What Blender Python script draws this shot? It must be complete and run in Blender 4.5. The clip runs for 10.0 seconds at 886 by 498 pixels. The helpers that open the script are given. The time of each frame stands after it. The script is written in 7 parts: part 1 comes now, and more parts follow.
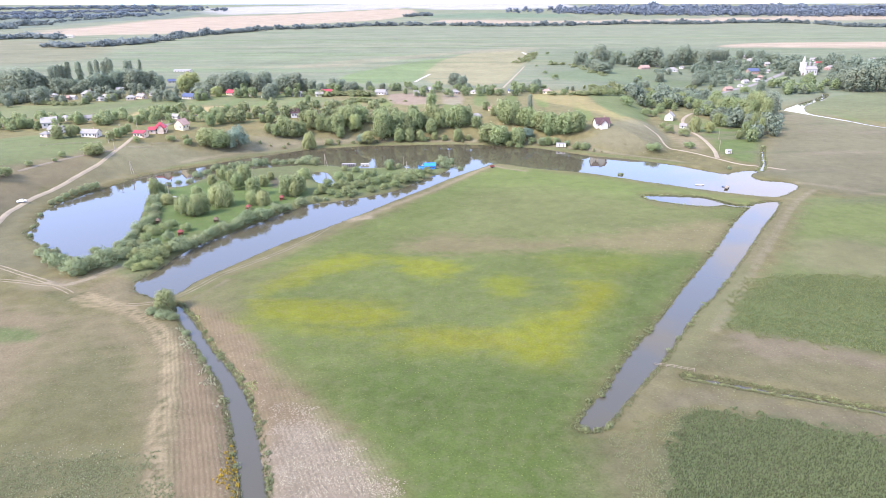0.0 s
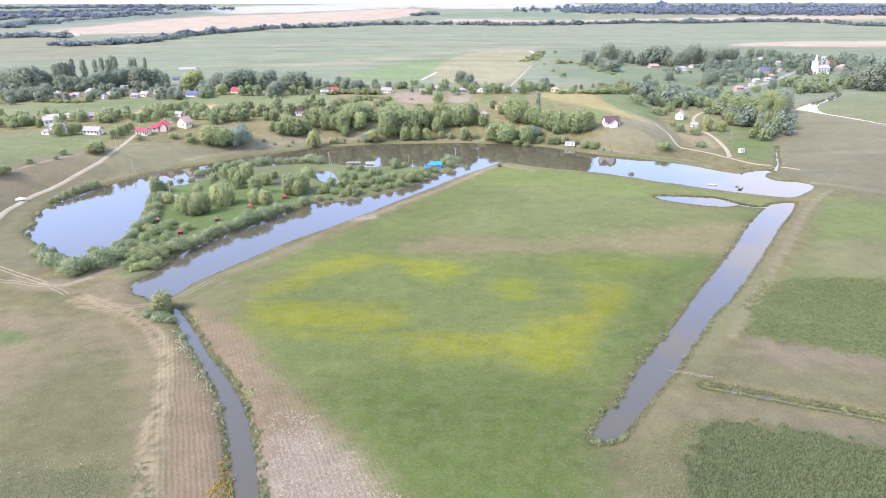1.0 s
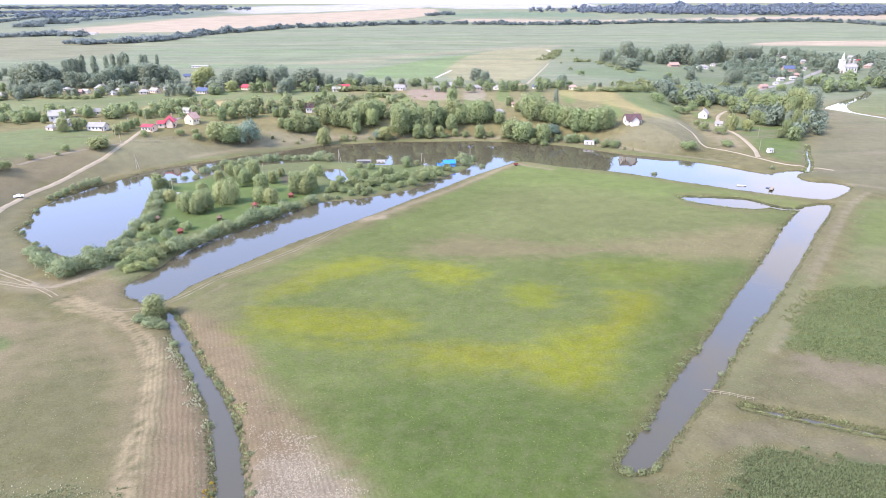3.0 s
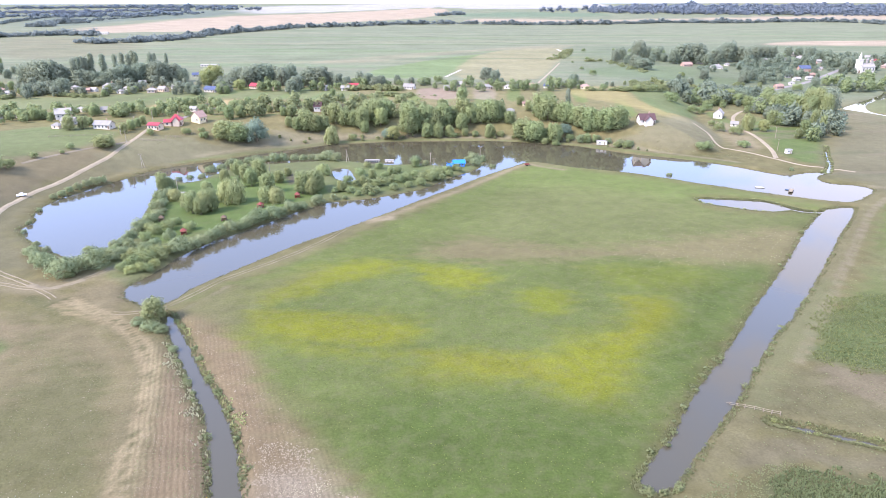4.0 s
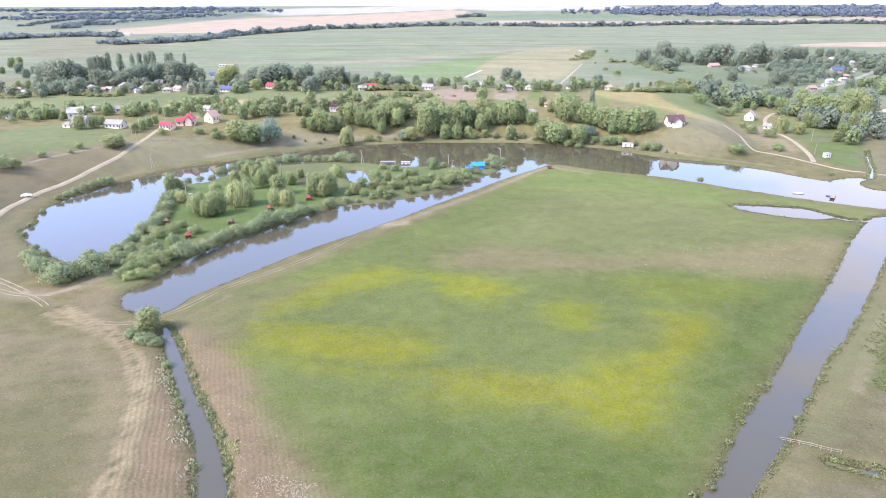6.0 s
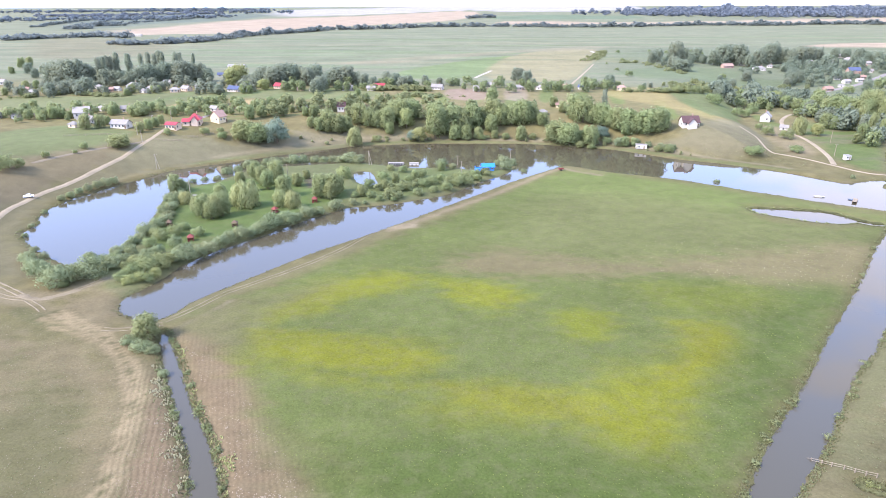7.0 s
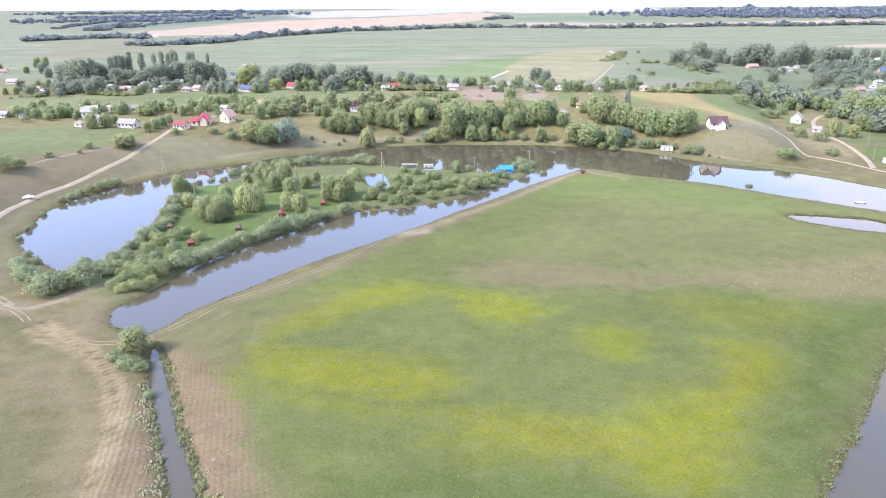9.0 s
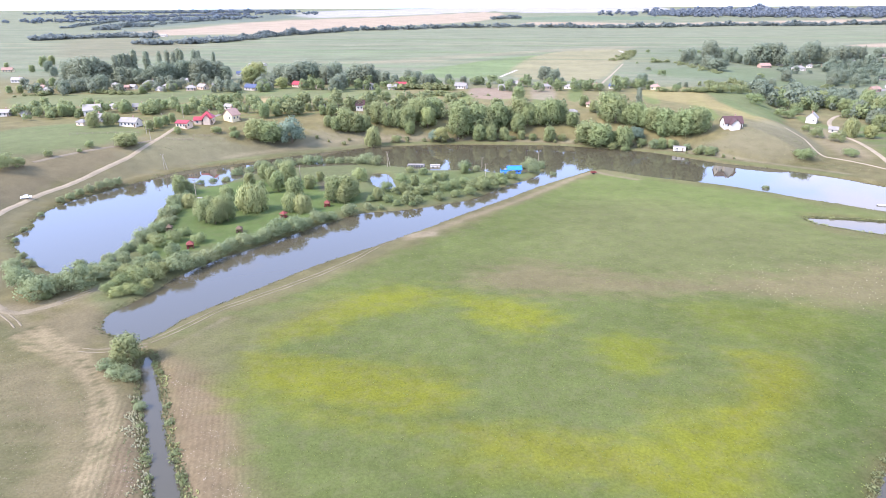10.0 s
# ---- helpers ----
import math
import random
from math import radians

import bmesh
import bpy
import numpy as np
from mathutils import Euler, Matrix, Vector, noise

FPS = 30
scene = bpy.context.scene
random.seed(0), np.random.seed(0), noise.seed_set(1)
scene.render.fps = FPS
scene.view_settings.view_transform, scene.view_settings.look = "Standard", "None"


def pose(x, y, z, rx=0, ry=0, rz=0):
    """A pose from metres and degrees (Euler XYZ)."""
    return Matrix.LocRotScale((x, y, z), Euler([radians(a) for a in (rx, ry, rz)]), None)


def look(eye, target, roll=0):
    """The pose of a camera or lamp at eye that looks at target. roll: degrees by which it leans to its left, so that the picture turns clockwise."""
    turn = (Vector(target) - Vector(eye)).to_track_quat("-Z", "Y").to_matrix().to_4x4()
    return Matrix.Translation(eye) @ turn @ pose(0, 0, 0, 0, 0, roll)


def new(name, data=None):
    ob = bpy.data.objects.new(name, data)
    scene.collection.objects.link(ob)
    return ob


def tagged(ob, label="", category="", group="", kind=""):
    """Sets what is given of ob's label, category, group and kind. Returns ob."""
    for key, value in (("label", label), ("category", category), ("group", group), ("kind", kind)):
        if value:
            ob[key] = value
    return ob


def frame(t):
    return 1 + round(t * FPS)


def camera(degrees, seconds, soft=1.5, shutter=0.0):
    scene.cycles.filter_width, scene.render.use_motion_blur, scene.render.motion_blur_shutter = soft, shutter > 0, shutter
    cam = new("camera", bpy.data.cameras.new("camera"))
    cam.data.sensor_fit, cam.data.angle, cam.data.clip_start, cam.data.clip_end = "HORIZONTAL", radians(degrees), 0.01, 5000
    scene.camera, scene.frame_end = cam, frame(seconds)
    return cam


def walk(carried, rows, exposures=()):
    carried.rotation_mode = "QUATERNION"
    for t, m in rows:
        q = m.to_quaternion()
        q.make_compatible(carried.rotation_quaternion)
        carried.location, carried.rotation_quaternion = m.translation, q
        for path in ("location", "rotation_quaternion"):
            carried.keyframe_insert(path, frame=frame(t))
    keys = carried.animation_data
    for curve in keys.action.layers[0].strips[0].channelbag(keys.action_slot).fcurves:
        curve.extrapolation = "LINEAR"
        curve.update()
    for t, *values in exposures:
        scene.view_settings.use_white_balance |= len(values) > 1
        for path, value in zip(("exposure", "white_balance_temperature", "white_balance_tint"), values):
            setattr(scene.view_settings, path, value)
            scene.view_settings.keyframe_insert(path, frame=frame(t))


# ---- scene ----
cam = camera(70.1, 10.0, soft=0.85)
PATH = [
    (0, (4.665, -15.526, 96.351), (4.631, -13.664, 95.622), -0.10),
    (0.5, (4.474, -11.961, 95.351), (4.431, -10.100, 94.621), -0.10),
    (1, (4.505, -8.422, 94.103), (4.452, -6.561, 93.373), -0.10),
    (1.5, (4.520, -4.824, 92.770), (4.457, -2.963, 92.041), -0.10),
    (2, (4.525, -1.284, 91.519), (4.452, 0.577, 90.790), -0.10),
    (2.5, (4.535, 2.474, 90.243), (4.451, 4.335, 89.515), -0.10),
    (4, (3.887, 13.098, 87.231), (3.763, 14.958, 86.504), -0.10),
    (4.5, (3.739, 16.810, 86.281), (3.600, 18.669, 85.556), -0.10),
    (5, (3.691, 20.366, 85.417), (3.537, 22.224, 84.693), -0.20),
    (5.5, (3.577, 23.971, 84.541), (3.409, 25.828, 83.819), -0.20),
    (7, (2.699, 34.564, 82.138), (2.489, 36.420, 81.421), -0.20),
    (7.5, (2.494, 38.182, 81.419), (2.270, 40.036, 80.703), -0.30),
    (8, (2.202, 41.858, 80.605), (1.964, 43.711, 79.890), -0.30),
    (8.5, (1.685, 45.296, 79.593), (1.437, 47.148, 78.880), -0.30),
    (9, (1.197, 48.996, 78.670), (0.939, 50.847, 77.959), -0.30),
    (9.5, (0.685, 52.672, 77.792), (0.417, 54.522, 77.082), -0.30),
    (10, (0.166, 56.471, 77.059), (-0.113, 58.319, 76.348), -0.30),
]
walk(cam, [(t, look(eye, target, roll)) for t, eye, target, roll in PATH], exposures=[(0.0, 2.32, 6500, 24), (10.0, 2.32, 6500, 24)])

# ---- sky and sun ----
SUN_HEIGHT, SUN_TURN = 42.0, 235.0
world = bpy.data.worlds.new("sky")
scene.world = world
world.use_nodes = True
wn, wl = world.node_tree.nodes, world.node_tree.links
wn.clear()
sky = wn.new("ShaderNodeTexSky")
sky.sky_type = "NISHITA"
sky.sun_disc = False
sky.sun_elevation, sky.sun_rotation = radians(SUN_HEIGHT), radians(SUN_TURN)
sky.air_density, sky.dust_density, sky.ozone_density = 1.0, 1.2, 1.0
coord = wn.new("ShaderNodeTexCoord")
clouds = wn.new("ShaderNodeTexNoise")
clouds.inputs["Scale"].default_value = 4.6
clouds.inputs["Detail"].default_value = 6.0
clouds.inputs["Roughness"].default_value = 0.55
stretch = wn.new("ShaderNodeMapping")
stretch.inputs["Scale"].default_value = (1.0, 1.0, 2.6)
stretch.inputs["Location"].default_value = (0.35, 0.1, 0.0)
wl.new(coord.outputs["Generated"], stretch.inputs["Vector"])
wl.new(stretch.outputs["Vector"], clouds.inputs["Vector"])
cover_ramp = wn.new("ShaderNodeMapRange")
cover_ramp.interpolation_type = "SMOOTHSTEP"
cover_ramp.inputs["From Min"].default_value, cover_ramp.inputs["From Max"].default_value = 0.55, 0.74
split = wn.new("ShaderNodeSeparateXYZ")
wl.new(coord.outputs["Generated"], split.inputs["Vector"])
bank = wn.new("ShaderNodeMath")
bank.operation = "MULTIPLY_ADD"
bank.inputs[1].default_value = 0.32
wl.new(split.outputs["X"], bank.inputs[0])
wl.new(clouds.outputs["Fac"], bank.inputs[2])
wl.new(bank.outputs[0], cover_ramp.inputs["Value"])
veil = wn.new("ShaderNodeMix")
veil.data_type = "RGBA"
veil.inputs["A"].default_value, veil.inputs["B"].default_value = (2.25, 3.5, 6.1, 1), (3.7, 3.95, 4.7, 1)
wl.new(cover_ramp.outputs["Result"], veil.inputs["Factor"])
rise = wn.new("ShaderNodeMapRange")
rise.inputs["From Min"].default_value, rise.inputs["From Max"].default_value = 0.45, 0.85
wl.new(split.outputs["Z"], rise.inputs["Value"])
deep = wn.new("ShaderNodeMix")
deep.data_type = "RGBA"
deep.inputs["B"].default_value = (2.3, 3.2, 4.8, 1)
wl.new(rise.outputs["Result"], deep.inputs["Factor"])
wl.new(veil.outputs["Result"], deep.inputs["A"])
cloud_mix = wn.new("ShaderNodeMix")
cloud_mix.data_type = "RGBA"
cloud_mix.inputs["Factor"].default_value = 0.8
wl.new(sky.outputs["Color"], cloud_mix.inputs["A"])
wl.new(deep.outputs["Result"], cloud_mix.inputs["B"])
back = wn.new("ShaderNodeBackground")
back.inputs["Strength"].default_value = 0.15
wl.new(cloud_mix.outputs["Result"], back.inputs["Color"])
world_out = wn.new("ShaderNodeOutputWorld")
wl.new(back.outputs["Background"], world_out.inputs["Surface"])

sun = new("sun", bpy.data.lights.new("sun", "SUN"))
sun.data.energy, sun.data.angle, sun.data.color = 1.95, radians(16.0), (1.0, 0.94, 0.83)
turn = radians(SUN_TURN)
sun.matrix_world = look((0, 0, 300), (-math.sin(turn) * 300, -math.cos(turn) * 300, 300 - 300 * math.tan(radians(SUN_HEIGHT))))


# ---- materials ----
def material(name, colour, rough=0.8, metal=0.0, grain=0.0, size=1.0, bump=0.0, vary=0.0, spec=0.1, second=None):
    """A plain painted or natural surface: two scales of variation in its colour, a fine relief, and a shift from thing to thing."""
    m = bpy.data.materials.new(name)
    m.use_nodes = True
    n, l = m.node_tree.nodes, m.node_tree.links
    bsdf = n["Principled BSDF"]
    bsdf.inputs["Roughness"].default_value = rough
    bsdf.inputs["Metallic"].default_value = metal
    bsdf.inputs["Specular IOR Level"].default_value = spec
    tex = n.new("ShaderNodeTexCoord")
    big, fine = n.new("ShaderNodeTexNoise"), n.new("ShaderNodeTexNoise")
    big.inputs["Scale"].default_value, fine.inputs["Scale"].default_value = 0.35 / size, 4.0 / size
    big.inputs["Detail"].default_value = fine.inputs["Detail"].default_value = 3.0
    l.new(tex.outputs["Object"], big.inputs["Vector"])
    l.new(tex.outputs["Object"], fine.inputs["Vector"])
    add = n.new("ShaderNodeMath")
    add.operation = "ADD"
    l.new(big.outputs["Fac"], add.inputs[0])
    l.new(fine.outputs["Fac"], add.inputs[1])
    info = n.new("ShaderNodeObjectInfo")
    shift = n.new("ShaderNodeMath")
    shift.operation = "MULTIPLY_ADD"
    shift.inputs[1].default_value, shift.inputs[2].default_value = vary, -vary / 2
    l.new(info.outputs["Random"], shift.inputs[0])
    total = n.new("ShaderNodeMath")
    total.operation = "ADD"
    l.new(add.outputs[0], total.inputs[0])
    l.new(shift.outputs[0], total.inputs[1])
    ramp = n.new("ShaderNodeMapRange")
    ramp.inputs["From Min"].default_value, ramp.inputs["From Max"].default_value = 0.6, 1.4
    l.new(total.outputs[0], ramp.inputs["Value"])
    mix = n.new("ShaderNodeMix")
    mix.data_type = "RGBA"
    other = second or tuple(min(1.0, c * (1 + grain)) for c in colour)
    mix.inputs["A"].default_value = (*[c * (1 - grain) for c in colour], 1)
    mix.inputs["B"].default_value = (*other, 1)
    l.new(ramp.outputs["Result"], mix.inputs["Factor"])
    l.new(mix.outputs["Result"], bsdf.inputs["Base Color"])
    if bump:
        b = n.new("ShaderNodeBump")
        b.inputs["Strength"].default_value, b.inputs["Distance"].default_value = 0.6, bump
        l.new(fine.outputs["Fac"], b.inputs["Height"])
        l.new(b.outputs["Normal"], bsdf.inputs["Normal"])
    return m


def leaf_material(name, dark, light, through_light=0.42):
    """Foliage: each clump its own shade, each plant a little different, some light passing through."""
    m = bpy.data.materials.new(name)
    m.use_nodes = True
    n, l = m.node_tree.nodes, m.node_tree.links
    bsdf = n["Principled BSDF"]
    bsdf.inputs["Roughness"].default_value = 0.75
    bsdf.inputs["Specular IOR Level"].default_value = 0.06
    geo, info = n.new("ShaderNodeNewGeometry"), n.new("ShaderNodeObjectInfo")
    a = n.new("ShaderNodeMath")
    a.operation = "MULTIPLY_ADD"
    a.inputs[1].default_value = 0.09
    l.new(geo.outputs["Random Per Island"], a.inputs[0])
    half = n.new("ShaderNodeMath")
    half.operation = "MULTIPLY"
    half.inputs[1].default_value = 0.40
    l.new(info.outputs["Random"], half.inputs[0])
    mottle = n.new("ShaderNodeTexNoise")
    mottle.inputs["Scale"].default_value, mottle.inputs["Detail"].default_value = 0.45, 2.0
    l.new(n.new("ShaderNodeTexCoord").outputs["Object"], mottle.inputs["Vector"])
    patch = n.new("ShaderNodeMath")
    patch.operation = "MULTIPLY_ADD"
    patch.inputs[1].default_value = 0.36
    l.new(mottle.outputs["Fac"], patch.inputs[0])
    l.new(half.outputs[0], patch.inputs[2])
    l.new(patch.outputs[0], a.inputs[2])
    mix = n.new("ShaderNodeMix")
    mix.data_type = "RGBA"
    mix.inputs["A"].default_value, mix.inputs["B"].default_value = (*dark, 1), (*light, 1)
    l.new(a.outputs[0], mix.inputs["Factor"])
    hue = n.new("ShaderNodeHueSaturation")
    swing = n.new("ShaderNodeMapRange")
    swing.inputs["To Min"].default_value, swing.inputs["To Max"].default_value = 0.484, 0.520
    scramble = n.new("ShaderNodeMath")
    scramble.operation = "PINGPONG"
    scramble.inputs[1].default_value = 0.137
    l.new(info.outputs["Random"], scramble.inputs[0])
    swing.inputs["From Max"].default_value = 0.137
    l.new(scramble.outputs[0], swing.inputs["Value"])
    l.new(swing.outputs["Result"], hue.inputs["Hue"])
    l.new(mix.outputs["Result"], hue.inputs["Color"])
    l.new(hue.outputs["Color"], bsdf.inputs["Base Color"])
    glow = n.new("ShaderNodeBsdfTranslucent")
    l.new(hue.outputs["Color"], glow.inputs["Color"])
    blend = n.new("ShaderNodeMixShader")
    blend.inputs[0].default_value = through_light
    l.new(bsdf.outputs[0], blend.inputs[1])
    l.new(glow.outputs[0], blend.inputs[2])
    l.new(blend.outputs[0], n["Material Output"].inputs["Surface"])
    return m


def ground_material():
    """Land cover from the mesh's own cover colours, painted haze included, broken up by patches, tufts and furrows."""
    m = bpy.data.materials.new("ground_cover")
    m.use_nodes = True
    n, l = m.node_tree.nodes, m.node_tree.links
    bsdf = n["Principled BSDF"]
    bsdf.inputs["Roughness"].default_value = 0.95
    bsdf.inputs["Specular IOR Level"].default_value = 0.05
    cover, rows = n.new("ShaderNodeAttribute"), n.new("ShaderNodeAttribute")
    cover.attribute_name, rows.attribute_name = "cover", "tilled"
    tex = n.new("ShaderNodeTexCoord")

    def noise_of(scale, detail, stretch_y=1.0):
        mp = n.new("ShaderNodeMapping")
        mp.inputs["Scale"].default_value = (1, stretch_y, 1)
        l.new(tex.outputs["Object"], mp.inputs["Vector"])
        t = n.new("ShaderNodeTexNoise")
        t.inputs["Scale"].default_value, t.inputs["Detail"].default_value = scale, detail
        t.inputs["Roughness"].default_value = 0.65
        l.new(mp.outputs["Vector"], t.inputs["Vector"])
        return t.outputs["Fac"]

    def scaled(value, low, high):
        r = n.new("ShaderNodeMapRange")
        r.inputs["From Min"].default_value, r.inputs["From Max"].default_value = 0.3, 0.7
        r.inputs["To Min"].default_value, r.inputs["To Max"].default_value = low, high
        l.new(value, r.inputs["Value"])
        return r.outputs["Result"]

    def times(a, b):
        k = n.new("ShaderNodeMath")
        k.operation = "MULTIPLY"
        l.new(a, k.inputs[0])
        l.new(b, k.inputs[1])
        return k.outputs[0]

    comb = n.new("ShaderNodeMapping")
    comb.inputs["Rotation"].default_value = (0, 0, radians(-24))
    l.new(tex.outputs["Object"], comb.inputs["Vector"])
    wave = n.new("ShaderNodeTexWave")
    wave.inputs["Scale"].default_value = 0.27
    wave.inputs["Distortion"].default_value, wave.inputs["Detail"].default_value = 4.5, 4.0
    wave.inputs["Detail Scale"].default_value = 0.35
    l.new(comb.outputs["Vector"], wave.inputs["Vector"])
    ridge = n.new("ShaderNodeMix")
    ridge.data_type = "FLOAT"
    ridge.inputs["A"].default_value = 1.0
    r = n.new("ShaderNodeMapRange")
    r.inputs["To Min"].default_value, r.inputs["To Max"].default_value = 0.78, 1.24
    broken = n.new("ShaderNodeMath")
    broken.operation = "MULTIPLY_ADD"
    broken.inputs[1].default_value = 0.75
    l.new(noise_of(0.55, 4), broken.inputs[0])
    l.new(wave.outputs["Fac"], broken.inputs[2])
    r.inputs["From Min"].default_value, r.inputs["From Max"].default_value = 0.25, 1.25
    l.new(broken.outputs[0], r.inputs["Value"])
    l.new(r.outputs["Result"], ridge.inputs["B"])
    l.new(rows.outputs["Fac"], ridge.inputs["Factor"])
    tufts, patches, fields = noise_of(1.9, 5), noise_of(0.16, 5), noise_of(0.012, 4, 1.5)
    shade = times(times(times(scaled(tufts, 0.80, 1.20), scaled(patches, 0.88, 1.12)), scaled(fields, 0.85, 1.15)), ridge.outputs["Result"])
    tint = n.new("ShaderNodeVectorMath")
    tint.operation = "SCALE"
    l.new(cover.outputs["Color"], tint.inputs[0])
    l.new(shade, tint.inputs["Scale"])
    dry = n.new("ShaderNodeMix")
    dry.data_type = "RGBA"
    dry.inputs["B"].default_value = (0.112, 0.098, 0.060, 1)
    l.new(tint.outputs[0], dry.inputs["A"])
    l.new(scaled(noise_of(0.35, 5), -0.15, 0.24), dry.inputs["Factor"])
    l.new(dry.outputs["Result"], bsdf.inputs["Base Color"])
    b = n.new("ShaderNodeBump")
    b.inputs["Strength"].default_value, b.inputs["Distance"].default_value = 0.45, 0.2
    l.new(tufts, b.inputs["Height"])
    l.new(b.outputs["Normal"], bsdf.inputs["Normal"])
    return m


def water_material():
    m = bpy.data.materials.new("pond_water")
    m.use_nodes = True
    n, l = m.node_tree.nodes, m.node_tree.links
    bsdf = n["Principled BSDF"]
    bsdf.inputs["Base Color"].default_value = (0.052, 0.046, 0.029, 1)
    bsdf.inputs["Roughness"].default_value = 0.02
    bsdf.inputs["IOR"].default_value = 1.33
    tex, waves = n.new("ShaderNodeTexCoord"), n.new("ShaderNodeTexNoise")
    waves.inputs["Scale"].default_value, waves.inputs["Detail"].default_value = 0.55, 5.0
    l.new(tex.outputs["Object"], waves.inputs["Vector"])
    b = n.new("ShaderNodeBump")
    b.inputs["Strength"].default_value, b.inputs["Distance"].default_value = 0.07, 0.05
    l.new(waves.outputs["Fac"], b.inputs["Height"])
    l.new(b.outputs["Normal"], bsdf.inputs["Normal"])
    return m


GROUND, WATER = ground_material(), water_material()
DIRT = material("dirt_road", (0.215, 0.178, 0.122), 0.95, grain=0.22, size=2.0, bump=0.05, spec=0.08)
RUT = material("worn_earth", (0.150, 0.126, 0.084), 0.95, grain=0.25, size=1.2, bump=0.04, spec=0.08)
ASPHALT = material("asphalt", (0.165, 0.15, 0.135), 0.9, grain=0.15, size=3.0)
WHITEWASH = material("whitewash", (0.43, 0.405, 0.355), 0.85, grain=0.08, vary=0.4)
CREAM = material("cream_plaster", (0.46, 0.40, 0.26), 0.85, grain=0.08, vary=0.3)
PINK = material("pink_plaster", (0.43, 0.345, 0.265), 0.85, grain=0.1, vary=0.3)
BRICK = material("brick_wall", (0.30, 0.20, 0.155), 0.9, grain=0.15, vary=0.5)
ROOF_GREY = material("grey_slate_sheet", (0.205, 0.195, 0.180), 0.95, grain=0.18, vary=0.8)
ROOF_RED = material("red_metal_roof", (0.26, 0.045, 0.055), 0.5, grain=0.1, vary=0.3)
ROOF_BLUE = material("blue_metal_roof", (0.06, 0.075, 0.125), 0.5, grain=0.1, vary=0.3)
ROOF_DARK = material("dark_tile_roof", (0.075, 0.045, 0.045), 0.6, grain=0.1)
ROOF_RUST = material("rusty_sheet_roof", (0.24, 0.16, 0.13), 0.8, grain=0.2, vary=0.5)
ROOF_PALE = material("pale_sheet_roof", (0.235, 0.222, 0.205), 0.7, grain=0.08, vary=0.2)
BOAT_BLUE = material("dull_blue_paint", (0.08, 0.12, 0.20), 0.6, grain=0.15)
SKY_BLUE = material("bright_blue_sheet", (0.02, 0.165, 0.54), 0.5, grain=0.06)
WINDOW = material("window_glass", (0.05, 0.06, 0.07), 0.1, spec=0.5)
TRIM = material("white_trim", (0.46, 0.445, 0.41), 0.6, grain=0.04)
WOOD = material("weathered_wood", (0.21, 0.175, 0.13), 0.9, grain=0.2, size=0.5)
DARK_WOOD = material("dark_wood", (0.12, 0.085, 0.06), 0.9, grain=0.2, size=0.5)
CONCRETE = material("concrete_post", (0.28, 0.255, 0.20), 0.9, grain=0.1)
BARK = material("bark", (0.16, 0.125, 0.09), 0.95, grain=0.25, size=0.5)
CAR_WHITE = material("white_car_paint", (0.80, 0.80, 0.80), 0.3, spec=0.5)
RUBBER = material("black_rubber", (0.02, 0.02, 0.02), 0.8)
RED_PAINT = material("red_painted_boards", (0.17, 0.05, 0.045), 0.75, grain=0.15)
LEAF = {
    "broad": leaf_material("broad_leaves", (0.188, 0.228, 0.108), (0.292, 0.332, 0.152)),
    "bush": leaf_material("grey_green_leaves", (0.185, 0.224, 0.122), (0.280, 0.320, 0.168)),
    "willow": leaf_material("willow_leaves", (0.25, 0.285, 0.13), (0.36, 0.395, 0.185)),
    "poplar": leaf_material("poplar_leaves", (0.165, 0.200, 0.142), (0.230, 0.266, 0.180)),
    "yellow": leaf_material("yellowish_leaves", (0.25, 0.275, 0.118), (0.36, 0.38, 0.165)),
    "spruce": leaf_material("blue_green_needles", (0.135, 0.195, 0.150), (0.215, 0.285, 0.210)),
    # aerial haze put into the colour: far foliage paler and bluer
    "far": leaf_material("haze_tinted_leaves", (0.150, 0.182, 0.172), (0.182, 0.214, 0.200)),
    "forest": leaf_material("haze_tinted_forest_leaves", (0.138, 0.170, 0.192), (0.160, 0.192, 0.212)),
    "brush": leaf_material("brush_leaves", (0.172, 0.204, 0.100), (0.265, 0.296, 0.140)),
    "reed": leaf_material("reed_blades", (0.118, 0.126, 0.060), (0.192, 0.192, 0.098)),
    "crop": leaf_material("crop_leaves", (0.092, 0.110, 0.050), (0.142, 0.160, 0.076)),
    "upper_crop": leaf_material("field_leaves", (0.115, 0.140, 0.054), (0.165, 0.190, 0.078)),
    "meadow": leaf_material("meadow_blades", (0.105, 0.138, 0.038), (0.165, 0.198, 0.058)),
    "straw": leaf_material("straw_bits", (0.13, 0.104, 0.070), (0.27, 0.225, 0.165), 0.05),
    "weed_green": leaf_material("green_weeds", (0.140, 0.150, 0.072), (0.215, 0.220, 0.115)),
    "weed_white": leaf_material("pale_dry_weeds", (0.31, 0.285, 0.18), (0.52, 0.475, 0.33)),
    "weed_yellow": leaf_material("yellow_flower_heads", (0.26, 0.20, 0.02), (0.46, 0.35, 0.04)),
}

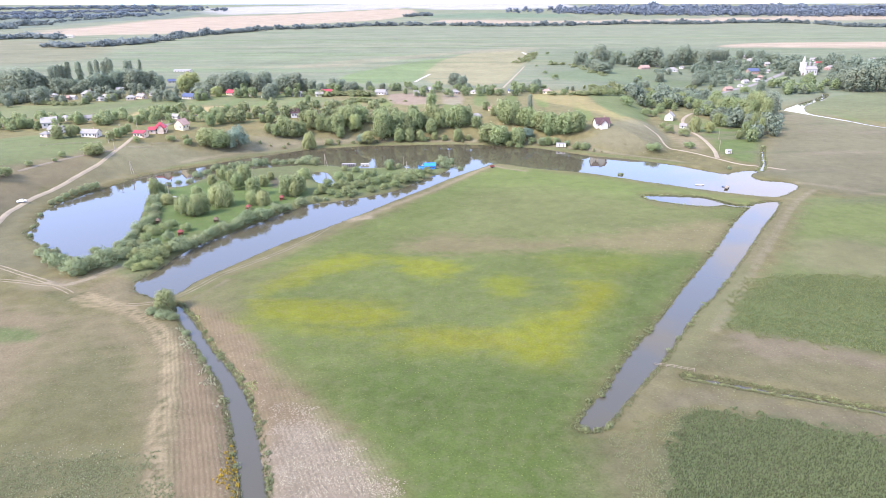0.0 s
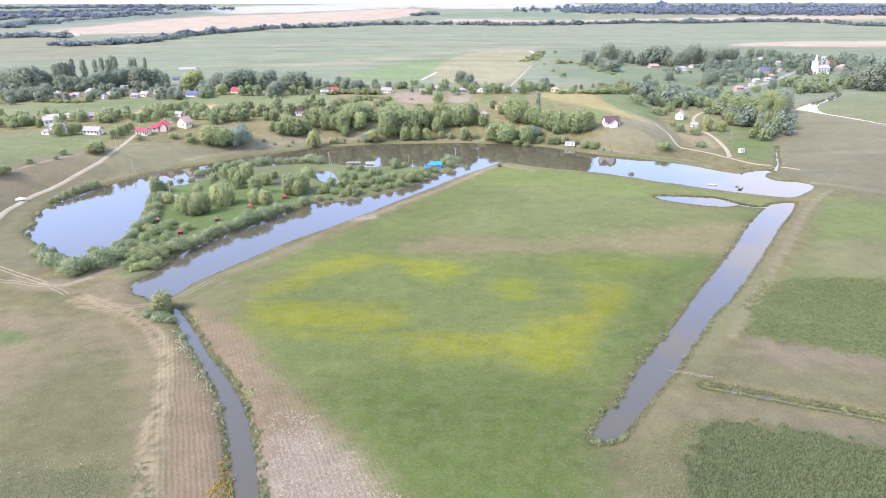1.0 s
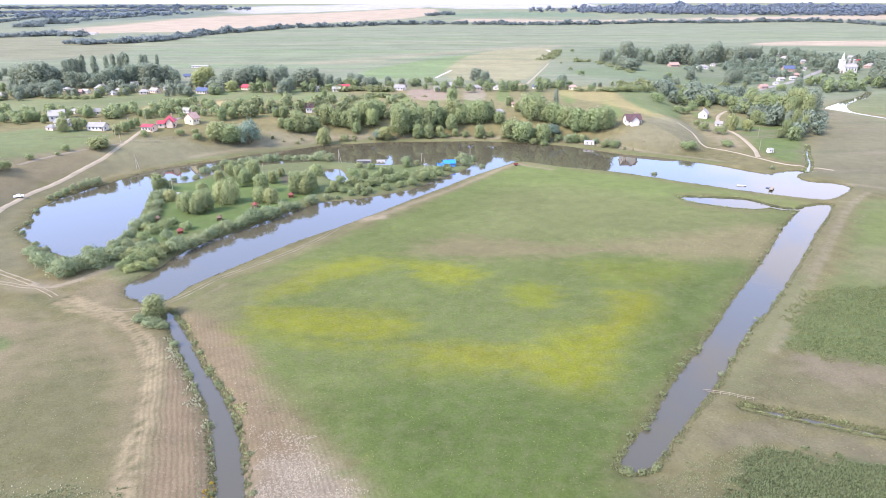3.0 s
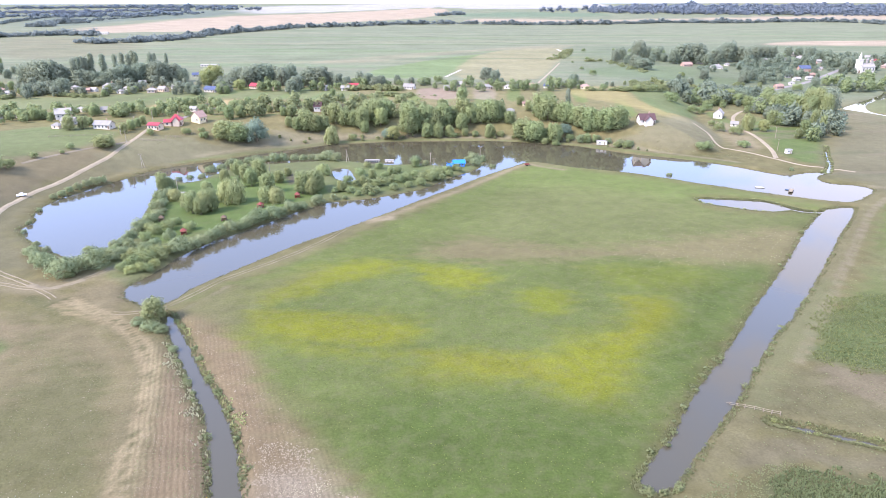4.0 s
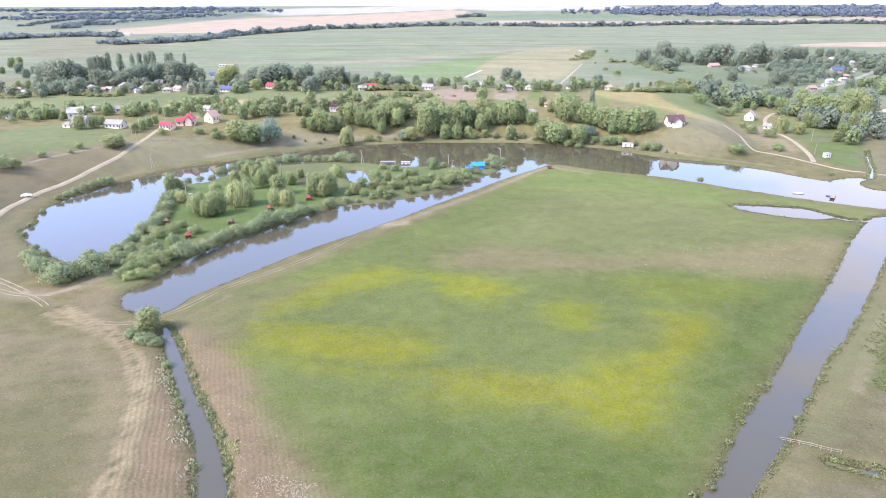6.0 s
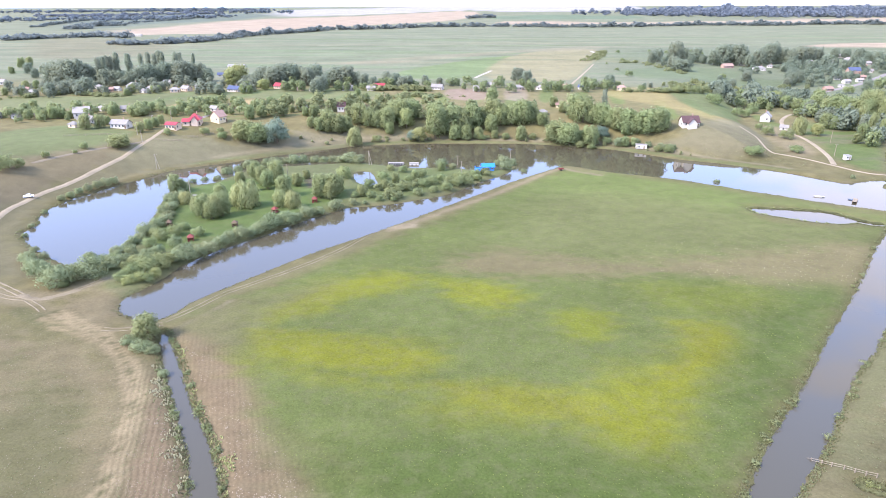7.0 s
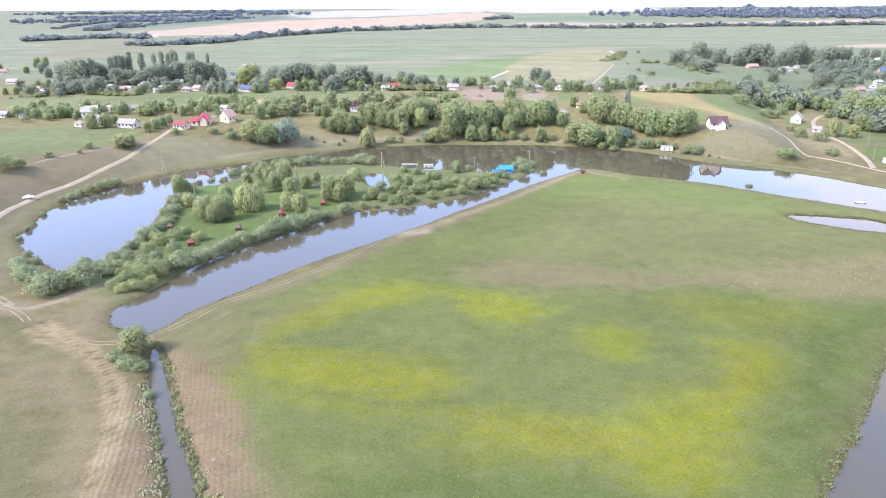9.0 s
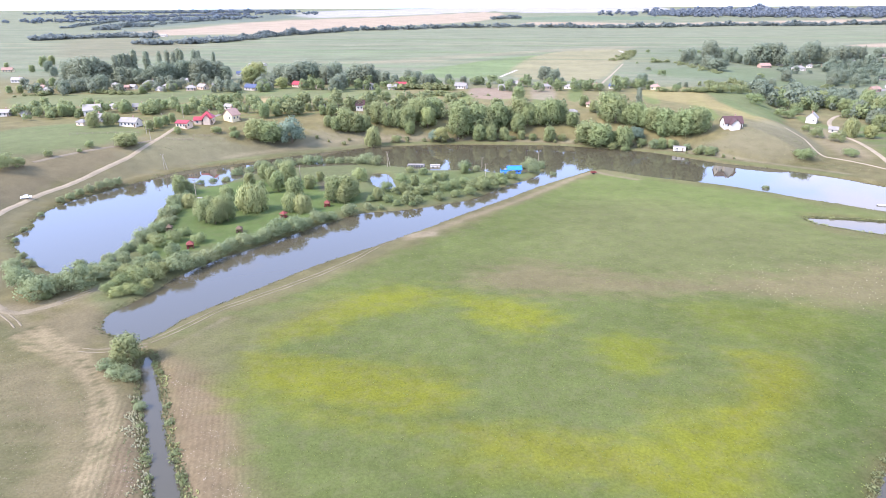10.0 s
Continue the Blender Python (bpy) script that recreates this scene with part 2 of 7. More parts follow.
# ---- plan of the land, in metres ----
WATER_LEVEL = 0.0
POND_SOUTH = [(-109.1, 187.5), (-103.2, 184.3), (-97, 180.7), (-93.1, 187.2), (-90.4, 197.1), (-83.9, 208.9), (-76.7, 221.9),
    (-68.8, 236.3), (-59.4, 249.2), (-49.1, 263.3), (-38.1, 280.5), (-25.8, 299.7), (-12, 321.2), (3.5, 345.4), (20.9, 368.6),
    (29.2, 379), (39.2, 377.6), (55.8, 367.6), (72.4, 362.2), (88.2, 355.6), (98.3, 347.8), (104.3, 345.3), (113.7, 338),
    (124.8, 332.1), (135.1, 325.2), (145.5, 319.7), (155.6, 314.4), (164.3, 310.3), (175.3, 308.3), (184.9, 315.8),
    (195.7, 327.1)]
POND_NORTH = [(197.3, 332.9), (193.9, 337.7), (182.7, 341.2), (180, 347.5), (182.4, 355.3), (191.1, 363.5), (182.5, 363.4),
    (173.9, 359.2), (166.1, 356.5), (158.4, 363.2), (145.4, 375.8), (130.7, 386.2), (114.9, 395.5), (97.6, 401.8), (80.7, 413.6),
    (62.9, 425.9), (43.4, 431.3), (23.5, 436.9), (3.1, 438.6), (-17.3, 436.5), (-37.6, 434.3), (-57.7, 432.2), (-77, 426.4),
    (-95.9, 420.7), (-112.6, 408.1), (-128.5, 396.1), (-143, 383.2), (-156.2, 369.6), (-169.8, 359.5), (-181, 345.9),
    (-184.9, 333.3), (-188.2, 323.7), (-192.3, 313.5), (-195, 301.7), (-197.8, 293.6), (-197.9, 284), (-197, 274.1),
    (-192.3, 263.9), (-187.3, 257.5), (-186.7, 248.3), (-179.2, 239.7), (-166.4, 229.6), (-157.1, 224)]
ISLAND_SHORE = [(-145.5, 218), (-138, 223.6), (-136.1, 230.7), (-136.8, 239.5), (-140.8, 254.2), (-149.3, 279.1), (-158.9, 306.3),
    (-162.7, 327.5), (-152.7, 323), (-146.2, 326.5), (-143.5, 336.2), (-137.9, 353), (-128.6, 361.3), (-119.4, 365.7),
    (-106.5, 370.1), (-96.5, 373.2), (-86.8, 377.7), (-67.7, 372), (-52.9, 367.8), (-32, 370.9), (-17.6, 366.8), (-3.7, 369.8),
    (3.7, 378.7), (2.7, 368.4), (-1.7, 357.2), (-13, 341.4), (-21.7, 325.7), (-30.1, 314.3), (-41.3, 305.7), (-54.9, 297.4),
    (-68.5, 292.3), (-75, 282.8), (-81.1, 273.8), (-88.1, 260.4), (-96.4, 245.8), (-101.3, 238.6), (-106.1, 225.9), (-108, 219.1),
    (-108.8, 210.3), (-110.6, 202), (-112.4, 195.3)]
LAGOON = [(105, 308.5), (111.8, 309.6), (123.5, 308.7), (134.7, 306.8), (140.2, 301.8), (143.3, 294.9), (134.7, 291),
    (124, 292.7), (114.1, 297.5), (106.8, 302.3)]
EAST_CANAL = [(161.4, 297.1), (171.9, 299.2), (162.6, 283.1), (150.1, 265.9), (134.9, 243.1), (121.8, 223.4), (108.1, 203.5),
    (96.8, 187.6), (86.4, 175.2), (77.1, 161.4), (68.8, 149.2), (62.9, 140.3), (56.7, 132.5), (49.8, 123.2), (44.5, 116),
    (40, 111.5), (35.9, 111.4), (36.1, 114.1), (39.7, 120.1), (45.8, 128.3), (52.3, 139.6), (60.5, 152.4), (67.3, 161.3),
    (77.7, 177.2), (89.6, 195.6), (104.7, 217.2), (121.5, 243), (138.7, 269.8), (155, 292.2)]
WEST_CHANNEL = [(-89.6, 174.8), (-81.1, 160.9), (-73.4, 150.4), (-64.5, 137.8), (-56.7, 126.7), (-50.7, 114.5), (-45.2, 101.9),
    (-39.3, 87.4), (-34.8, 76), (-30, 76), (-34.1, 87.5), (-39.7, 102), (-45, 114.6), (-51, 125.5), (-58.4, 136.4),
    (-67.1, 147.1), (-78.2, 162.9), (-87.3, 174.8)]
RIVER = [(317.2, 595.9), (340, 622.4), (356, 640.5), (371, 655), (383.1, 668), (400.5, 688), (420, 715), (424, 713), (405, 684),
    (387, 660), (370, 645), (348, 618), (336.8, 597), (331, 578), (336.5, 560), (345, 541), (352, 519), (366, 500), (388, 486),
    (440, 466), (439, 463), (386, 483), (363, 497), (349, 516), (341, 539), (332.5, 558), (325, 574), (320, 584)]
INLET_STREAM = [(190.4, 363.5), (201.3, 382.4), (210.5, 404.7), (222.4, 429.4), (223.2, 429.4), (211.7, 404.7), (202.7, 382.4),
    (192.8, 363.5)]
ISLAND_POND = [(-80.6, 353.6), (-77.3, 357.8), (-71.4, 353.8), (-66.3, 340.8), (-64, 333.5), (-66.9, 329.8), (-72.4, 333.4),
    (-76.9, 340.7)]
SIDE_DITCH = [(70, 134.6), (80.6, 131.2), (90.3, 127.7), (99.7, 124.5), (113.6, 119.4), (121.6, 116.3), (121, 115.4),
    (113, 118.4), (99.2, 123.5), (89.8, 126.6), (80.2, 130.1), (69.7, 133.8)]
LAGOON_DITCH = [(143.1, 295.9), (149.3, 292.1), (157.7, 293.2), (156.4, 290.3), (148.1, 289.3), (142, 293)]
WATERS = {"pond": POND_SOUTH + POND_NORTH + ISLAND_SHORE, "lagoon": LAGOON, "east_canal": EAST_CANAL, "west_channel": WEST_CHANNEL,
          "river": RIVER, "inlet_stream": INLET_STREAM, "island_pond": ISLAND_POND, "side_ditch": SIDE_DITCH, "lagoon_ditch": LAGOON_DITCH}
HIGHLAND = [(-5000, -300), (-1000, -60), (-260, 130), (-178, 196), (-186, 224), (-199, 252), (-206, 280), (-203, 306), (-192, 342),
            (-166, 374), (-136, 400), (-100, 428), (-50, 441), (3, 445), (45, 438), (72, 430), (100, 412), (134, 398), (150, 404),
            (166, 450), (172, 520), (205, 640), (250, 770), (900, 780), (5000, 700), (5000, 6000), (-5000, 6000)]


def closed_curve(points, steps=3):
    """Catmull-Rom through a closed ring of points."""
    p = np.array(points, float)
    a, b, c, d = np.roll(p, 1, 0), p, np.roll(p, -1, 0), np.roll(p, -2, 0)
    out = []
    for k in range(steps):
        t = k / steps
        out.append(0.5 * (2 * b + (c - a) * t + (2 * a - 5 * b + 4 * c - d) * t * t + (3 * b - a - 3 * c + d) * t ** 3))
    return np.stack(out, 1).reshape(-1, 2)


def open_curve(points, step=2.0):
    """Catmull-Rom through an open line of points, sampled about every step metres."""
    p = np.array(points, float)
    p = np.vstack([2 * p[0] - p[1], p, 2 * p[-1] - p[-2]])
    out = []
    for i in range(1, len(p) - 2):
        a, b, c, d = p[i - 1:i + 3]
        for t in np.arange(0, 1, 1 / max(1, round(np.linalg.norm(c - b) / step))):
            out.append(0.5 * (2 * b + (c - a) * t + (2 * a - 5 * b + 4 * c - d) * t * t + (3 * b - a - 3 * c + d) * t ** 3))
    return np.array(out + [p[-2]])


def line_distance(x, y, ring, closed=True):
    """Distance from points to a line of segments, and whether they lie inside the ring."""
    best = np.full(x.shape, 1e9)
    inside = np.zeros(x.shape, bool)
    ends = np.roll(ring, -1, 0) if closed else ring[1:]
    for (ax, ay), (bx, by) in zip(ring, ends):
        dx, dy = bx - ax, by - ay
        t = np.clip(((x - ax) * dx + (y - ay) * dy) / (dx * dx + dy * dy + 1e-9), 0, 1)
        best = np.minimum(best, (x - ax - t * dx) ** 2 + (y - ay - t * dy) ** 2)
        if closed and ay != by:
            inside ^= ((ay > y) != (by > y)) & (x < (bx - ax) * (y - ay) / (by - ay) + ax)
    return np.sqrt(best), inside


def signed(x, y, ring, reach=40.0):
    """Signed distance to a closed ring, negative inside; far points are given the reach."""
    out = np.full(x.shape, reach)
    lo, hi = ring.min(0) - reach, ring.max(0) + reach
    near = (x > lo[0]) & (x < hi[0]) & (y > lo[1]) & (y < hi[1])
    if near.any():
        d, inside = line_distance(x[near], y[near], ring)
        out[near] = np.minimum(np.where(inside, -d, d), reach)
    return out


def smooth(a, b, v):
    t = np.clip((v - a) / (b - a), 0, 1)
    return t * t * (3 - 2 * t)


def ripple(x, y, size, seed):
    """Cheap smooth noise, about -1 to 1, of that size in metres."""
    r = np.random.RandomState(seed)
    total = np.zeros_like(x)
    for k in range(5):
        a, p, s = r.uniform(0, 6.283, 3)
        f = 6.283 / size * r.uniform(0.5, 1.6)
        total += np.sin((x * np.cos(a) + y * np.sin(a)) * f + p + 1.3 * np.sin((x * np.sin(a + s) + y * np.cos(a + s)) * f * 0.7))
    return total / 3.2


RINGS = {name: closed_curve(points) for name, points in WATERS.items()}


def water_distance(x, y):
    """Signed distance to the nearest shore, negative in the water."""
    d = np.full(x.shape, 40.0)
    for name, ring in RINGS.items():
        d = np.minimum(d, signed(x, y, ring))
    return d


def land(x, y):
    """Height of the ground."""
    x, y = np.atleast_1d(np.asarray(x, float)), np.atleast_1d(np.asarray(y, float))
    d, inside = line_distance(x, y, np.array(HIGHLAND, float))
    d = np.where(inside, d, 0)
    top = 15.0 - 5.0 * smooth(600, 900, y)
    west = 1 - smooth(-130, -95, x)
    d = d * d / (d + 8.0 + 14.0 * west)
    z = 0.9 + (top - 0.9) * (1 - np.exp(-d / (20.0 - 5.0 * west + 130.0 * smooth(160, 330, x))))
    z += 0.18 * ripple(x, y, 55, 3) + 0.05 * ripple(x, y, 14, 4)
    far = np.maximum(y, np.abs(x) * 0.75)
    z += 72.0 * np.clip((far - 2400) / 2500, 0, 1) ** 1.35
    shore = water_distance(x, y) + 0.35 * ripple(x, y, 7, 5) + 0.2 * ripple(x, y, 2.9, 6)
    z = np.where(shore > 0, -0.05 + (z + 0.05) * smooth(-0.6, 4.0, shore), np.maximum(-0.05 + 0.45 * shore, -1.6))
    return z



# ---- mesh helpers ----
def mesh_object(name, verts, faces, mat, parent=None, smooth_faces=False):
    me = bpy.data.meshes.new(name)
    me.from_pydata([tuple(v) for v in verts], [], [tuple(f) for f in faces])
    me.materials.append(mat)
    if smooth_faces:
        me.shade_smooth()
    ob = new(name, me)
    ob.parent = parent
    return ob


def part(name, bm, mat, parent, label=""):
    """One bmesh as one mesh object under a thing or a part."""
    me = bpy.data.meshes.new(name)
    bm.to_mesh(me)
    bm.free()
    me.materials.append(mat)
    ob = new(name, me)
    ob.parent = parent
    return tagged(ob, label)


def empty_at(name, x, y, z, rz=0.0):
    ob = new(name)
    ob.matrix_basis = pose(x, y, z, 0, 0, rz)
    return ob


def box(bm, cx, cy, cz, sx, sy, sz, turn=0.0):
    """A box by its centre and full sizes."""
    m = Matrix.Translation((cx, cy, cz)) @ Matrix.Rotation(turn, 4, "Z") @ Matrix.Diagonal((sx, sy, sz, 1))
    return bmesh.ops.create_cube(bm, size=1.0, matrix=m)["verts"]


def rod(bm, a, b, r0, r1, sides=6):
    """A tapered round bar from a to b."""
    a, b = Vector(a), Vector(b)
    way = b - a
    m = Matrix.Translation((a + b) / 2) @ way.to_track_quat("Z", "Y").to_matrix().to_4x4()
    bmesh.ops.create_cone(bm, cap_ends=True, segments=sides, radius1=r0, radius2=r1, depth=way.length, matrix=m)


def ground_at(x, y):
    return float(land(x, y)[0])


# ---- ground: one sheet to the horizon ----
def spacing(parts, low_end, high_end, grow):
    """Grid lines: even steps inside, growing steps outside."""
    lines = np.concatenate([np.arange(a, b, s) for a, b, s in parts] + [[parts[-1][1]]])
    out, step = list(lines), parts[-1][2]
    while out[-1] < high_end:
        step *= grow
        out.append(out[-1] + step)
    head, step = [lines[0]], parts[0][2]
    while head[-1] > low_end:
        step *= grow
        head.append(head[-1] - step)
    return np.array(head[:0:-1] + out)


gx = spacing([(-400, -216, 2.5), (-216, 216, 1.25), (216, 400, 2.5)], -5200, 5200, 1.09)
gy = spacing([(66, 446, 1.25), (446, 700, 2.5), (700, 1400, 8.0)], -400, 4960, 1.055)
GXX, GYY = np.meshgrid(gx, gy)
FX, FY = GXX.ravel(), GYY.ravel()
FZ = land(FX, FY)

MEADOW, OLIVE = (0.176, 0.217, 0.068), (0.225, 0.20, 0.095)
STRAW, PALE = (0.46, 0.36, 0.25), (0.50, 0.47, 0.44)
cover = np.empty((len(FX), 3))
cover[:] = OLIVE
tilled = np.zeros(len(FX))


def lay(points, colour, soft=3.0, strength=1.0, wobble=2.0, furrows=0.0):
    """Lay a land cover over a plot of the plan, with an uneven edge."""
    ring = closed_curve(points, 2)
    reach = max(12.0, soft * 2)
    d = signed(FX, FY, ring, reach)
    near = d < reach
    d = d[near] + wobble * (0.6 * ripple(FX[near], FY[near], 11, 21) + 0.4 * ripple(FX[near], FY[near], 4.5, 22))
    w = (1 - smooth(-soft, soft, d)) * strength
    cover[near] = cover[near] * (1 - w[:, None]) + np.array(colour) * w[:, None]
    if furrows:
        tilled[near] = np.maximum(tilled[near], w * furrows)


def tread(points, colour, width, soft=1.2, strength=0.8):
    """Wear a track into the cover along a line."""
    line = open_curve(points, 4.0)
    lo, hi = line.min(0) - width - 8, line.max(0) + width + 8
    near = np.where((FX > lo[0]) & (FX < hi[0]) & (FY > lo[1]) & (FY < hi[1]))[0]
    d, _ = line_distance(FX[near], FY[near], line, closed=False)
    d += 0.7 * ripple(FX[near], FY[near], 6, 31)
    w = (1 - smooth(width / 2 - soft, width / 2 + soft, d)) * strength
    cover[near] = cover[near] * (1 - w[:, None]) + np.array(colour) * w[:, None]


# a slow drift of greener and drier ground everywhere
drift = 0.5 * ripple(FX, FY, 38, 51) + 0.35 * ripple(FX, FY, 17, 52)
cover *= 1 + 0.10 * drift[:, None] * np.array((1.0, 0.4, 0.9))
# far country, beyond the village: haze painted in as a paler cover
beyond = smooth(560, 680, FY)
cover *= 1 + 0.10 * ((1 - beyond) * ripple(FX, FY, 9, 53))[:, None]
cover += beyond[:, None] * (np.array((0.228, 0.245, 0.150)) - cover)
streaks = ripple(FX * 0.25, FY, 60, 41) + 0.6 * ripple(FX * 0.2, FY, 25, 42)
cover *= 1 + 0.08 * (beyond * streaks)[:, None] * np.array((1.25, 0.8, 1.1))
strip_luck = random.Random(5)
for k in range(46):
    sx, sy = strip_luck.uniform(-1400, 1500), strip_luck.uniform(660, 2100)
    length, deep, slant = strip_luck.uniform(150, 700), strip_luck.uniform(6, 34), strip_luck.uniform(-0.12, 0.2)
    tone = strip_luck.choice(((0.30, 0.29, 0.17), (0.17, 0.23, 0.10), (0.20, 0.27, 0.13), (0.27, 0.26, 0.16), (0.15, 0.20, 0.10)))
    lay([(sx - length, sy - length * slant), (sx, sy - deep), (sx + length, sy + length * slant), (sx, sy + deep)], tone, 9, 0.55, 7)
for k in range(26):
    sx, sy = -330 + 27 * k, 470 + 60 * strip_luck.random()
    tone = strip_luck.choice(((0.17, 0.25, 0.07), (0.15, 0.22, 0.06), (0.22, 0.25, 0.10), (0.26, 0.22, 0.13), (0.13, 0.20, 0.06)))
    lay([(sx, sy), (sx + 9, sy), (sx + 14, sy + 70), (sx + 4, sy + 70)], tone, 1.6, 0.6, 1)
lay([(-1302, 1875.8), (-1293.1, 2018.6), (-1387.2, 2516.6), (-1293.9, 3215.1), (-848.9, 3539.9), (-365.5, 4190.7),
    (-208.2, 3769.8), (-295.8, 3086.7), (-561.2, 2715.4), (-753.3, 2363.9), (-836.7, 1936), (-1004.2, 1870.6),
    (-1123.4, 1748.4)], STRAW, 18, 0.95, 6)
lay([(-1567.7, 4383.3), (-961.6, 4690.9), (477.7, 5975.6), (785.5, 4802.2), (706.5, 4306.4), (-12.5, 4034.4), (-305.5, 4340.7),
    (-672.4, 3916.4), (-1213.9, 3550.1)], PALE, 30, 0.8, 10)
lay([(-129, 3519.8), (233.5, 3630.4), (577.8, 3499.9), (569.1, 3273.9), (259, 3175.5), (-89.5, 3184.4)], (0.15, 0.22, 0.13), 14, 0.7, 6)
lay([(-58.4, 2981.8), (485.1, 2920.7), (967.5, 3055.3), (1646, 3299.7), (2164.9, 3397.4), (2307.6, 3393.4), (2065.1, 3027.8),
    (1907, 2982.5), (1192.8, 2856.8), (824, 2819.2), (455.7, 2737.1), (-6.7, 2703)], STRAW, 12, 0.9, 4)
lay([(561.2, 1381.7), (658.9, 1458.1), (828.2, 1498), (1040.9, 1495.7), (905.2, 1293.2), (774.5, 1294.1), (658.9, 1328),
    (557.6, 1328.8)], STRAW, 8, 0.95, 2)
lay([(-1140.7, 1519.7), (-1022.7, 1587.9), (-848.4, 1452.8), (-666.3, 1270.4), (-589.2, 1045.8), (-639.7, 977.7),
    (-744.5, 977.2)], (0.24, 0.22, 0.13), 16, 0.7, 8)
lay([(-2572.2, 3711.1), (-2291.3, 3831.6), (-1683.5, 3947.4), (-1318.5, 3675.2), (-1421.8, 3014.5), (-1601.5, 2738.5),
    (-1620, 2285.4)], (0.13, 0.17, 0.15), 20, 0.6, 8)
lay([(-130.1, 740.6), (-119.6, 855.5), (-35.7, 1036.3), (0.4, 1057.3), (-21.7, 865), (-34.5, 740.7), (-59.8, 692.1),
    (-96.2, 687)], (0.20, 0.262, 0.108), 6, 0.9, 3)
lay([(-34.5, 740.7), (-17.2, 1014.9), (52.1, 1207.8), (138.7, 1237.6), (123.3, 1046), (88.6, 865.2), (56.9, 686.7),
    (2, 675.4)], (0.315, 0.285, 0.155), 5, 0.9, 3)
lay([(-243.1, 922.8), (-96.2, 1105.6), (148.5, 1332), (149.1, 1235.3), (0, 1141.8), (-161.5, 923)], (0.32, 0.28, 0.18), 10, 0.6, 6)
lay([(78, 603.3), (131.6, 630.1), (125.5, 557), (152.2, 488), (136.8, 463.7), (120.6, 498.3), (81.7, 547.9)], (0.36, 0.30, 0.13),
    5, 0.75, 3)
lay([(130.9, 597.5), (180.2, 643), (174.8, 541.3), (138, 494.9)], (0.17, 0.215, 0.09), 3, 0.8, 2)
lay([(-56.4, 593.1), (-21.7, 593.9), (-19.3, 535.5), (-48.4, 534.9)], (0.34, 0.25, 0.19), 2, 0.8, 1)
lay([(-5.8, 601.8), (10.4, 601.2), (11.3, 535.9), (-4.7, 535.1)], (0.33, 0.27, 0.20), 2, 0.7, 1)
lay([(-244.2, 464), (-247.5, 506.3), (-230.2, 507.5), (-228.3, 464.2)], (0.44, 0.34, 0.17), 2, 0.9, 1)
lay([(-209.3, 507.9), (-187.8, 520.6), (-182, 496.7), (-197.4, 482.9)], (0.44, 0.34, 0.17), 2, 0.9, 1)
lay([(-404.1, 512.9), (-334.8, 525.2), (-242.9, 574.5), (-125.3, 589), (-111.6, 521.8), (-223.4, 525.9), (-251.8, 484.2),
    (-359.8, 452.4)], (0.17, 0.212, 0.098), 5, 0.65, 3)
lay([(-296.5, 356.2), (-272.8, 395.1), (-231.7, 388.5), (-217.7, 382.5), (-221, 361.6), (-233.3, 326.1),
    (-251.5, 303.3)], (0.18, 0.222, 0.098), 3, 0.8, 2)
lay([(146.2, 491.2), (169.8, 507.3), (160.6, 435.2), (131.9, 404.8), (104.2, 416.9), (83.3, 431.8),
    (103.2, 432.7)], (0.265, 0.245, 0.155), 6, 0.7, 4)
lay([(180.3, 511.2), (193.3, 501.6), (181.2, 425.3), (162.5, 416.7)], (0.33, 0.27, 0.17), 4, 0.7, 3)
lay([(-130, 431.9), (-79.6, 443.1), (-38.3, 443.4), (23.6, 442.4), (75.3, 430.6), (109.8, 406), (74.4, 424), (23.6, 439.6),
    (-37.9, 438.5), (-92.9, 425.7), (-139.7, 396.3), (-172.1, 365.4), (-184.3, 362.3), (-155.6, 400.5)], (0.30, 0.268, 0.188),
    6, 0.6, 6)
lay([(203.9, 512.2), (257.3, 539.6), (238, 469.1), (196.4, 379.9), (184.1, 407.5), (193.5, 447.7)], (0.13, 0.20, 0.06), 6, 0.8, 3)
lay([(298.2, 575.2), (340.2, 548.7), (356, 470.4), (248.5, 310.1), (200.8, 326.5), (196.9, 372.9),
    (233, 448.7)], (0.222, 0.205, 0.128), 10, 0.8, 6)
lay([(333.7, 615.8), (417.6, 688.3), (540.6, 745.8), (397.1, 531.8), (351.5, 551.8), (329.8, 576.8)], (0.185, 0.205, 0.10), 5, 0.8, 3)
lay([(-206.5, 366.9), (-202.6, 389), (-168.4, 394.6), (-147.8, 399), (-151.5, 386.9), (-186.2, 350.5), (-198, 315.8),
    (-205.3, 287.1), (-184.2, 240.6), (-149.9, 208.3), (-155.4, 202.9), (-182.8, 205), (-227.5, 269.3),
    (-215.6, 296.2)], (0.245, 0.225, 0.135), 6, 0.75, 5)
lay([(-248.8, 299.6), (-243.2, 317.5), (-230, 341.8), (-212.2, 371.4), (-209, 338.3), (-213.7, 297.6),
    (-217.6, 255)], (0.25, 0.208, 0.13), 4, 0.8, 4)
lay([(-92.5, 177.4), (-81.2, 168.2), (-61.5, 140.8), (-46.2, 114.8), (-34.4, 87.8), (-28.7, 71.5), (-3.7, 71.6), (-6.8, 90.6),
    (-16.8, 106.4), (-34.5, 125.9), (-51.1, 147.5), (-59.9, 159.7), (-76.1, 175.1)], (0.30, 0.225, 0.135), 3, 0.95, 2.5, 0.3)
lay([(-38.5, 107.4), (-29, 113.9), (-15.1, 103.3), (-8.8, 92.3), (-3.7, 71.6), (-28.7, 71.5)], (0.36, 0.30, 0.22), 5, 0.8, 4, 0.6)
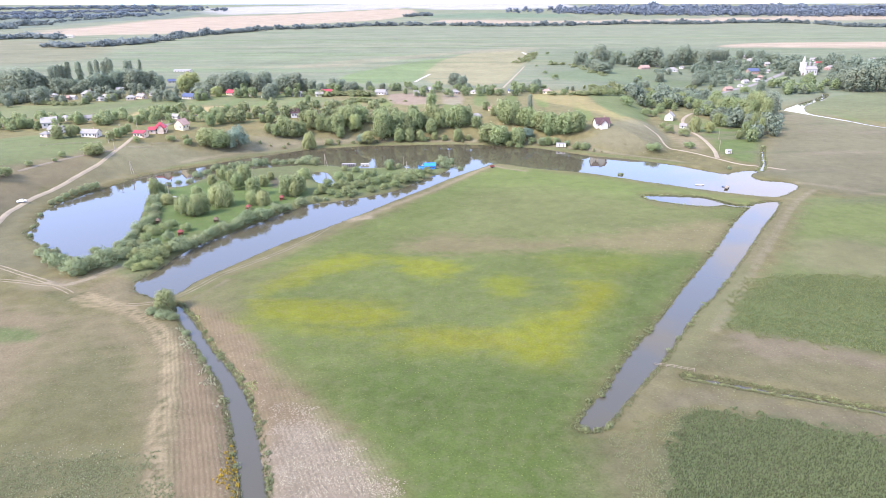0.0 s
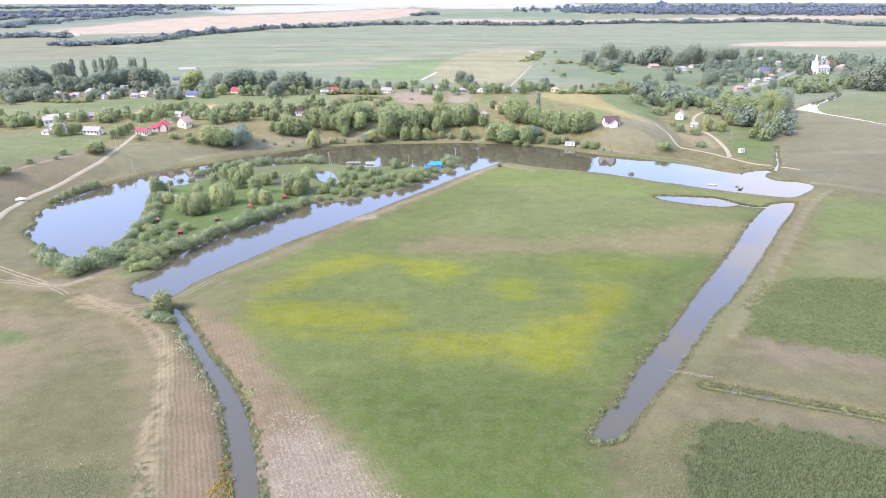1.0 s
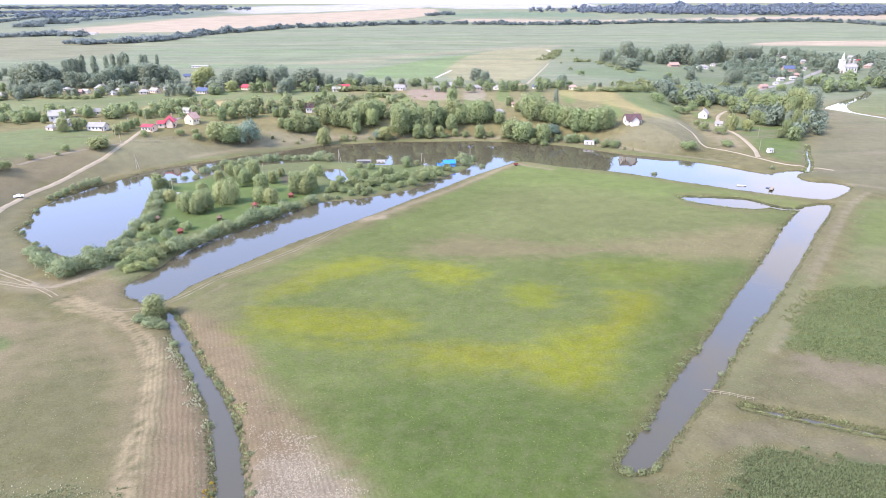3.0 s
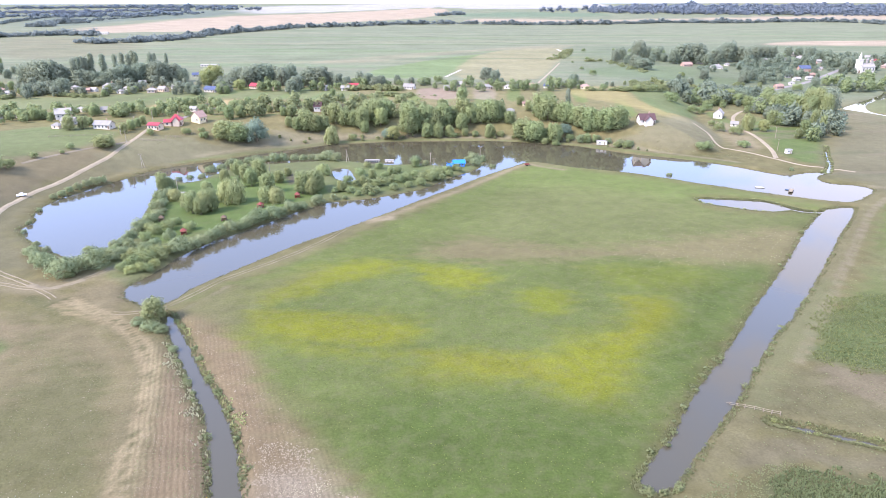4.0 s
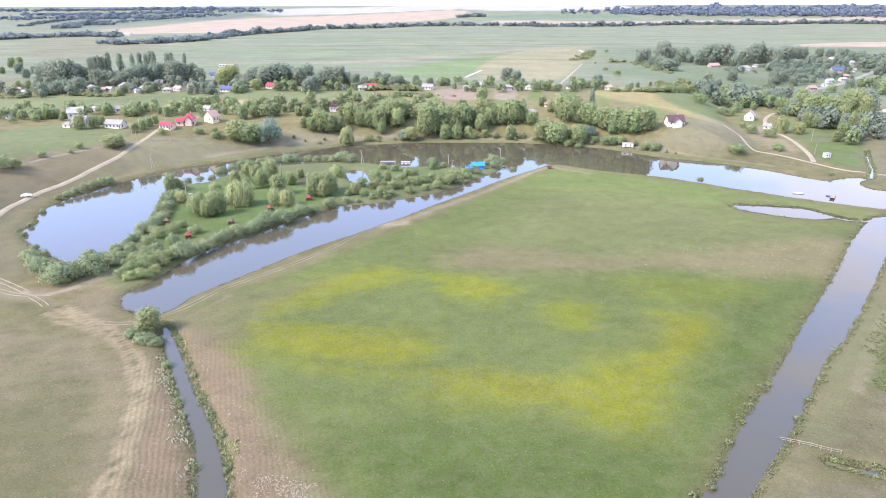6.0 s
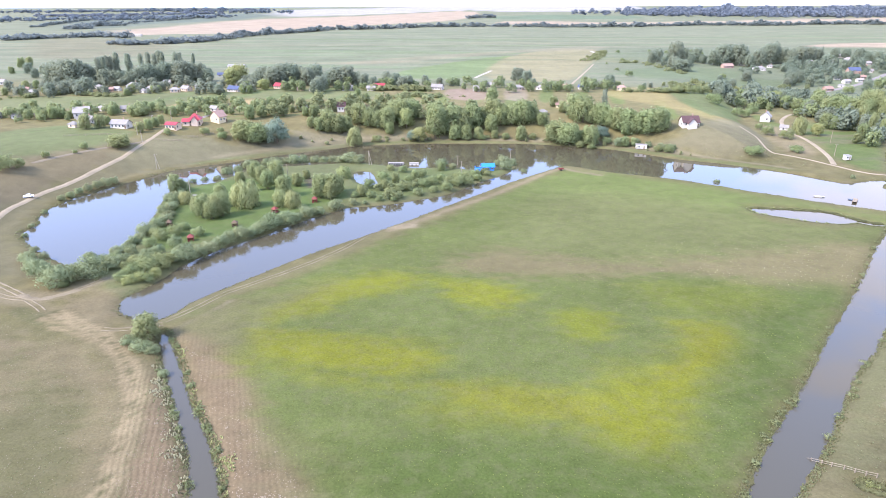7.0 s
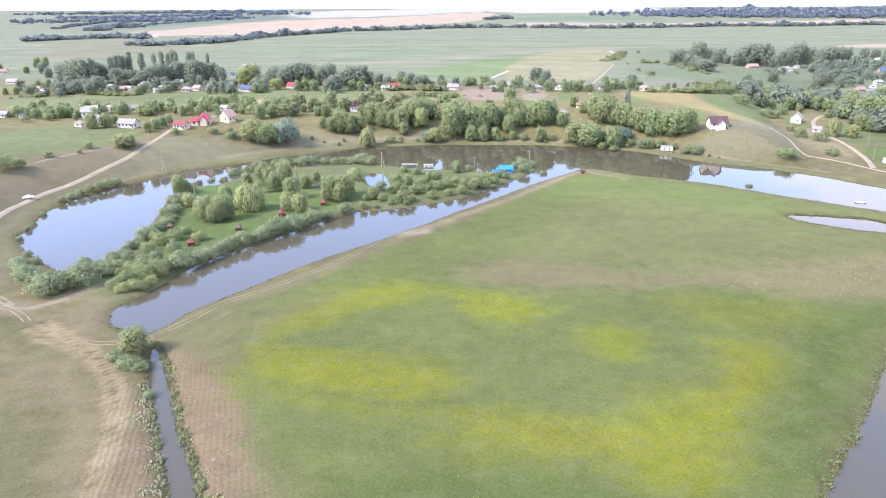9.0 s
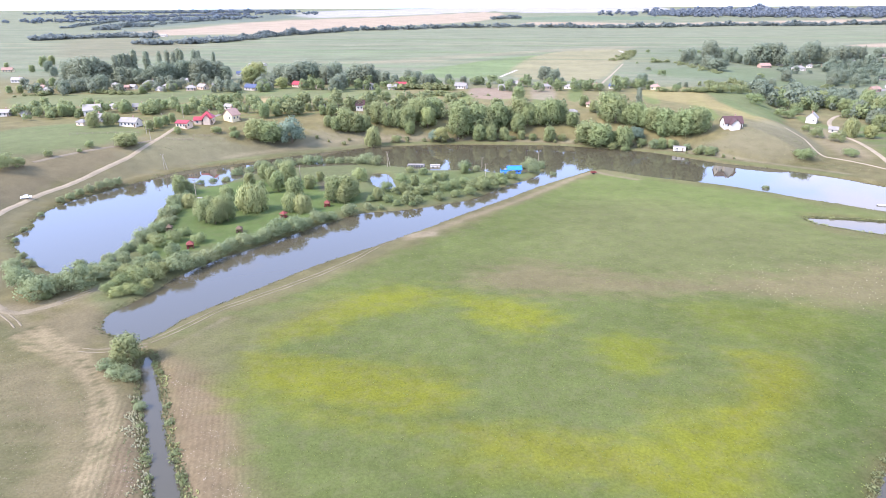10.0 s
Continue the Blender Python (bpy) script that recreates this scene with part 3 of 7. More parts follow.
lay([(-89.2, 183.8), (-80.3, 198.9), (-72.4, 193.9), (-65.8, 167.2), (-54.2, 152.6), (-46.4, 136.7), (-31, 123.4), (-15.3, 105.4),
    (-4.8, 87), (4.6, 71.9), (35.8, 72.4), (38, 102.2), (31.2, 108.2), (33.8, 115.2), (43.5, 127.9), (61.4, 155.6), (93.1, 202.9),
    (124, 249.4), (153.7, 292.4), (128.7, 282.6), (104, 293.2), (102.7, 309.4), (114.7, 319.7), (99.7, 333.9), (70.3, 349.4),
    (31.3, 366.1), (-24.1, 280.9), (-64.2, 218.8)], MEADOW, 5, 0.95, 3)
lay([(31.3, 367.5), (71.1, 354.8), (109.4, 334.3), (159, 301.8), (148.9, 291.2), (134.5, 306.1), (105.8, 309.6), (100.4, 301),
    (76.6, 313.7), (47.5, 324.6), (9.7, 313), (-8.2, 301.4)], (0.215, 0.27, 0.085), 8, 0.7, 4)
lay([(-20, 232), (0, 262), (14, 312), (60, 322), (104, 294), (140, 280), (128, 252), (70, 240), (20, 236)], (0.24, 0.255, 0.105), 16, 0.65, 8)
lay([(-19.6, 228.9), (-1.1, 245.8), (28.2, 239.4), (62.9, 243.3), (102, 259), (135.7, 265.9), (113.4, 227.9), (91.1, 223.8),
    (65, 230), (27.2, 226), (-0.6, 222.5)], (0.30, 0.245, 0.135), 7, 0.75, 5)
lay([(-69.6, 191.5), (-53.8, 212.9), (-37.1, 220.7), (-18.6, 217.7), (-35.5, 210.3), (-50.2, 196.7),
    (-64.1, 186.9)], (0.265, 0.292, 0.04), 9, 0.85, 5)
lay([(-18.4, 215.3), (-5, 217.7), (8.4, 207.8), (4.1, 199), (-10.8, 202)], (0.27, 0.30, 0.035), 5, 0.75, 4)
lay([(-65.9, 173.3), (-42.1, 177.8), (-16.6, 174), (-15.7, 164), (-24, 158.5), (-45.9, 161.3),
    (-61, 163.4)], (0.265, 0.285, 0.04), 9, 0.85, 5)
lay([(16.7, 199.8), (31.3, 199.2), (31.9, 185.7), (19.9, 183.1)], (0.25, 0.28, 0.035), 4, 0.75, 3)
lay([(-15, 156.7), (4.3, 157.1), (21.9, 158.9), (30, 168.4), (42.4, 177.3), (57.2, 193), (63.1, 188.3), (54.4, 171), (41, 157.5),
    (37.1, 139.4), (25.2, 140.6), (14.4, 148.4), (-5.6, 145.1)], (0.268, 0.285, 0.044), 9, 0.8, 5)
lay([(21.7, 157.1), (41.3, 159.3), (34.5, 138.4), (23.6, 140.6)], (0.262, 0.285, 0.036), 8, 0.55, 4)
lay([(40.3, 220.1), (68.3, 223.9), (87.4, 212), (63, 200.8), (47.1, 206)], (0.23, 0.27, 0.045), 7, 0.6, 4)
lay([(17.7, 105.7), (24.4, 106.9), (25.1, 101.9), (17.3, 100.8)], (0.26, 0.28, 0.05), 3, 0.6, 2)
lay([(186.8, 302.3), (210.2, 305), (261, 295.1), (148.9, 142.5), (130.6, 146.9), (109.8, 153.3), (90.3, 161.6), (109.2, 186.9),
    (147.9, 237.7)], (0.19, 0.225, 0.085), 5, 0.85, 4)
lay([(115.4, 196.5), (140.8, 202.1), (182.1, 187.8), (146.6, 139.5), (130, 145.9), (109.7, 153),
    (90.3, 161.6)], (0.130, 0.170, 0.066), 4, 0.85, 4)
lay([(89.8, 160.5), (109.3, 152.3), (129.2, 144.6), (145.5, 138), (129.5, 116.1), (114.5, 120.9), (93.6, 127.1), (75.8, 134.7),
    (68.8, 141.7)], (0.205, 0.188, 0.10), 4, 0.85, 3)
lay([(90, 158.7), (99.9, 157.6), (113.6, 150.9), (128.4, 143.4), (144.4, 136.5), (140.4, 131), (124.2, 136.6), (108.9, 142.1),
    (96, 141.8), (89.6, 149.5)], (0.28, 0.225, 0.15), 4, 0.7, 4)
lay([(59.6, 127.2), (77.9, 124.8), (97, 119.7), (125.4, 110.6), (120, 103.3), (105.7, 107.2), (86.6, 113), (68.6, 119.4),
    (53.2, 115)], (0.23, 0.198, 0.125), 4, 0.8, 4)
lay([(67.2, 119.4), (86.8, 113.4), (106, 107.6), (119.3, 102.4), (98, 73.4), (52.4, 72.7), (48.9, 87.8),
    (52.1, 102.4)], (0.125, 0.150, 0.068), 5, 0.9, 5)
lay([(31.5, 102.1), (47.3, 108.4), (52.1, 102.4), (48.9, 87.8), (52.4, 72.7), (25.4, 72)], (0.20, 0.185, 0.10), 6, 0.7, 4)
lay([(-84.9, 155.5), (-80.1, 156.4), (-65.3, 137.8), (-53.4, 119.1), (-45.6, 102), (-39.6, 87.4), (-33.9, 71.4), (-48.4, 70.9),
    (-58.4, 91.4), (-68.5, 117.6)], (0.29, 0.215, 0.135), 3, 0.9, 2, 0.6)
lay([(-154.4, 165.6), (-128.5, 172.3), (-99.2, 163), (-82.2, 145.3), (-72.9, 122.4), (-65.1, 100.5), (-86.9, 102.1),
    (-118.9, 117)], (0.185, 0.182, 0.086), 8, 0.75, 5)
lay([(-160.7, 174.2), (-133.5, 168), (-118.2, 154.9), (-113, 135.4), (-115.5, 112.3)], (0.33, 0.255, 0.16), 8, 0.75, 6)
lay([(-148.3, 157.4), (-128, 157.8), (-122.6, 150.7), (-142.3, 149.1)], (0.15, 0.21, 0.075), 2, 0.8, 1)
lay([(-106.4, 99.9), (-85.7, 100.2), (-73.8, 102.3), (-64.2, 98.6), (-51.5, 70.9), (-84.8, 70.3)], (0.20, 0.20, 0.10), 6, 0.6, 5)
tread([(-97.9, 91.7), (-161.6, 192.7), (-139.6, 190.9), (-127.3, 183.7), (-111.4, 176.2), (-97.3, 166.9), (-83.8, 152),
    (-76.2, 139), (-70.7, 122.5), (-64.7, 104.4), (-57.1, 86.2), (-52, 74.8)][2:], (0.29, 0.245, 0.14), 4.6, 1.6, 0.7)
tread([(-127.3, 183.7), (-111.4, 176.2), (-97.3, 166.9), (-83.8, 152), (-76.2, 139), (-70.7, 122.5), (-64.7, 104.4),
    (-57.1, 86.2), (-52, 74.8)], (0.20, 0.19, 0.095), 1.3, 0.8, 0.8)
tread([(-92.3, 179.3), (-87.7, 190.4), (-81.5, 202.2), (-73.6, 212), (-65.5, 223.7), (-55.1, 241.1), (-43.6, 262.3),
    (-24.9, 290.2), (-8.6, 312.2), (10.1, 343.2), (27.3, 369.5), (48.3, 362.9)], (0.265, 0.245, 0.125), 6.0, 2.6, 0.65)
tread([(196.4, 320.9), (172.5, 293.5), (139.3, 245), (108.5, 199.7), (82.4, 161.8), (63.8, 135.8),
    (49, 115.1)], (0.26, 0.232, 0.125), 6.0, 2.6, 0.7)
for s_ in (2.4, 4.2):
    tread([(196.4 + s_, 319), (172.5 + s_, 291.5), (139.3 + s_, 243), (108.5 + s_, 197.7), (82.4 + s_, 159.8)], (0.35, 0.295, 0.195), 1.6, 0.9, 0.6)
tread([(-66.6, 297.1), (-44.6, 307.9), (-22.1, 331), (-3.5, 362.5)], (0.30, 0.25, 0.16), 4.0, 1.6, 0.6)
tread([(196.2, 335.8), (215.3, 324.7), (232.9, 309.8), (249.5, 303)], (0.35, 0.30, 0.20), 4.0, 1.6, 0.6)
tread([(-53.1, 270.4), (-43, 267.4), (-36.6, 269.7)], (0.46, 0.38, 0.26), 6.0, 1.6, 0.8)
lay(ISLAND_SHORE, (0.195, 0.232, 0.105), 2.5, 0.8, 2)
lay([(-156.6, 301.5), (-144.8, 323.2), (-127.1, 336.7), (-95.4, 341), (-76.5, 322.5), (-72.8, 298.9), (-88.3, 280.2),
    (-100.3, 257.7), (-114.5, 241.1), (-119, 234.3), (-129, 241.2), (-138.1, 256.9)], (0.16, 0.245, 0.075), 3, 0.8, 2)
lay([(-75.4, 339.9), (-52.1, 362.1), (-17.2, 359.2), (-3.5, 362.5), (-22.3, 333.9), (-42.2, 312.5),
    (-64.1, 299.4)], (0.17, 0.225, 0.085), 4, 0.7, 3)
lay([(-101.7, 337.3), (-98.4, 342.3), (-93.8, 334.8), (-93.4, 320.9), (-97.2, 323)], (0.16, 0.13, 0.10), 1.5, 0.85, 1)
tread([(-44, 139.7), (-22.5, 126), (-1.2, 115.2), (12.6, 109.8), (25.3, 103.9), (35.5, 96.6)], (0.20, 0.20, 0.085), 3.0, 1.5, 0.5)
tread([(-86.7, 177.4), (-83.2, 183.9), (-78.9, 195.8)], (0.36, 0.30, 0.21), 1.4, 1.0, 0.6)
tread([(-105.6, 174.6), (-101.6, 176), (-96, 178.7)], (0.36, 0.30, 0.21), 1.4, 1.0, 0.6)
lay([(-124.9, 166.2), (-106.6, 166.8), (-86.9, 152), (-74.4, 127.6), (-84.3, 139.1), (-104.4, 155.5)], (0.30, 0.245, 0.145), 5, 0.6, 5)
lay([(-115, 138.5), (-111, 151.6), (-90.7, 145.4), (-76.5, 122.3), (-76.8, 108.4), (-94.5, 112.6)], (0.19, 0.178, 0.088), 8, 0.85, 6)
lay([(144.7, 231.3), (170.9, 245), (183.7, 231.4), (209.9, 225.5), (189.1, 197.3), (152.9, 205),
    (140, 212.8)], (0.28, 0.25, 0.14), 6, 0.55, 5)
lay([(182, 284.7), (221.1, 290.7), (251.1, 281.6), (219.5, 238.6), (182.8, 248.7), (158.3, 244.2)], (0.20, 0.25, 0.075), 6, 0.5, 5)
lay([(-130.6, 193.4), (-118.4, 198.4), (-106.2, 185.7), (-106.9, 175), (-121.9, 181.3)], (0.32, 0.26, 0.165), 4, 0.55, 4)
lay([(-170.7, 361.6), (-137.5, 389), (-92.4, 422.6), (-37.7, 435.4), (43.6, 433.5), (101.3, 401.5), (146, 377.6), (147.6, 382.7),
    (102.6, 408.1), (43.8, 437), (-38.1, 440.5), (-93.5, 428.6), (-139.7, 396.3), (-172.9, 367.4)], (0.18, 0.215, 0.085),
    2.5, 0.7, 2)

lay([(-124.4, 124.5), (-116.9, 134), (-117.8, 151.3), (-117.2, 162.5), (-98.9, 162.3), (-88.3, 152.1), (-97, 148),
    (-107.6, 151.7), (-106.9, 138.6), (-104.7, 124.6), (-108.6, 114.7), (-112.3, 107.9)], (0.275, 0.228, 0.13), 5, 0.65, 6)
lay([(-92.8, 148), (-87.1, 149.3), (-78.6, 139), (-73.3, 125), (-70.4, 112.9), (-70.8, 104.3), (-76.5, 122.3),
    (-84.5, 136)], (0.30, 0.245, 0.14), 4, 0.6, 5)
lay([(-48.9, 139.7), (-43.3, 136.8), (-30, 118.6), (-16.8, 106.4), (-7.4, 90.6), (-4.5, 75.5), (-7.2, 75.4), (-12.4, 92.2),
    (-21.6, 103.3), (-33.7, 116)], (0.27, 0.245, 0.12), 4, 0.5, 4)
lay([(-87.4, 179.4), (-75.7, 197.8), (-57.6, 210.1), (-48.7, 209.9), (-61.5, 184.6), (-62.2, 167.3), (-69.5, 167.1),
    (-81.3, 173.4)], (0.225, 0.225, 0.105), 6, 0.7, 4)
lay([(104, 215.2), (120.2, 212.3), (99.4, 177.5), (75.8, 147.9), (63.8, 135.8), (73.7, 156.3)], (0.215, 0.235, 0.11), 4, 0.5, 4)

tread([(-137.1, 183.4), (-123.6, 177.2), (-109.6, 172.8), (-97.3, 166.9), (-87.5, 159.2), (-80.2, 148.5), (-75.7, 139),
    (-71.7, 127.7), (-68.3, 117.6), (-63.4, 104.4), (-59.5, 94.9), (-54.4, 83.4)], (0.175, 0.172, 0.082), 5.0, 1.2, 0.8)
tread([(-126.6, 179), (-111.5, 174.9), (-99.2, 169.3), (-89.2, 160.7), (-81.6, 148.6), (-77.2, 139), (-73, 127.6), (-69.7, 117.6),
    (-64.7, 104.4), (-60.9, 94.9), (-55.7, 83.4)], (0.40, 0.315, 0.18), 1.9, 0.8, 0.85)
tread([(-122.6, 175.5), (-108.2, 170.8), (-95.9, 164.6), (-85.4, 157.3), (-78.5, 148.1), (-74.2, 139), (-70.3, 127.7),
    (-67, 117.6), (-62.2, 104.4), (-58.4, 94.9), (-53.4, 83.4)], (0.42, 0.33, 0.19), 2.0, 0.8, 0.9)
tread([(-43.6, 262.3), (-24.9, 290.2), (-8.6, 312.2), (10.1, 343.2), (27.3, 369.5), (38, 363.6),
    (47.9, 358.8)], (0.37, 0.30, 0.19), 3.0, 1.4, 0.75)
lay([(-148.1, 194.9), (-142.6, 195.4), (-135.1, 198.5), (-130.4, 203.4), (-126, 209.5), (-123.8, 205.8), (-126.9, 198),
    (-131.5, 190.3), (-138.7, 187.3), (-150.8, 188.4), (-157.2, 196.7)], (0.33, 0.275, 0.18), 2.5, 0.7, 2)
for k in range(9):
    tread([(-276 + 15 * k, 372 + 9 * k), (-262 + 15 * k, 398 + 8 * k), (-246 + 15 * k, 430 + 7 * k)], (0.15, 0.215, 0.07), 2.6, 1.4, 0.5)

lay([(129.1, 836.2), (228.1, 907.6), (277, 876.5), (250.6, 810.4), (164, 717), (122.6, 751)], (0.165, 0.225, 0.09), 8, 0.7, 8)
lay([(183.9, 726.6), (278.7, 817), (298.1, 780.7), (249, 743.3), (175.4, 669.5)], (0.15, 0.205, 0.08), 6, 0.7, 7)
lay([(133.8, 1042.3), (263.5, 1054.1), (303.8, 990.5), (210.7, 929), (131.3, 957.8)], (0.25, 0.25, 0.13), 8, 0.6, 8)
lay([(-220.4, 361.2), (-194.2, 389.1), (-140.5, 405.2), (-99.6, 430.4), (-96.6, 417.2), (-136.3, 391.9), (-173.7, 365.1),
    (-196.5, 340.2)], (0.25, 0.238, 0.148), 7, 0.5, 7)

# the lower, greener country to the east
lay([(140, 640), (300, 660), (520, 720), (900, 800), (1400, 1100), (1500, 1500), (900, 1340), (560, 1320), (240, 1300), (150, 1000)],
    (0.165, 0.200, 0.118), 30, 0.6, 10)
# dry pinkish streaks in the eastern pasture
for k in range(16):
    sx, sy = strip_luck.uniform(190, 330), strip_luck.uniform(300, 560)
    length, tone = strip_luck.uniform(15, 45), strip_luck.choice(((0.27, 0.225, 0.155), (0.255, 0.22, 0.145), (0.165, 0.172, 0.095)))
    lay([(sx - length, sy - 4), (sx, sy - 5), (sx + length, sy + 3), (sx, sy + 5)], tone, 4, 0.6, 4)
# the yellow flowering patches of the meadow
for patch, tone, strength in (
        ([(-65.2, 190.8), (-54.1, 208.6), (-41.1, 219.3), (-29.5, 220.9), (-29.9, 211), (-44.6, 200.6), (-52.5, 189.7), (-61, 183.6)], (0.27, 0.285, 0.035), 0.5),
        ([(-66.1, 179.1), (-53, 180.2), (-36.3, 180), (-16.6, 173), (-15, 165.7), (-27.8, 161.7), (-42, 164.5), (-57.7, 169.5)], (0.275, 0.285, 0.033), 0.5),
        ([(-14.8, 212), (-3.8, 218.7), (5.8, 210.8), (5.8, 202.6), (-8.5, 201.6)], (0.27, 0.285, 0.035), 0.5),
        ([(45, 196.1), (59.6, 194.9), (62.1, 186.1), (52.5, 172.8), (43.5, 164.9), (38.4, 168.6), (47.8, 178.4), (48.4, 188.5)], (0.28, 0.285, 0.03), 0.6),
        ([(25.9, 161.8), (43.7, 166.1), (39.1, 150.1), (34.7, 140.9), (21.3, 143), (26.1, 151.7)], (0.245, 0.262, 0.03), 0.65),
        ([(-12.7, 158.5), (3.1, 160), (22.6, 156.4), (25.8, 148.9), (8.6, 147.7), (-7.7, 151.3)], (0.28, 0.28, 0.035), 0.5)):
    lay(patch, tone, 3.5, strength, 2.5)
# the near, lusher end of the meadow
lay([(-28, 128), (-8, 140), (16, 138), (44, 136), (60, 158), (84, 194), (104, 222), (92, 222), (70, 196), (48, 150), (37, 118), (33, 90),
    (30, 60), (0, 60), (-6, 95)], (0.122, 0.172, 0.047), 9, 0.85, 4)
# long dark ditches and pale mown lines in the far meadow
for k in range(44):
    sx, sy = strip_luck.uniform(-900, 1100), strip_luck.uniform(680, 1390)
    length, slant, bend = strip_luck.uniform(90, 420), strip_luck.uniform(-0.05, 0.16), strip_luck.uniform(-12, 12)
    tone = strip_luck.choice(((0.12, 0.165, 0.085), (0.13, 0.175, 0.09), (0.14, 0.18, 0.10), (0.31, 0.30, 0.19)))
    tread([(sx - length, sy - length * slant), (sx, sy + bend), (sx + length, sy + length * slant)], tone, strip_luck.uniform(5, 11), 4.0, 0.42)
# the worn strip along the north shore
tread([(-168, 377), (-140, 404), (-122.9, 420), (-94.5, 435.5), (-38.5, 446), (43.9, 442), (82.2, 427), (120, 403), (150, 383)], (0.36, 0.315, 0.205), 3.0, 1.6, 0.6)
# the cart track through the west pasture: worn grass between two bare wheel lines
cart = open_curve([(-125.2, 183.6), (-111, 175.5), (-100.3, 169.3), (-90.9, 160.8), (-82, 150), (-75.7, 138.8), (-71.6, 127.5), (-68.8, 117.7),
    (-65.4, 106.6), (-61.3, 96.6), (-55.5, 86.2), (-50, 74)], 6.0)
tread(cart.tolist(), (0.27, 0.225, 0.135), 8.0, 2.5, 0.35)
tread(cart.tolist(), (0.17, 0.158, 0.078), 4.8, 1.0, 0.9)
cart_way = np.gradient(cart, axis=0)
cart_side = np.column_stack([-cart_way[:, 1], cart_way[:, 0]]) / np.linalg.norm(cart_way, axis=1)[:, None]
for s_ in (-1.25, 1.25):
    tread((cart + cart_side * s_).tolist(), (0.42, 0.335, 0.20), 1.7, 0.6, 0.9)

sand = np.exp(-np.maximum(water_distance(FX, FY), 0) / 1.6)[:, None] * 0.38
cover += sand * (np.array((0.20, 0.165, 0.10)) - cover)
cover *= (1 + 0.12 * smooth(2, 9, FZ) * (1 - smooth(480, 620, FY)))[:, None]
# cover lightens with distance and near ground loses blue, painted in place of haze
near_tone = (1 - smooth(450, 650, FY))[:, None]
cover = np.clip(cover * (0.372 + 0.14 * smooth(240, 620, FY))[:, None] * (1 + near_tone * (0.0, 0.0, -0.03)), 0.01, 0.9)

nx, ny = len(gx), len(gy)
ix = (np.arange(ny - 1)[:, None] * nx + np.arange(nx - 1)[None, :]).ravel()
ground_mesh = bpy.data.meshes.new("ground")
ground_mesh.vertices.add(len(FX))
ground_mesh.vertices.foreach_set("co", np.column_stack([FX, FY, FZ]).ravel())
quads = np.column_stack([ix, ix + 1, ix + nx + 1, ix + nx])
ground_mesh.loops.add(quads.size)
ground_mesh.loops.foreach_set("vertex_index", quads.ravel().astype(np.int32))
ground_mesh.polygons.add(len(quads))
ground_mesh.polygons.foreach_set("loop_start", np.arange(0, quads.size, 4, dtype=np.int32))
ground_mesh.update(calc_edges=True)
ground_mesh.shade_smooth()
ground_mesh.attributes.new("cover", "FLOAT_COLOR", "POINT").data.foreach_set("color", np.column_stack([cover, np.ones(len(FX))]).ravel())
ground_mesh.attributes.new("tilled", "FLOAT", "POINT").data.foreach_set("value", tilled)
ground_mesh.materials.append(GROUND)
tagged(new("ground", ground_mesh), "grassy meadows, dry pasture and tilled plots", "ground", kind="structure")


# ---- water ----
corner_cells = np.column_stack([ix, ix + 1, ix + nx + 1, ix + nx])
ring_names = list(RINGS)
ring_reach = np.stack([signed(FX, FY, RINGS[name], 6.0) for name in ring_names])
cell_reach = np.stack([r[corner_cells].min(1) for r in ring_reach])
cell_ring = cell_reach.argmin(0)
cell_wet = cell_reach.min(0) < 1.0


def water_sheet(name, label, which):
    """A level sheet of water that reaches a little under its banks."""
    cells = corner_cells[cell_wet & (cell_ring == which)]
    used, index = np.unique(cells, return_inverse=True)
    verts = np.column_stack([FX[used], FY[used], np.full(len(used), WATER_LEVEL)])
    return tagged(mesh_object(name, verts.tolist(), index.reshape(-1, 4).tolist(), WATER), label, "water", kind="structure")


for water_name, water_label in (
        ("pond", "calm fish pond reflecting a blue cloudy sky"), ("lagoon", "small shallow pool beside the pond"),
        ("east_canal", "straight still canal with grassy banks"), ("west_channel", "narrow brown channel between plots"),
        ("river", "winding stream in the far pasture"), ("inlet_stream", "small stream flowing into the pond"),
        ("island_pond", "little pool among the trees of the island"), ("side_ditch", "narrow drainage ditch in dry grass"),
        ("lagoon_ditch", "short ditch between pool and canal")):
    water_sheet("water_" + water_name, water_label, ring_names.index(water_name))


# ---- roads and tracks ----
def ribbon(name, label, points, width, mat=None, lift=0.10, category="road", worn=0.10):
    """A road laid over the ground, slightly cambered, with uneven edges."""
    line = open_curve(points, 2.0)
    along = np.gradient(line, axis=0)
    along /= np.linalg.norm(along, axis=1)[:, None] + 1e-9
    side = np.column_stack([-along[:, 1], along[:, 0]])
    rng = np.random.RandomState(len(line))
    edge = width / 2 * (1 + worn * rng.uniform(-1, 1, (len(line), 2)))
    verts, faces = [], []
    cross = (-1.0, -0.55, 0.0, 0.55, 1.0)
    for i in range(len(line)):
        for c in cross:
            q = line[i] + side[i] * c * (edge[i, 0] if c < 0 else edge[i, 1])
            verts.append([q[0], q[1], (lift + 0.04) if abs(c) < 0.9 else lift - 0.25])
    v = np.array(verts)
    v[:, 2] += land(v[:, 0], v[:, 1])
    for i in range(len(line) - 1):
        for k in range(4):
            a = i * 5 + k
            faces.append((a, a + 1, a + 6, a + 5))
    return tagged(mesh_object(name, v, faces, mat or DIRT, None, True), label, category, kind="structure")


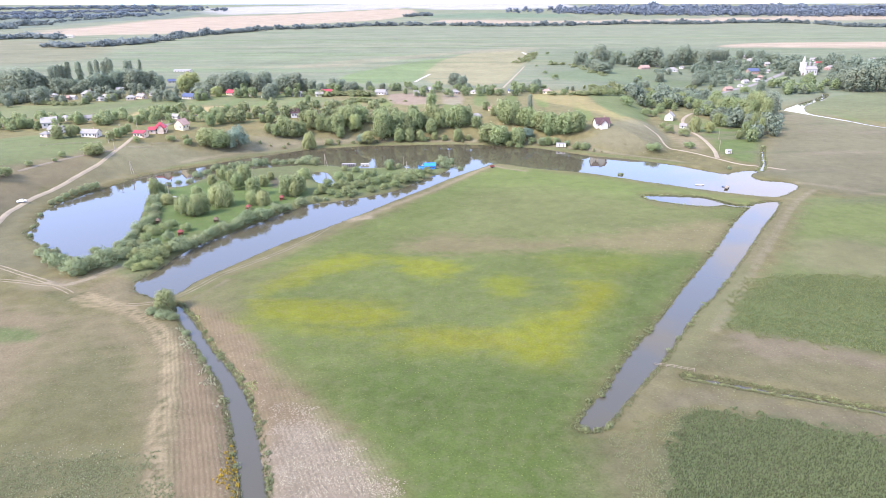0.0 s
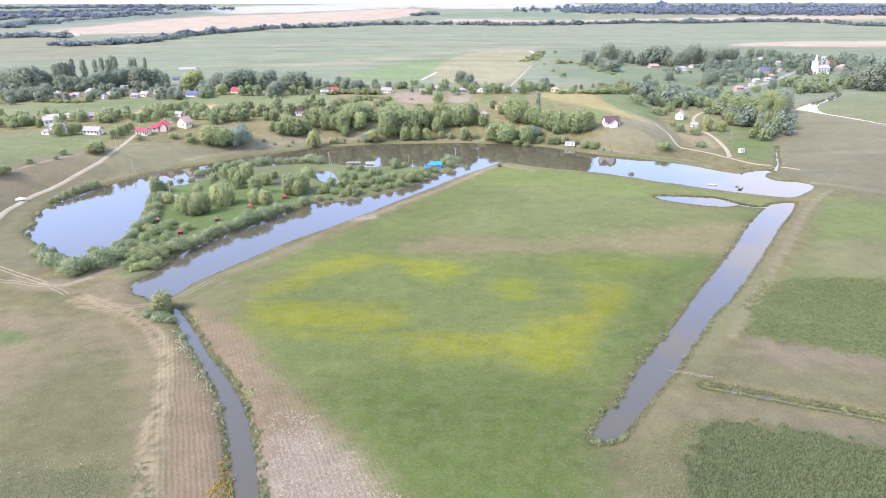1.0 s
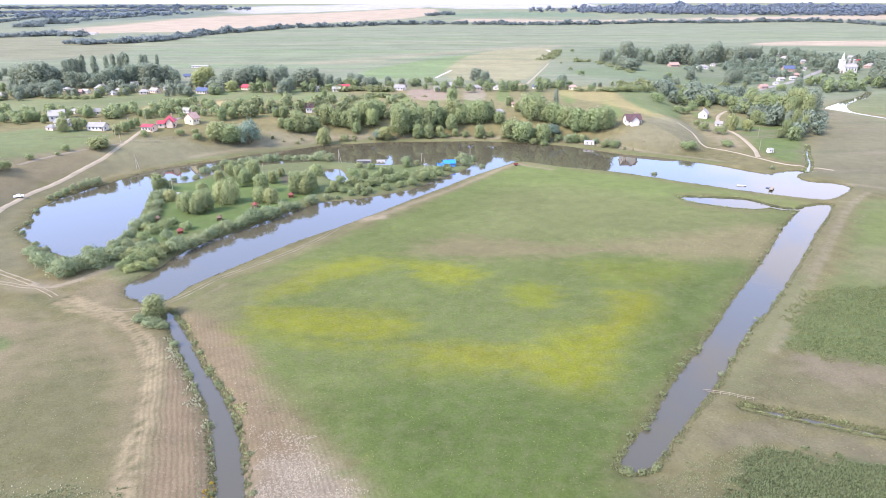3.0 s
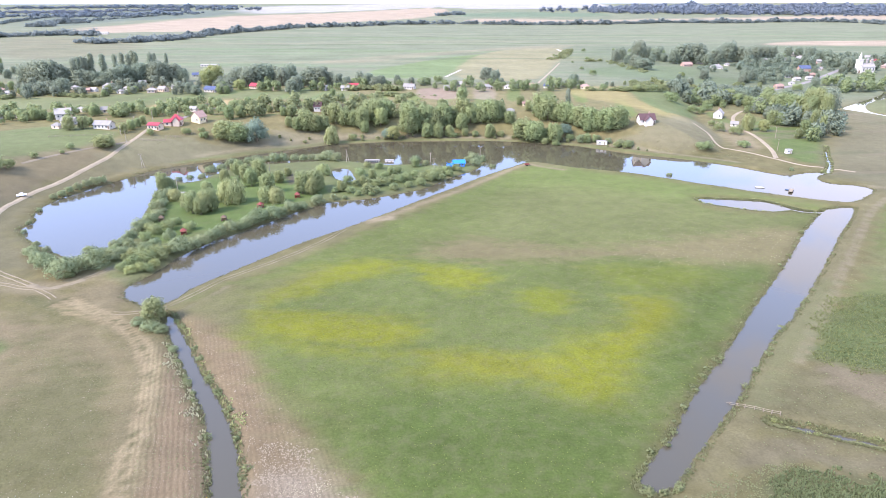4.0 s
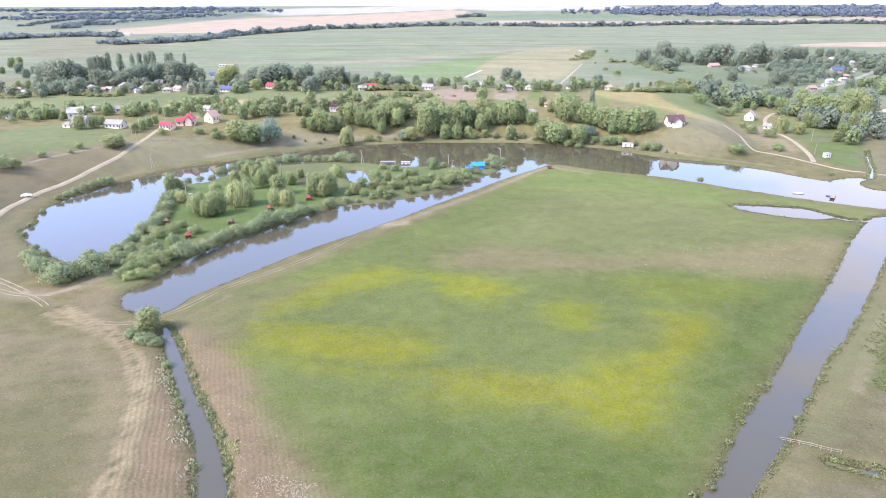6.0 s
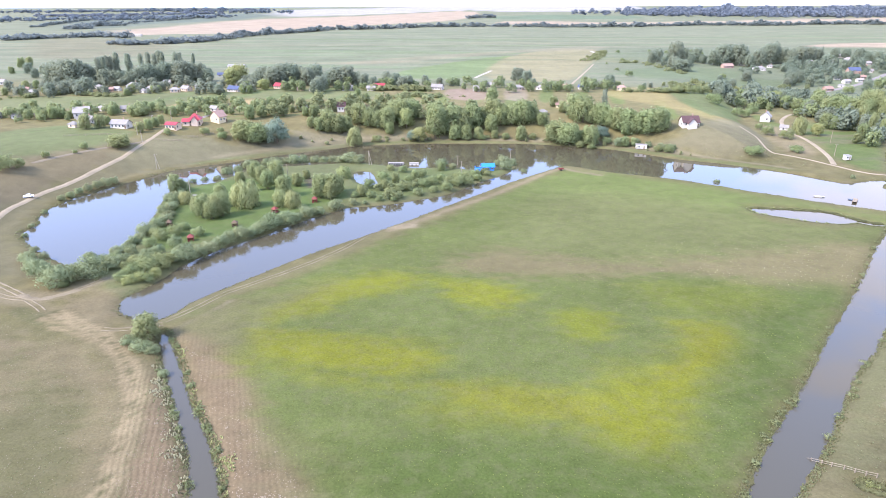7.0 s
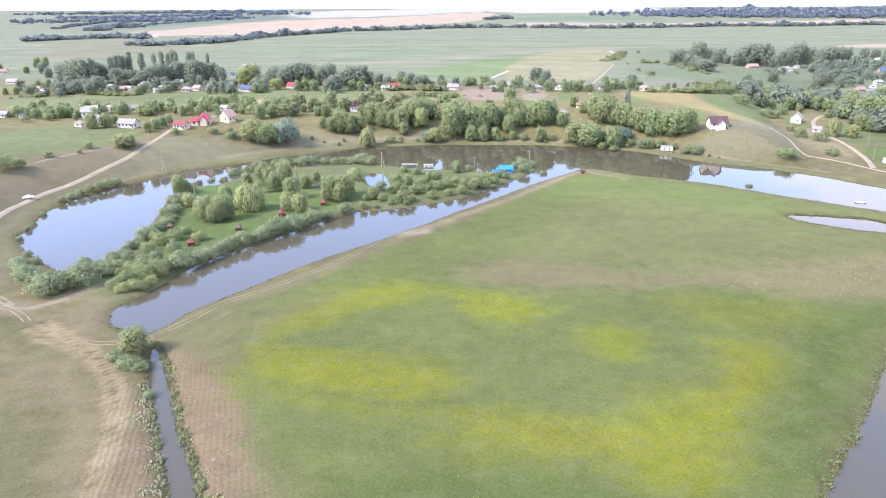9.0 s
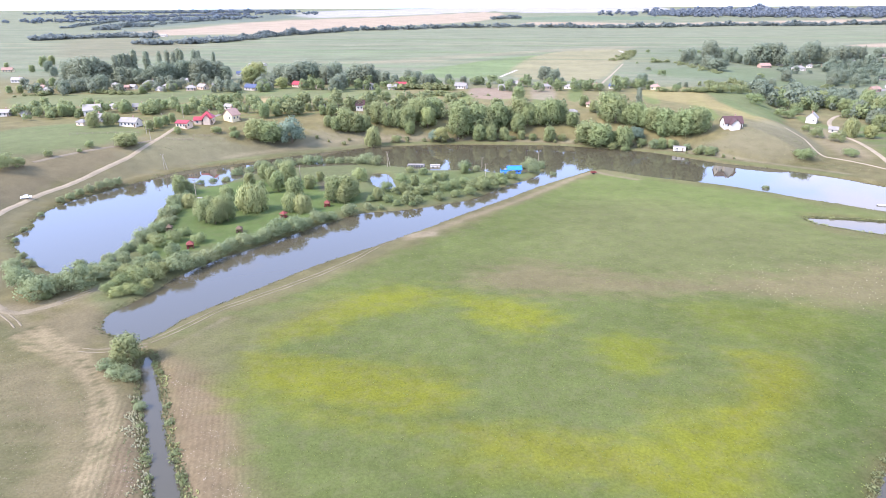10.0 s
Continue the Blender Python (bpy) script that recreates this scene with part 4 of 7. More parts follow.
def ruts(name, label, points, gauge, width, mat=None, worn=0.45):
    """Two wheel ruts of a track, worn unevenly into the grass."""
    line = open_curve(points, 2.0)
    along = np.gradient(line, axis=0)
    along /= np.linalg.norm(along, axis=1)[:, None] + 1e-9
    side = np.column_stack([-along[:, 1], along[:, 0]]) * gauge / 2
    for s in (-1, 1):
        ribbon(name, label, (line + side * s).tolist(), width, mat or RUT, 0.05, "track", worn)


LANE = material("grey_gravel_lane", (0.145, 0.122, 0.085), 0.95, grain=0.2, size=2.0, bump=0.04)
ribbon("road_west", "pale dirt road climbing to the village", [(-208.9, 407.8), (-206.2, 382.7), (-206.5, 366.9), (-208.4, 337),
    (-210.3, 311.7), (-211.8, 291.9), (-210.7, 274.5), (-206.8, 260.4), (-196.4, 231.1)], 3.0, worn=0.1)
ribbon("road_junction", "rutted pale dirt track beside the pond", [(-144.4, 193.1), (-138.3, 190.7), (-134.6, 192.1),
    (-132, 195.3), (-129.6, 199.1)], 3.0, RUT, worn=0.4)
ruts("track_ruts", "pale wheel ruts climbing beside the pond", [(-130.1, 198.6), (-128.4, 201.8), (-127.1, 204.6), (-125.6, 208.1)], 1.5, 0.75)
ruts("track_ruts", "pale wheel ruts on the dry bank", [(-181.9, 209.8), (-171.4, 206.9), (-161.3, 201.9), (-151.5, 196.9),
    (-142.7, 192.4)], 1.7, 0.9)
ruts("track_ruts", "pale wheel ruts on the dry bank", [(-170.2, 195.7), (-154.6, 193.3), (-146, 190.8), (-140.6, 190.4)], 1.6, 0.7)
ruts("track_ruts", "short pale wheel ruts at the junction", [(-139.9, 190.1), (-135.1, 187.4), (-130, 183.8)], 1.6, 0.7)
ruts("track_ruts", "pale twin wheel ruts along the pond bank", [(-91.6, 180.9), (-87, 190), (-82.6, 201), (-76.3, 209.6),
    (-69.6, 219.1), (-62.7, 230.6), (-55.6, 244.8), (-48.4, 264.4)], 1.6, 0.5, worn=0.75)
ruts("track_ruts", "pale twin wheel ruts across the dam", [(-106.2, 175.4), (-101.6, 175.4), (-97.9, 176.5), (-94.4, 178),
    (-91.3, 179.7)], 1.5, 0.5, worn=0.6)
ribbon("path_east", "narrow whitish dirt path on the slope", [(152.3, 477.2), (154.5, 450.2), (153.3, 425.1), (162.1, 413.3),
    (169.3, 403.2), (175.6, 392.4), (184.7, 377.2), (195, 372.4), (206, 363)], 2.6)
ribbon("road_east", "pale dirt road down to the pond", [(177, 394.1), (184.5, 421.7), (190.5, 462.2), (191.6, 496.6),
    (200.8, 533.7), (213.2, 558.8), (222.6, 571.3)], 3.6)
ribbon("road_village", "grey asphalt road through the village", [(299.3, 707.8), (329.4, 741.6), (363.6, 776.2), (396.8, 811.3),
    (435.9, 859.5), (464.9, 894.7), (495, 919.6)], 8, ASPHALT)
ribbon("road_street", "grey asphalt village street", [(-206.5, 396), (-206.1, 415.2), (-201.7, 430.5), (-199.6, 455.3),
    (-194.4, 475.1)], 5, ASPHALT)
ribbon("road_lane", "grey lane beside the green field", [(-232.9, 315.6), (-226.9, 336.5), (-220.2, 353.7), (-212.3, 364.7),
    (-206.7, 373.2)], 2.4, LANE)
ribbon("track_pale", "pale concrete slab road in the far meadow", [(-39.3, 704.6), (-34.4, 748), (-26.7, 808.3)], 4.6, CONCRETE)
ribbon("track_marsh", "pale straight track in the far meadow", [(53.9, 642.1), (67.2, 717), (87.7, 833.9), (103.9, 921.4)], 3)
# sky glint on a far stream, painted as a pale ribbon without water
ribbon("track_marsh", "bend of a far stream, its glint laid as a pale strip", [(128.8, 1194.3), (130.7, 1139.3), (131.2, 1064)], 7, CONCRETE)


# ---- trees and bushes ----
def clump_cloud(rng, width, height, lift, clumps, leaves, leaf, shape):
    """Leaf sprays spread over many overlapping clumps; returns corner points, faces and soft normals."""
    centres, radii = [], []
    for k in range(clumps):
        u = (k + 0.5) / clumps
        a = k * 2.39996 + rng.uniform(-0.5, 0.5)
        if shape == "column":
            z, r = 0.06 + 0.9 * u, (0.5 * math.sin(math.pi * min(1, 0.12 + 0.86 * u)) ** 0.6) * rng.uniform(0.15, 0.6)
            size = 0.30
        elif shape == "dome":
            z = 0.18 + 0.70 * (1 - (2 * u - 1) ** 2) * rng.uniform(0.35, 1.0)
            r = 0.46 * math.sqrt(rng.uniform(0.1, 1)) * math.sqrt(max(0.05, 1 - ((z - 0.25) / 0.75) ** 2))
            size = rng.uniform(0.13, 0.25)
        else:
            z = 0.07 + 0.82 * u
            r = 0.41 * math.sqrt(rng.uniform(0.2, 1)) * math.sqrt(max(0.08, 1 - ((z - 0.40) / 0.60) ** 2))
            size = rng.uniform(0.12, 0.24)
        centres.append((r * math.cos(a), r * math.sin(a), z))
        radii.append(size)
    c, s = np.array(centres), np.array(radii)
    pick = rng.randint(0, clumps, leaves)
    way = rng.normal(size=(leaves, 3))
    way[:, 2] = way[:, 2] * 0.8 + 0.25
    way /= np.linalg.norm(way, axis=1)[:, None]
    at = c[pick] * (width, width, height)
    at += way * (s[pick] * rng.uniform(0.5, 1.2, leaves))[:, None] * (width, width, min(height, width * 1.2))
    at[:, 2] += lift
    facing = way + rng.normal(scale=0.38, size=(leaves, 3))
    if shape == "weep":
        drop = rng.uniform(0, 1, leaves) ** 1.5
        at[:, 2] -= drop * np.hypot(at[:, 0], at[:, 1]) / width * height * 0.75
        at[:, 2] = np.maximum(at[:, 2], 0.06 * height)
        facing[:, 2] *= 0.25
    facing /= np.linalg.norm(facing, axis=1)[:, None]
    side = np.cross(facing, rng.normal(size=(leaves, 3)))
    if shape == "weep":
        side = np.cross(facing, (0, 0, 1.0))
    side /= np.linalg.norm(side, axis=1)[:, None] + 1e-9
    up = np.cross(side, facing)
    half = leaf * rng.uniform(0.55, 1.25, (leaves, 1)) / 2
    tall = half * (1.9 if shape == "weep" else 1.0)
    wide = half * (0.55 if shape == "weep" else 1.0)
    skew = rng.uniform(-0.7, 0.7, (leaves, 1))
    corners = np.stack([at + side * wide * skew + up * tall * 1.25, at + side * wide * 1.25 - up * tall, at - side * wide * 1.25 - up * tall * 0.8], 1)
    corners[:, :, 2] = np.maximum(corners[:, :, 2], 0.03)
    middle = at - np.array((0, 0, lift + 0.40 * height))
    middle /= np.linalg.norm(middle, axis=1)[:, None] + 1e-9
    normal = way * 0.55 + middle * 0.60 + rng.normal(scale=0.14, size=(leaves, 3))
    normal /= np.linalg.norm(normal, axis=1)[:, None]
    return corners.reshape(-1, 3), np.arange(leaves * 3).reshape(-1, 3), np.repeat(normal, 3, 0)


def foliage_mesh(name, mat, seed, width, height, lift, clumps, leaves, leaf, shape="round"):
    rng = np.random.RandomState(seed)
    verts, faces, normals = clump_cloud(rng, width, height, lift, clumps, leaves, leaf, shape)
    me = bpy.data.meshes.new(name)
    me.from_pydata(verts.tolist(), [], faces.tolist())
    me.normals_split_custom_set_from_vertices(normals.tolist())
    me.materials.append(mat)
    return me


def trunk_mesh(seed, height, radius, limbs, mat):
    """A tapered, slightly bent trunk with limbs that reach into the crown."""
    rng = random.Random(seed)
    bm = bmesh.new()
    points = [Vector((0, 0, -0.4))]
    for k in range(1, 5):
        points.append(Vector((rng.uniform(-0.2, 0.2), rng.uniform(-0.2, 0.2), height * k / 4)))
    for k in range(4):
        rod(bm, points[k], points[k + 1], radius * (1 - 0.2 * k), radius * (0.8 - 0.2 * k) + 0.02)
    for k in range(limbs):
        z = height * rng.uniform(0.4, 0.85)
        a = rng.uniform(0, 6.28)
        reach = height * rng.uniform(0.2, 0.35)
        rod(bm, (0, 0, z), (reach * math.cos(a), reach * math.sin(a), z + reach * 0.8), radius * 0.4, 0.03, 5)
    me = bpy.data.meshes.new("trunk")
    bm.to_mesh(me)
    bm.free()
    me.materials.append(mat)
    return me


# every kind of plant is ten metres high in its own measure, in a few growths
KINDS = {
    "broad": dict(mat="broad", width=8.2, lift=0.4, height=9.2, clumps=46, leaves=3700, leaf=0.45, shape="round", growths=4),
    "tall": dict(mat="broad", width=6.5, lift=0.8, height=9.0, clumps=42, leaves=4200, leaf=0.36, shape="round", growths=3),
    "willow": dict(mat="willow", width=10.0, lift=1.0, height=9.0, clumps=24, leaves=4500, leaf=0.46, shape="weep", growths=2),
    "poplar": dict(mat="poplar", width=2.9, lift=0.6, height=9.4, clumps=22, leaves=1800, leaf=0.36, shape="column", growths=2),
    "yellow": dict(mat="yellow", width=9.0, lift=1.0, height=8.8, clumps=24, leaves=4000, leaf=0.44, shape="round", growths=2),
    "spruce": dict(mat="spruce", width=10.0, lift=0.3, height=9.4, clumps=26, leaves=5000, leaf=0.42, shape="dome", growths=2),
    "dark": dict(mat="poplar", width=8.6, lift=0.3, height=9.2, clumps=38, leaves=2400, leaf=0.55, shape="round", growths=3),
}
for kind_name, k in KINDS.items():
    k["crowns"] = [foliage_mesh("crown", LEAF[k["mat"]], 100 + g * 7 + len(kind_name), k["width"], k["height"] - k["lift"], k["lift"], k["clumps"],
                                k["leaves"], k["leaf"], k["shape"]) for g in range(k["growths"])]
    k["trunk"] = trunk_mesh(len(kind_name), 6.5, 0.24 if kind_name != "poplar" else 0.16, 5 if kind_name != "poplar" else 2, BARK)
BUSHES = {
    "bush": [foliage_mesh("bush", LEAF["bush"], 300 + g, 11.5, 9.6, 0.0, 36, 2400, 0.54, "dome") for g in range(4)],
    "yellow_bush": [foliage_mesh("bush", LEAF["yellow"], 320 + g, 12.0, 9.0, 0.0, 32, 2600, 0.5, "dome") for g in range(2)],
    "green_bush": [foliage_mesh("bush", LEAF["broad"], 340 + g, 11.5, 9.4, 0.0, 36, 2400, 0.52, "dome") for g in range(3)],
}
TREE_LABELS = {
    "broad": "round leafy green tree", "tall": "tall leafy green tree", "willow": "weeping willow with pale yellow-green leaves",
    "poplar": "slender dark Lombardy poplar", "yellow": "broad tree with yellowish green leaves", "spruce": "dense blue-green spreading tree",
    "dark": "dense dark green tree", "bush": "rounded grey-green willow bush", "yellow_bush": "yellowish shrub", "green_bush": "dense green bush",
}
luck = random.Random(11)


def plant(kind, x, y, height, width=0.0, where="", group=""):
    """One tree or bush of that height with its foot on the ground."""
    z = ground_at(x, y)
    if kind in ("broad", "dark"):
        height *= luck.uniform(0.70, 1.06)
    s = height / 10
    wide = s * luck.uniform(0.9, 1.12)
    if kind in BUSHES:
        if width:
            wide = width / 11.5
        me = luck.choice(BUSHES[kind])
        ob = new("bush", me)
        ob.matrix_basis = Matrix.Translation((x, y, z - 0.1)) @ Matrix.Rotation(luck.uniform(0, 6.28), 4, "Z") @ Matrix.Diagonal((wide, wide, s, 1))
        return tagged(ob, TREE_LABELS[kind] + " " + (where or "growing in the grass"), "bush", group or "bushes")
    k = KINDS[kind]
    if width:
        wide = width / k["width"]
    ob = new("tree")
    ob.matrix_basis = Matrix.Translation((x, y, z)) @ Matrix.Rotation(luck.uniform(0, 6.28), 4, "Z") @ Matrix.Diagonal((wide, wide, s, 1))
    for name, me in (("trunk", k["trunk"]), ("crown", luck.choice(k["crowns"]))):
        new(name, me).parent = ob
    return tagged(ob, TREE_LABELS[kind] + " " + (where or "among the village houses"), "tree", group or "trees")


def grow(kind, rows, where="", group=""):
    for row in rows:
        plant(kind, *row[:3], width=row[3] if len(row) > 3 else 0.0, where=where, group=group)


def shrink(rows, k):
    return [(x - 0.6 + luck.uniform(-1, 1), y + 1.6 + luck.uniform(-0.8, 0.8), h * k * luck.uniform(0.75, 1.3)) for x, y, h in rows]


ON_ISLAND = "on the island in the pond"
grow("tall", shrink([(-153.4, 303.2, 8.1), (-126.9, 272.8, 8.5), (-122.5, 268.6, 9.3), (-119.1, 267.8, 9.8), (-116.7, 268.6, 9.5),
    (-114.9, 271.1, 9), (-123.7, 281.7, 9), (-128.6, 283.5, 8.5), (-121.7, 285.4, 8.3), (-125.1, 330.7, 8.7),
    (-118.2, 321.4, 10.4), (-113.1, 314.6, 11.2), (-112.8, 323.4, 10.5), (-104.9, 308, 8.8), (-100, 303.9, 9.3),
    (-113, 330.5, 8.7), (-132.9, 339, 7.5), (-128.2, 319.5, 7.8), (-119.8, 310.5, 8.2), (-85.7, 303, 6.2), (-82.2, 301.9, 9.6),
    (-78.6, 300.8, 10.8), (-76.9, 305.1, 10.3), (-76.5, 312.6, 8.3)], 1.0), ON_ISLAND, "island trees")
grow("broad", [(-57.2, 320.2, 7.8), (-54.7, 334.3, 7.4), (-45.6, 339.1, 7.5), (-65.8, 308.2, 8.2), (-34.6, 360.9, 5.7),
    (-153.6, 309.2, 7), (-129, 298.6, 7.4), (-100.9, 322.8, 7.9), (-101, 337.3, 6.8)], ON_ISLAND, "island trees")
grow("willow", [(-112.3, 286.5, 12.4, 12.5), (-140.9, 289.5, 6, 6.9), (-97.3, 288.9, 8.3, 6.9), (-91.6, 288.1, 8.3, 7.4),
    (-81.8, 339.2, 6.8, 7.2)], ON_ISLAND, "island willows")
grow("bush", shrink([(-107.5, 223.4, 6.3), (-105.2, 228.3, 6.4), (-103.6, 232.8, 6), (-101.8, 238.7, 5.6), (-99.2, 242.3, 5.7),
    (-97.1, 246.4, 6.3), (-94.3, 250.3, 5.8), (-91.7, 254.9, 6.4), (-89.1, 260.3, 7.1), (-86.2, 264.8, 6.6), (-83.4, 270.1, 6.2),
    (-80.8, 274.9, 5.7), (-77.7, 280, 4.6), (-71.7, 288.2, 6.5), (-66.8, 293.4, 3.6), (-62, 295.9, 3), (-132.5, 224.6, 4.4),
    (-134.4, 236.7, 5.1), (-136.2, 247.8, 4.7), (-138.5, 258.3, 4.4), (-143, 272.9, 5.1), (-148.6, 289.1, 5.4),
    (-128, 227.5, 4.9), (-121, 223.6, 5.3), (-118.5, 227.5, 4.9), (-117.2, 235.6, 5.5)], 0.80),
    "on the island's bank", "bank bushes")
grow("green_bush", shrink([(-117, 209, 5.9), (-115, 213.6, 6.1), (-113.3, 218.3, 5.7), (-119.3, 204.7, 4.5), (-109.8, 215.4, 5.2),
    (-124.9, 213.8, 4.2), (-111, 206.3, 4.5), (-127.6, 234.3, 5.5), (-126.5, 242.7, 5.7), (-124.7, 248.5, 5.3),
    (-122.6, 254.5, 5.4), (-131.7, 247, 5.2), (-114.8, 248, 4.7), (-122.1, 218, 5.7), (-131.2, 219.7, 4.3), (-133.7, 218.3, 4.3),
    (-136.3, 217.1, 3.8), (-144.6, 225.5, 3.9)], 0.78), "on the neck of the island", "bank bushes")
grow("bush", [(-135 - 0.32 * k + luck.uniform(-1.2, 1.2), 228 + 4.3 * k, luck.uniform(2.2, 4.6), luck.uniform(3.6, 6.2)) for k in range(10)]
     + [(-138.5 - 0.38 * (k * 4.2) + luck.uniform(-1, 1), 271 + 4.2 * k, luck.uniform(2.4, 5.2), luck.uniform(3.8, 6.4)) for k in range(12)],
     "on the island's western shore", "bank bushes")
grow("yellow_bush", [(-113.2, 206.5, 4.1), (-111, 211.5, 3.7), (-116, 204.6, 3.6), (-112.1, 222.6, 4.3),
    (-120.6, 211.9, 3.2)], "on the neck of the island", "bank bushes")
grow("bush", [(-131.1, 208.3, 7.6, 9.4), (-137.5, 200.6, 7.8, 10.4)], "beside the dirt track at the pond", "pond bushes")
grow("bush", [(-129.8, 216.3, 4.1, 7.5), (-135.3, 204.9, 5.7, 6.3), (-128.5, 221.2, 3.3, 5.4)], "beside the dirt track at the pond", "pond bushes")
grow("bush", [(-146.7, 205.3, 6.6, 7.2), (-153.5, 210.7, 5.4, 6.5), (-161.8, 218.8, 3.7, 5.8)], "beside the dirt track at the pond", "pond bushes")
grow("bush", shrink([(-155.7, 326.1, 4.6), (-152.1, 331, 4), (-147, 333, 4.7), (-146.7, 345.8, 5.6), (-144.9, 353.6, 6.4),
    (-141.8, 360.5, 6.5), (-138.3, 364.6, 5.8), (-133.9, 366.1, 5.9), (-129.8, 369, 6.6), (-125.1, 371.9, 5.9),
    (-119.7, 373.4, 6.7), (-114.4, 375, 6.7), (-109.1, 376.5, 6.7), (-104.4, 378, 6.8), (-99.6, 379.5, 6.8), (-93.1, 373.8, 6.7),
    (-87.2, 373.2, 6.7), (-81.8, 371.4, 5.9), (-35, 365, 5.1), (-29.6, 363.7, 3.6), (9.7, 364.9, 4.4), (1.5, 379.2, 7.5),
    (-1.8, 380.7, 9), (-5.3, 377.7, 6), (-0.8, 364, 5.8)], 0.85), "on the island's far bank", "bank bushes")
grow("green_bush", [(-60.9, 306.2, 3.7), (-56.2, 301.7, 3.1), (-53.7, 312.2, 4.4), (-50.3, 318, 4.5), (-46.5, 321.5, 4.6),
    (-40.9, 314.7, 3.8), (-39.7, 328.2, 4.6), (-36.4, 333.1, 4.7), (-32.4, 338.2, 4.8), (-28.1, 333.4, 4.7), (-24.2, 342.4, 4.8),
    (-20.5, 346.1, 4.2), (-16.1, 351.1, 4.2), (-48.4, 335.5, 4), (-62, 338.8, 4.8), (-65.5, 322.8, 5.2), (-68.4, 306, 3.1),
    (-49.9, 303, 2.5), (-33.6, 318.3, 3.9), (-27.8, 322.5, 4.6), (-23.7, 330.4, 5.3), (-19.1, 334.8, 4.7), (-22.3, 333.9, 6),
    (-14.7, 343.3, 4.1), (-10.1, 351.5, 3.5), (-43.1, 345.7, 4.8), (-54.5, 355.2, 4.3),
    (-62, 358.8, 3.6)], "on the island", "island bushes")
grow("bush", [(-89.6, 166.2, 2.7, 5.2), (-94, 168.5, 2.7, 4.5), (-86.4, 165.5, 2.3, 4), (-78.3, 156.3, 1.8, 2.8)], "at the head of the narrow channel", "channel bushes")
grow("bush", [(-200.2, 289, 3), (-199.6, 294.3, 3.3), (-198.6, 299.2, 3.7), (-197.4, 304.5, 4.1), (-195.8, 309.4, 4.4),
    (-194.5, 313.7, 4.5), (-193.3, 318.5, 3.9), (-195.6, 271.8, 2.3), (-187.5, 253.7, 2.2), (-182.5, 243.5, 2.3),
    (-166.8, 228.4, 2.5), (-157.8, 221.4, 2.9)], "on the western shore of the pond", "shore bushes")
grow("bush", [(104.2, 353.9, 3.5), (67.5, 432.3, 5.9), (77.4, 431.6, 5), (90.4, 421, 4.9), (96.3, 419.7, 4.1), (83.9, 426.9, 4.1),
    (172.6, 364.6, 2.2)], "on the pond's shore", "shore bushes")
grow("tall", [(-91, 171.9, 7.9, 6.8), (-135.3, 200.3, 2.2, 3.4)], "at the head of the narrow channel", "channel trees")
grow("poplar", [(-380.8, 599.7, 25.4), (-382, 608.7, 25.8), (-383.9, 617.2, 26.1), (-382.9, 622.1, 25.2), (-380.3, 627.3, 28.8),
    (-382.2, 650, 26.2), (-384.2, 675.3, 24.7), (-392, 702.5, 24.4), (-384.7, 702.2, 23.1), (-387.6, 716.8, 26.2),
    (-384.3, 716.8, 24.9), (-334.5, 654.5, 27.5), (-336.4, 666.4, 26.7), (-392.6, 803.6, 19),
    (63.7, 486.5, 16.1)], "in a row behind the village houses", "poplars")
grow("dark", [(-433.9, 605.7, 22.5), (-422.8, 602.1, 24.5), (-412, 598.6, 25.5), (-403.2, 598.1, 25.4), (-397.4, 602.1, 24.5),
    (-393.9, 607, 22.4), (-536.3, 706.4, 14.4), (-490.4, 656, 13.4), (-521.4, 708.8, 13.1), (-362.4, 543.7, 15.1),
    (-356.5, 543.9, 14.1), (-374.7, 523.1, 10.7), (-376.1, 544.2, 10.1), (-376.7, 600.2, 16.6), (-368.7, 600.7, 17.7),
    (-360.5, 601.1, 17.7), (-349.8, 597.1, 16.4), (-343.8, 600.9, 17.6), (-340.4, 609.7, 19), (-337.3, 619.3, 20.4),
    (-331.8, 625, 20.6), (-329, 636, 20.9), (-315.8, 627.1, 20.6),
    (-310.1, 632.8, 21.9)], "in the wood behind the village", "wood trees")
grow("dark", [(-303.6, 637.3, 20.9), (-294.7, 636.8, 18.5), (-248.6, 550.5, 13), (-240.8, 544.2, 11.9), (-234.8, 607.8, 16.5),
    (-226.4, 607.3, 25.2), (-215.3, 599.1, 24.8), (-210.9, 609.2, 27.4), (-202.6, 610.2, 27.4), (-197.8, 618.7, 26.7),
    (-186.5, 608.8, 23), (-184.5, 629, 20.3), (-161.4, 570.1, 14.3), (-160.9, 554.8, 12), (-164.9, 609.9, 19.7),
    (-157.5, 610.3, 22.9), (-149.7, 611.2, 19.7), (-142, 612.7, 15.3), (-132.3, 605, 14), (-122.7, 596.7, 12.8),
    (-113, 613.6, 15.3), (-104.6, 605.5, 15.1), (-96.4, 597, 13.8), (-92.4, 607.4, 11.8), (-80.3, 626.1, 8.9),
    (-66.9, 626.4, 8.9), (-55.3, 616.5, 8.7)], "in the wood behind the village", "wood trees")
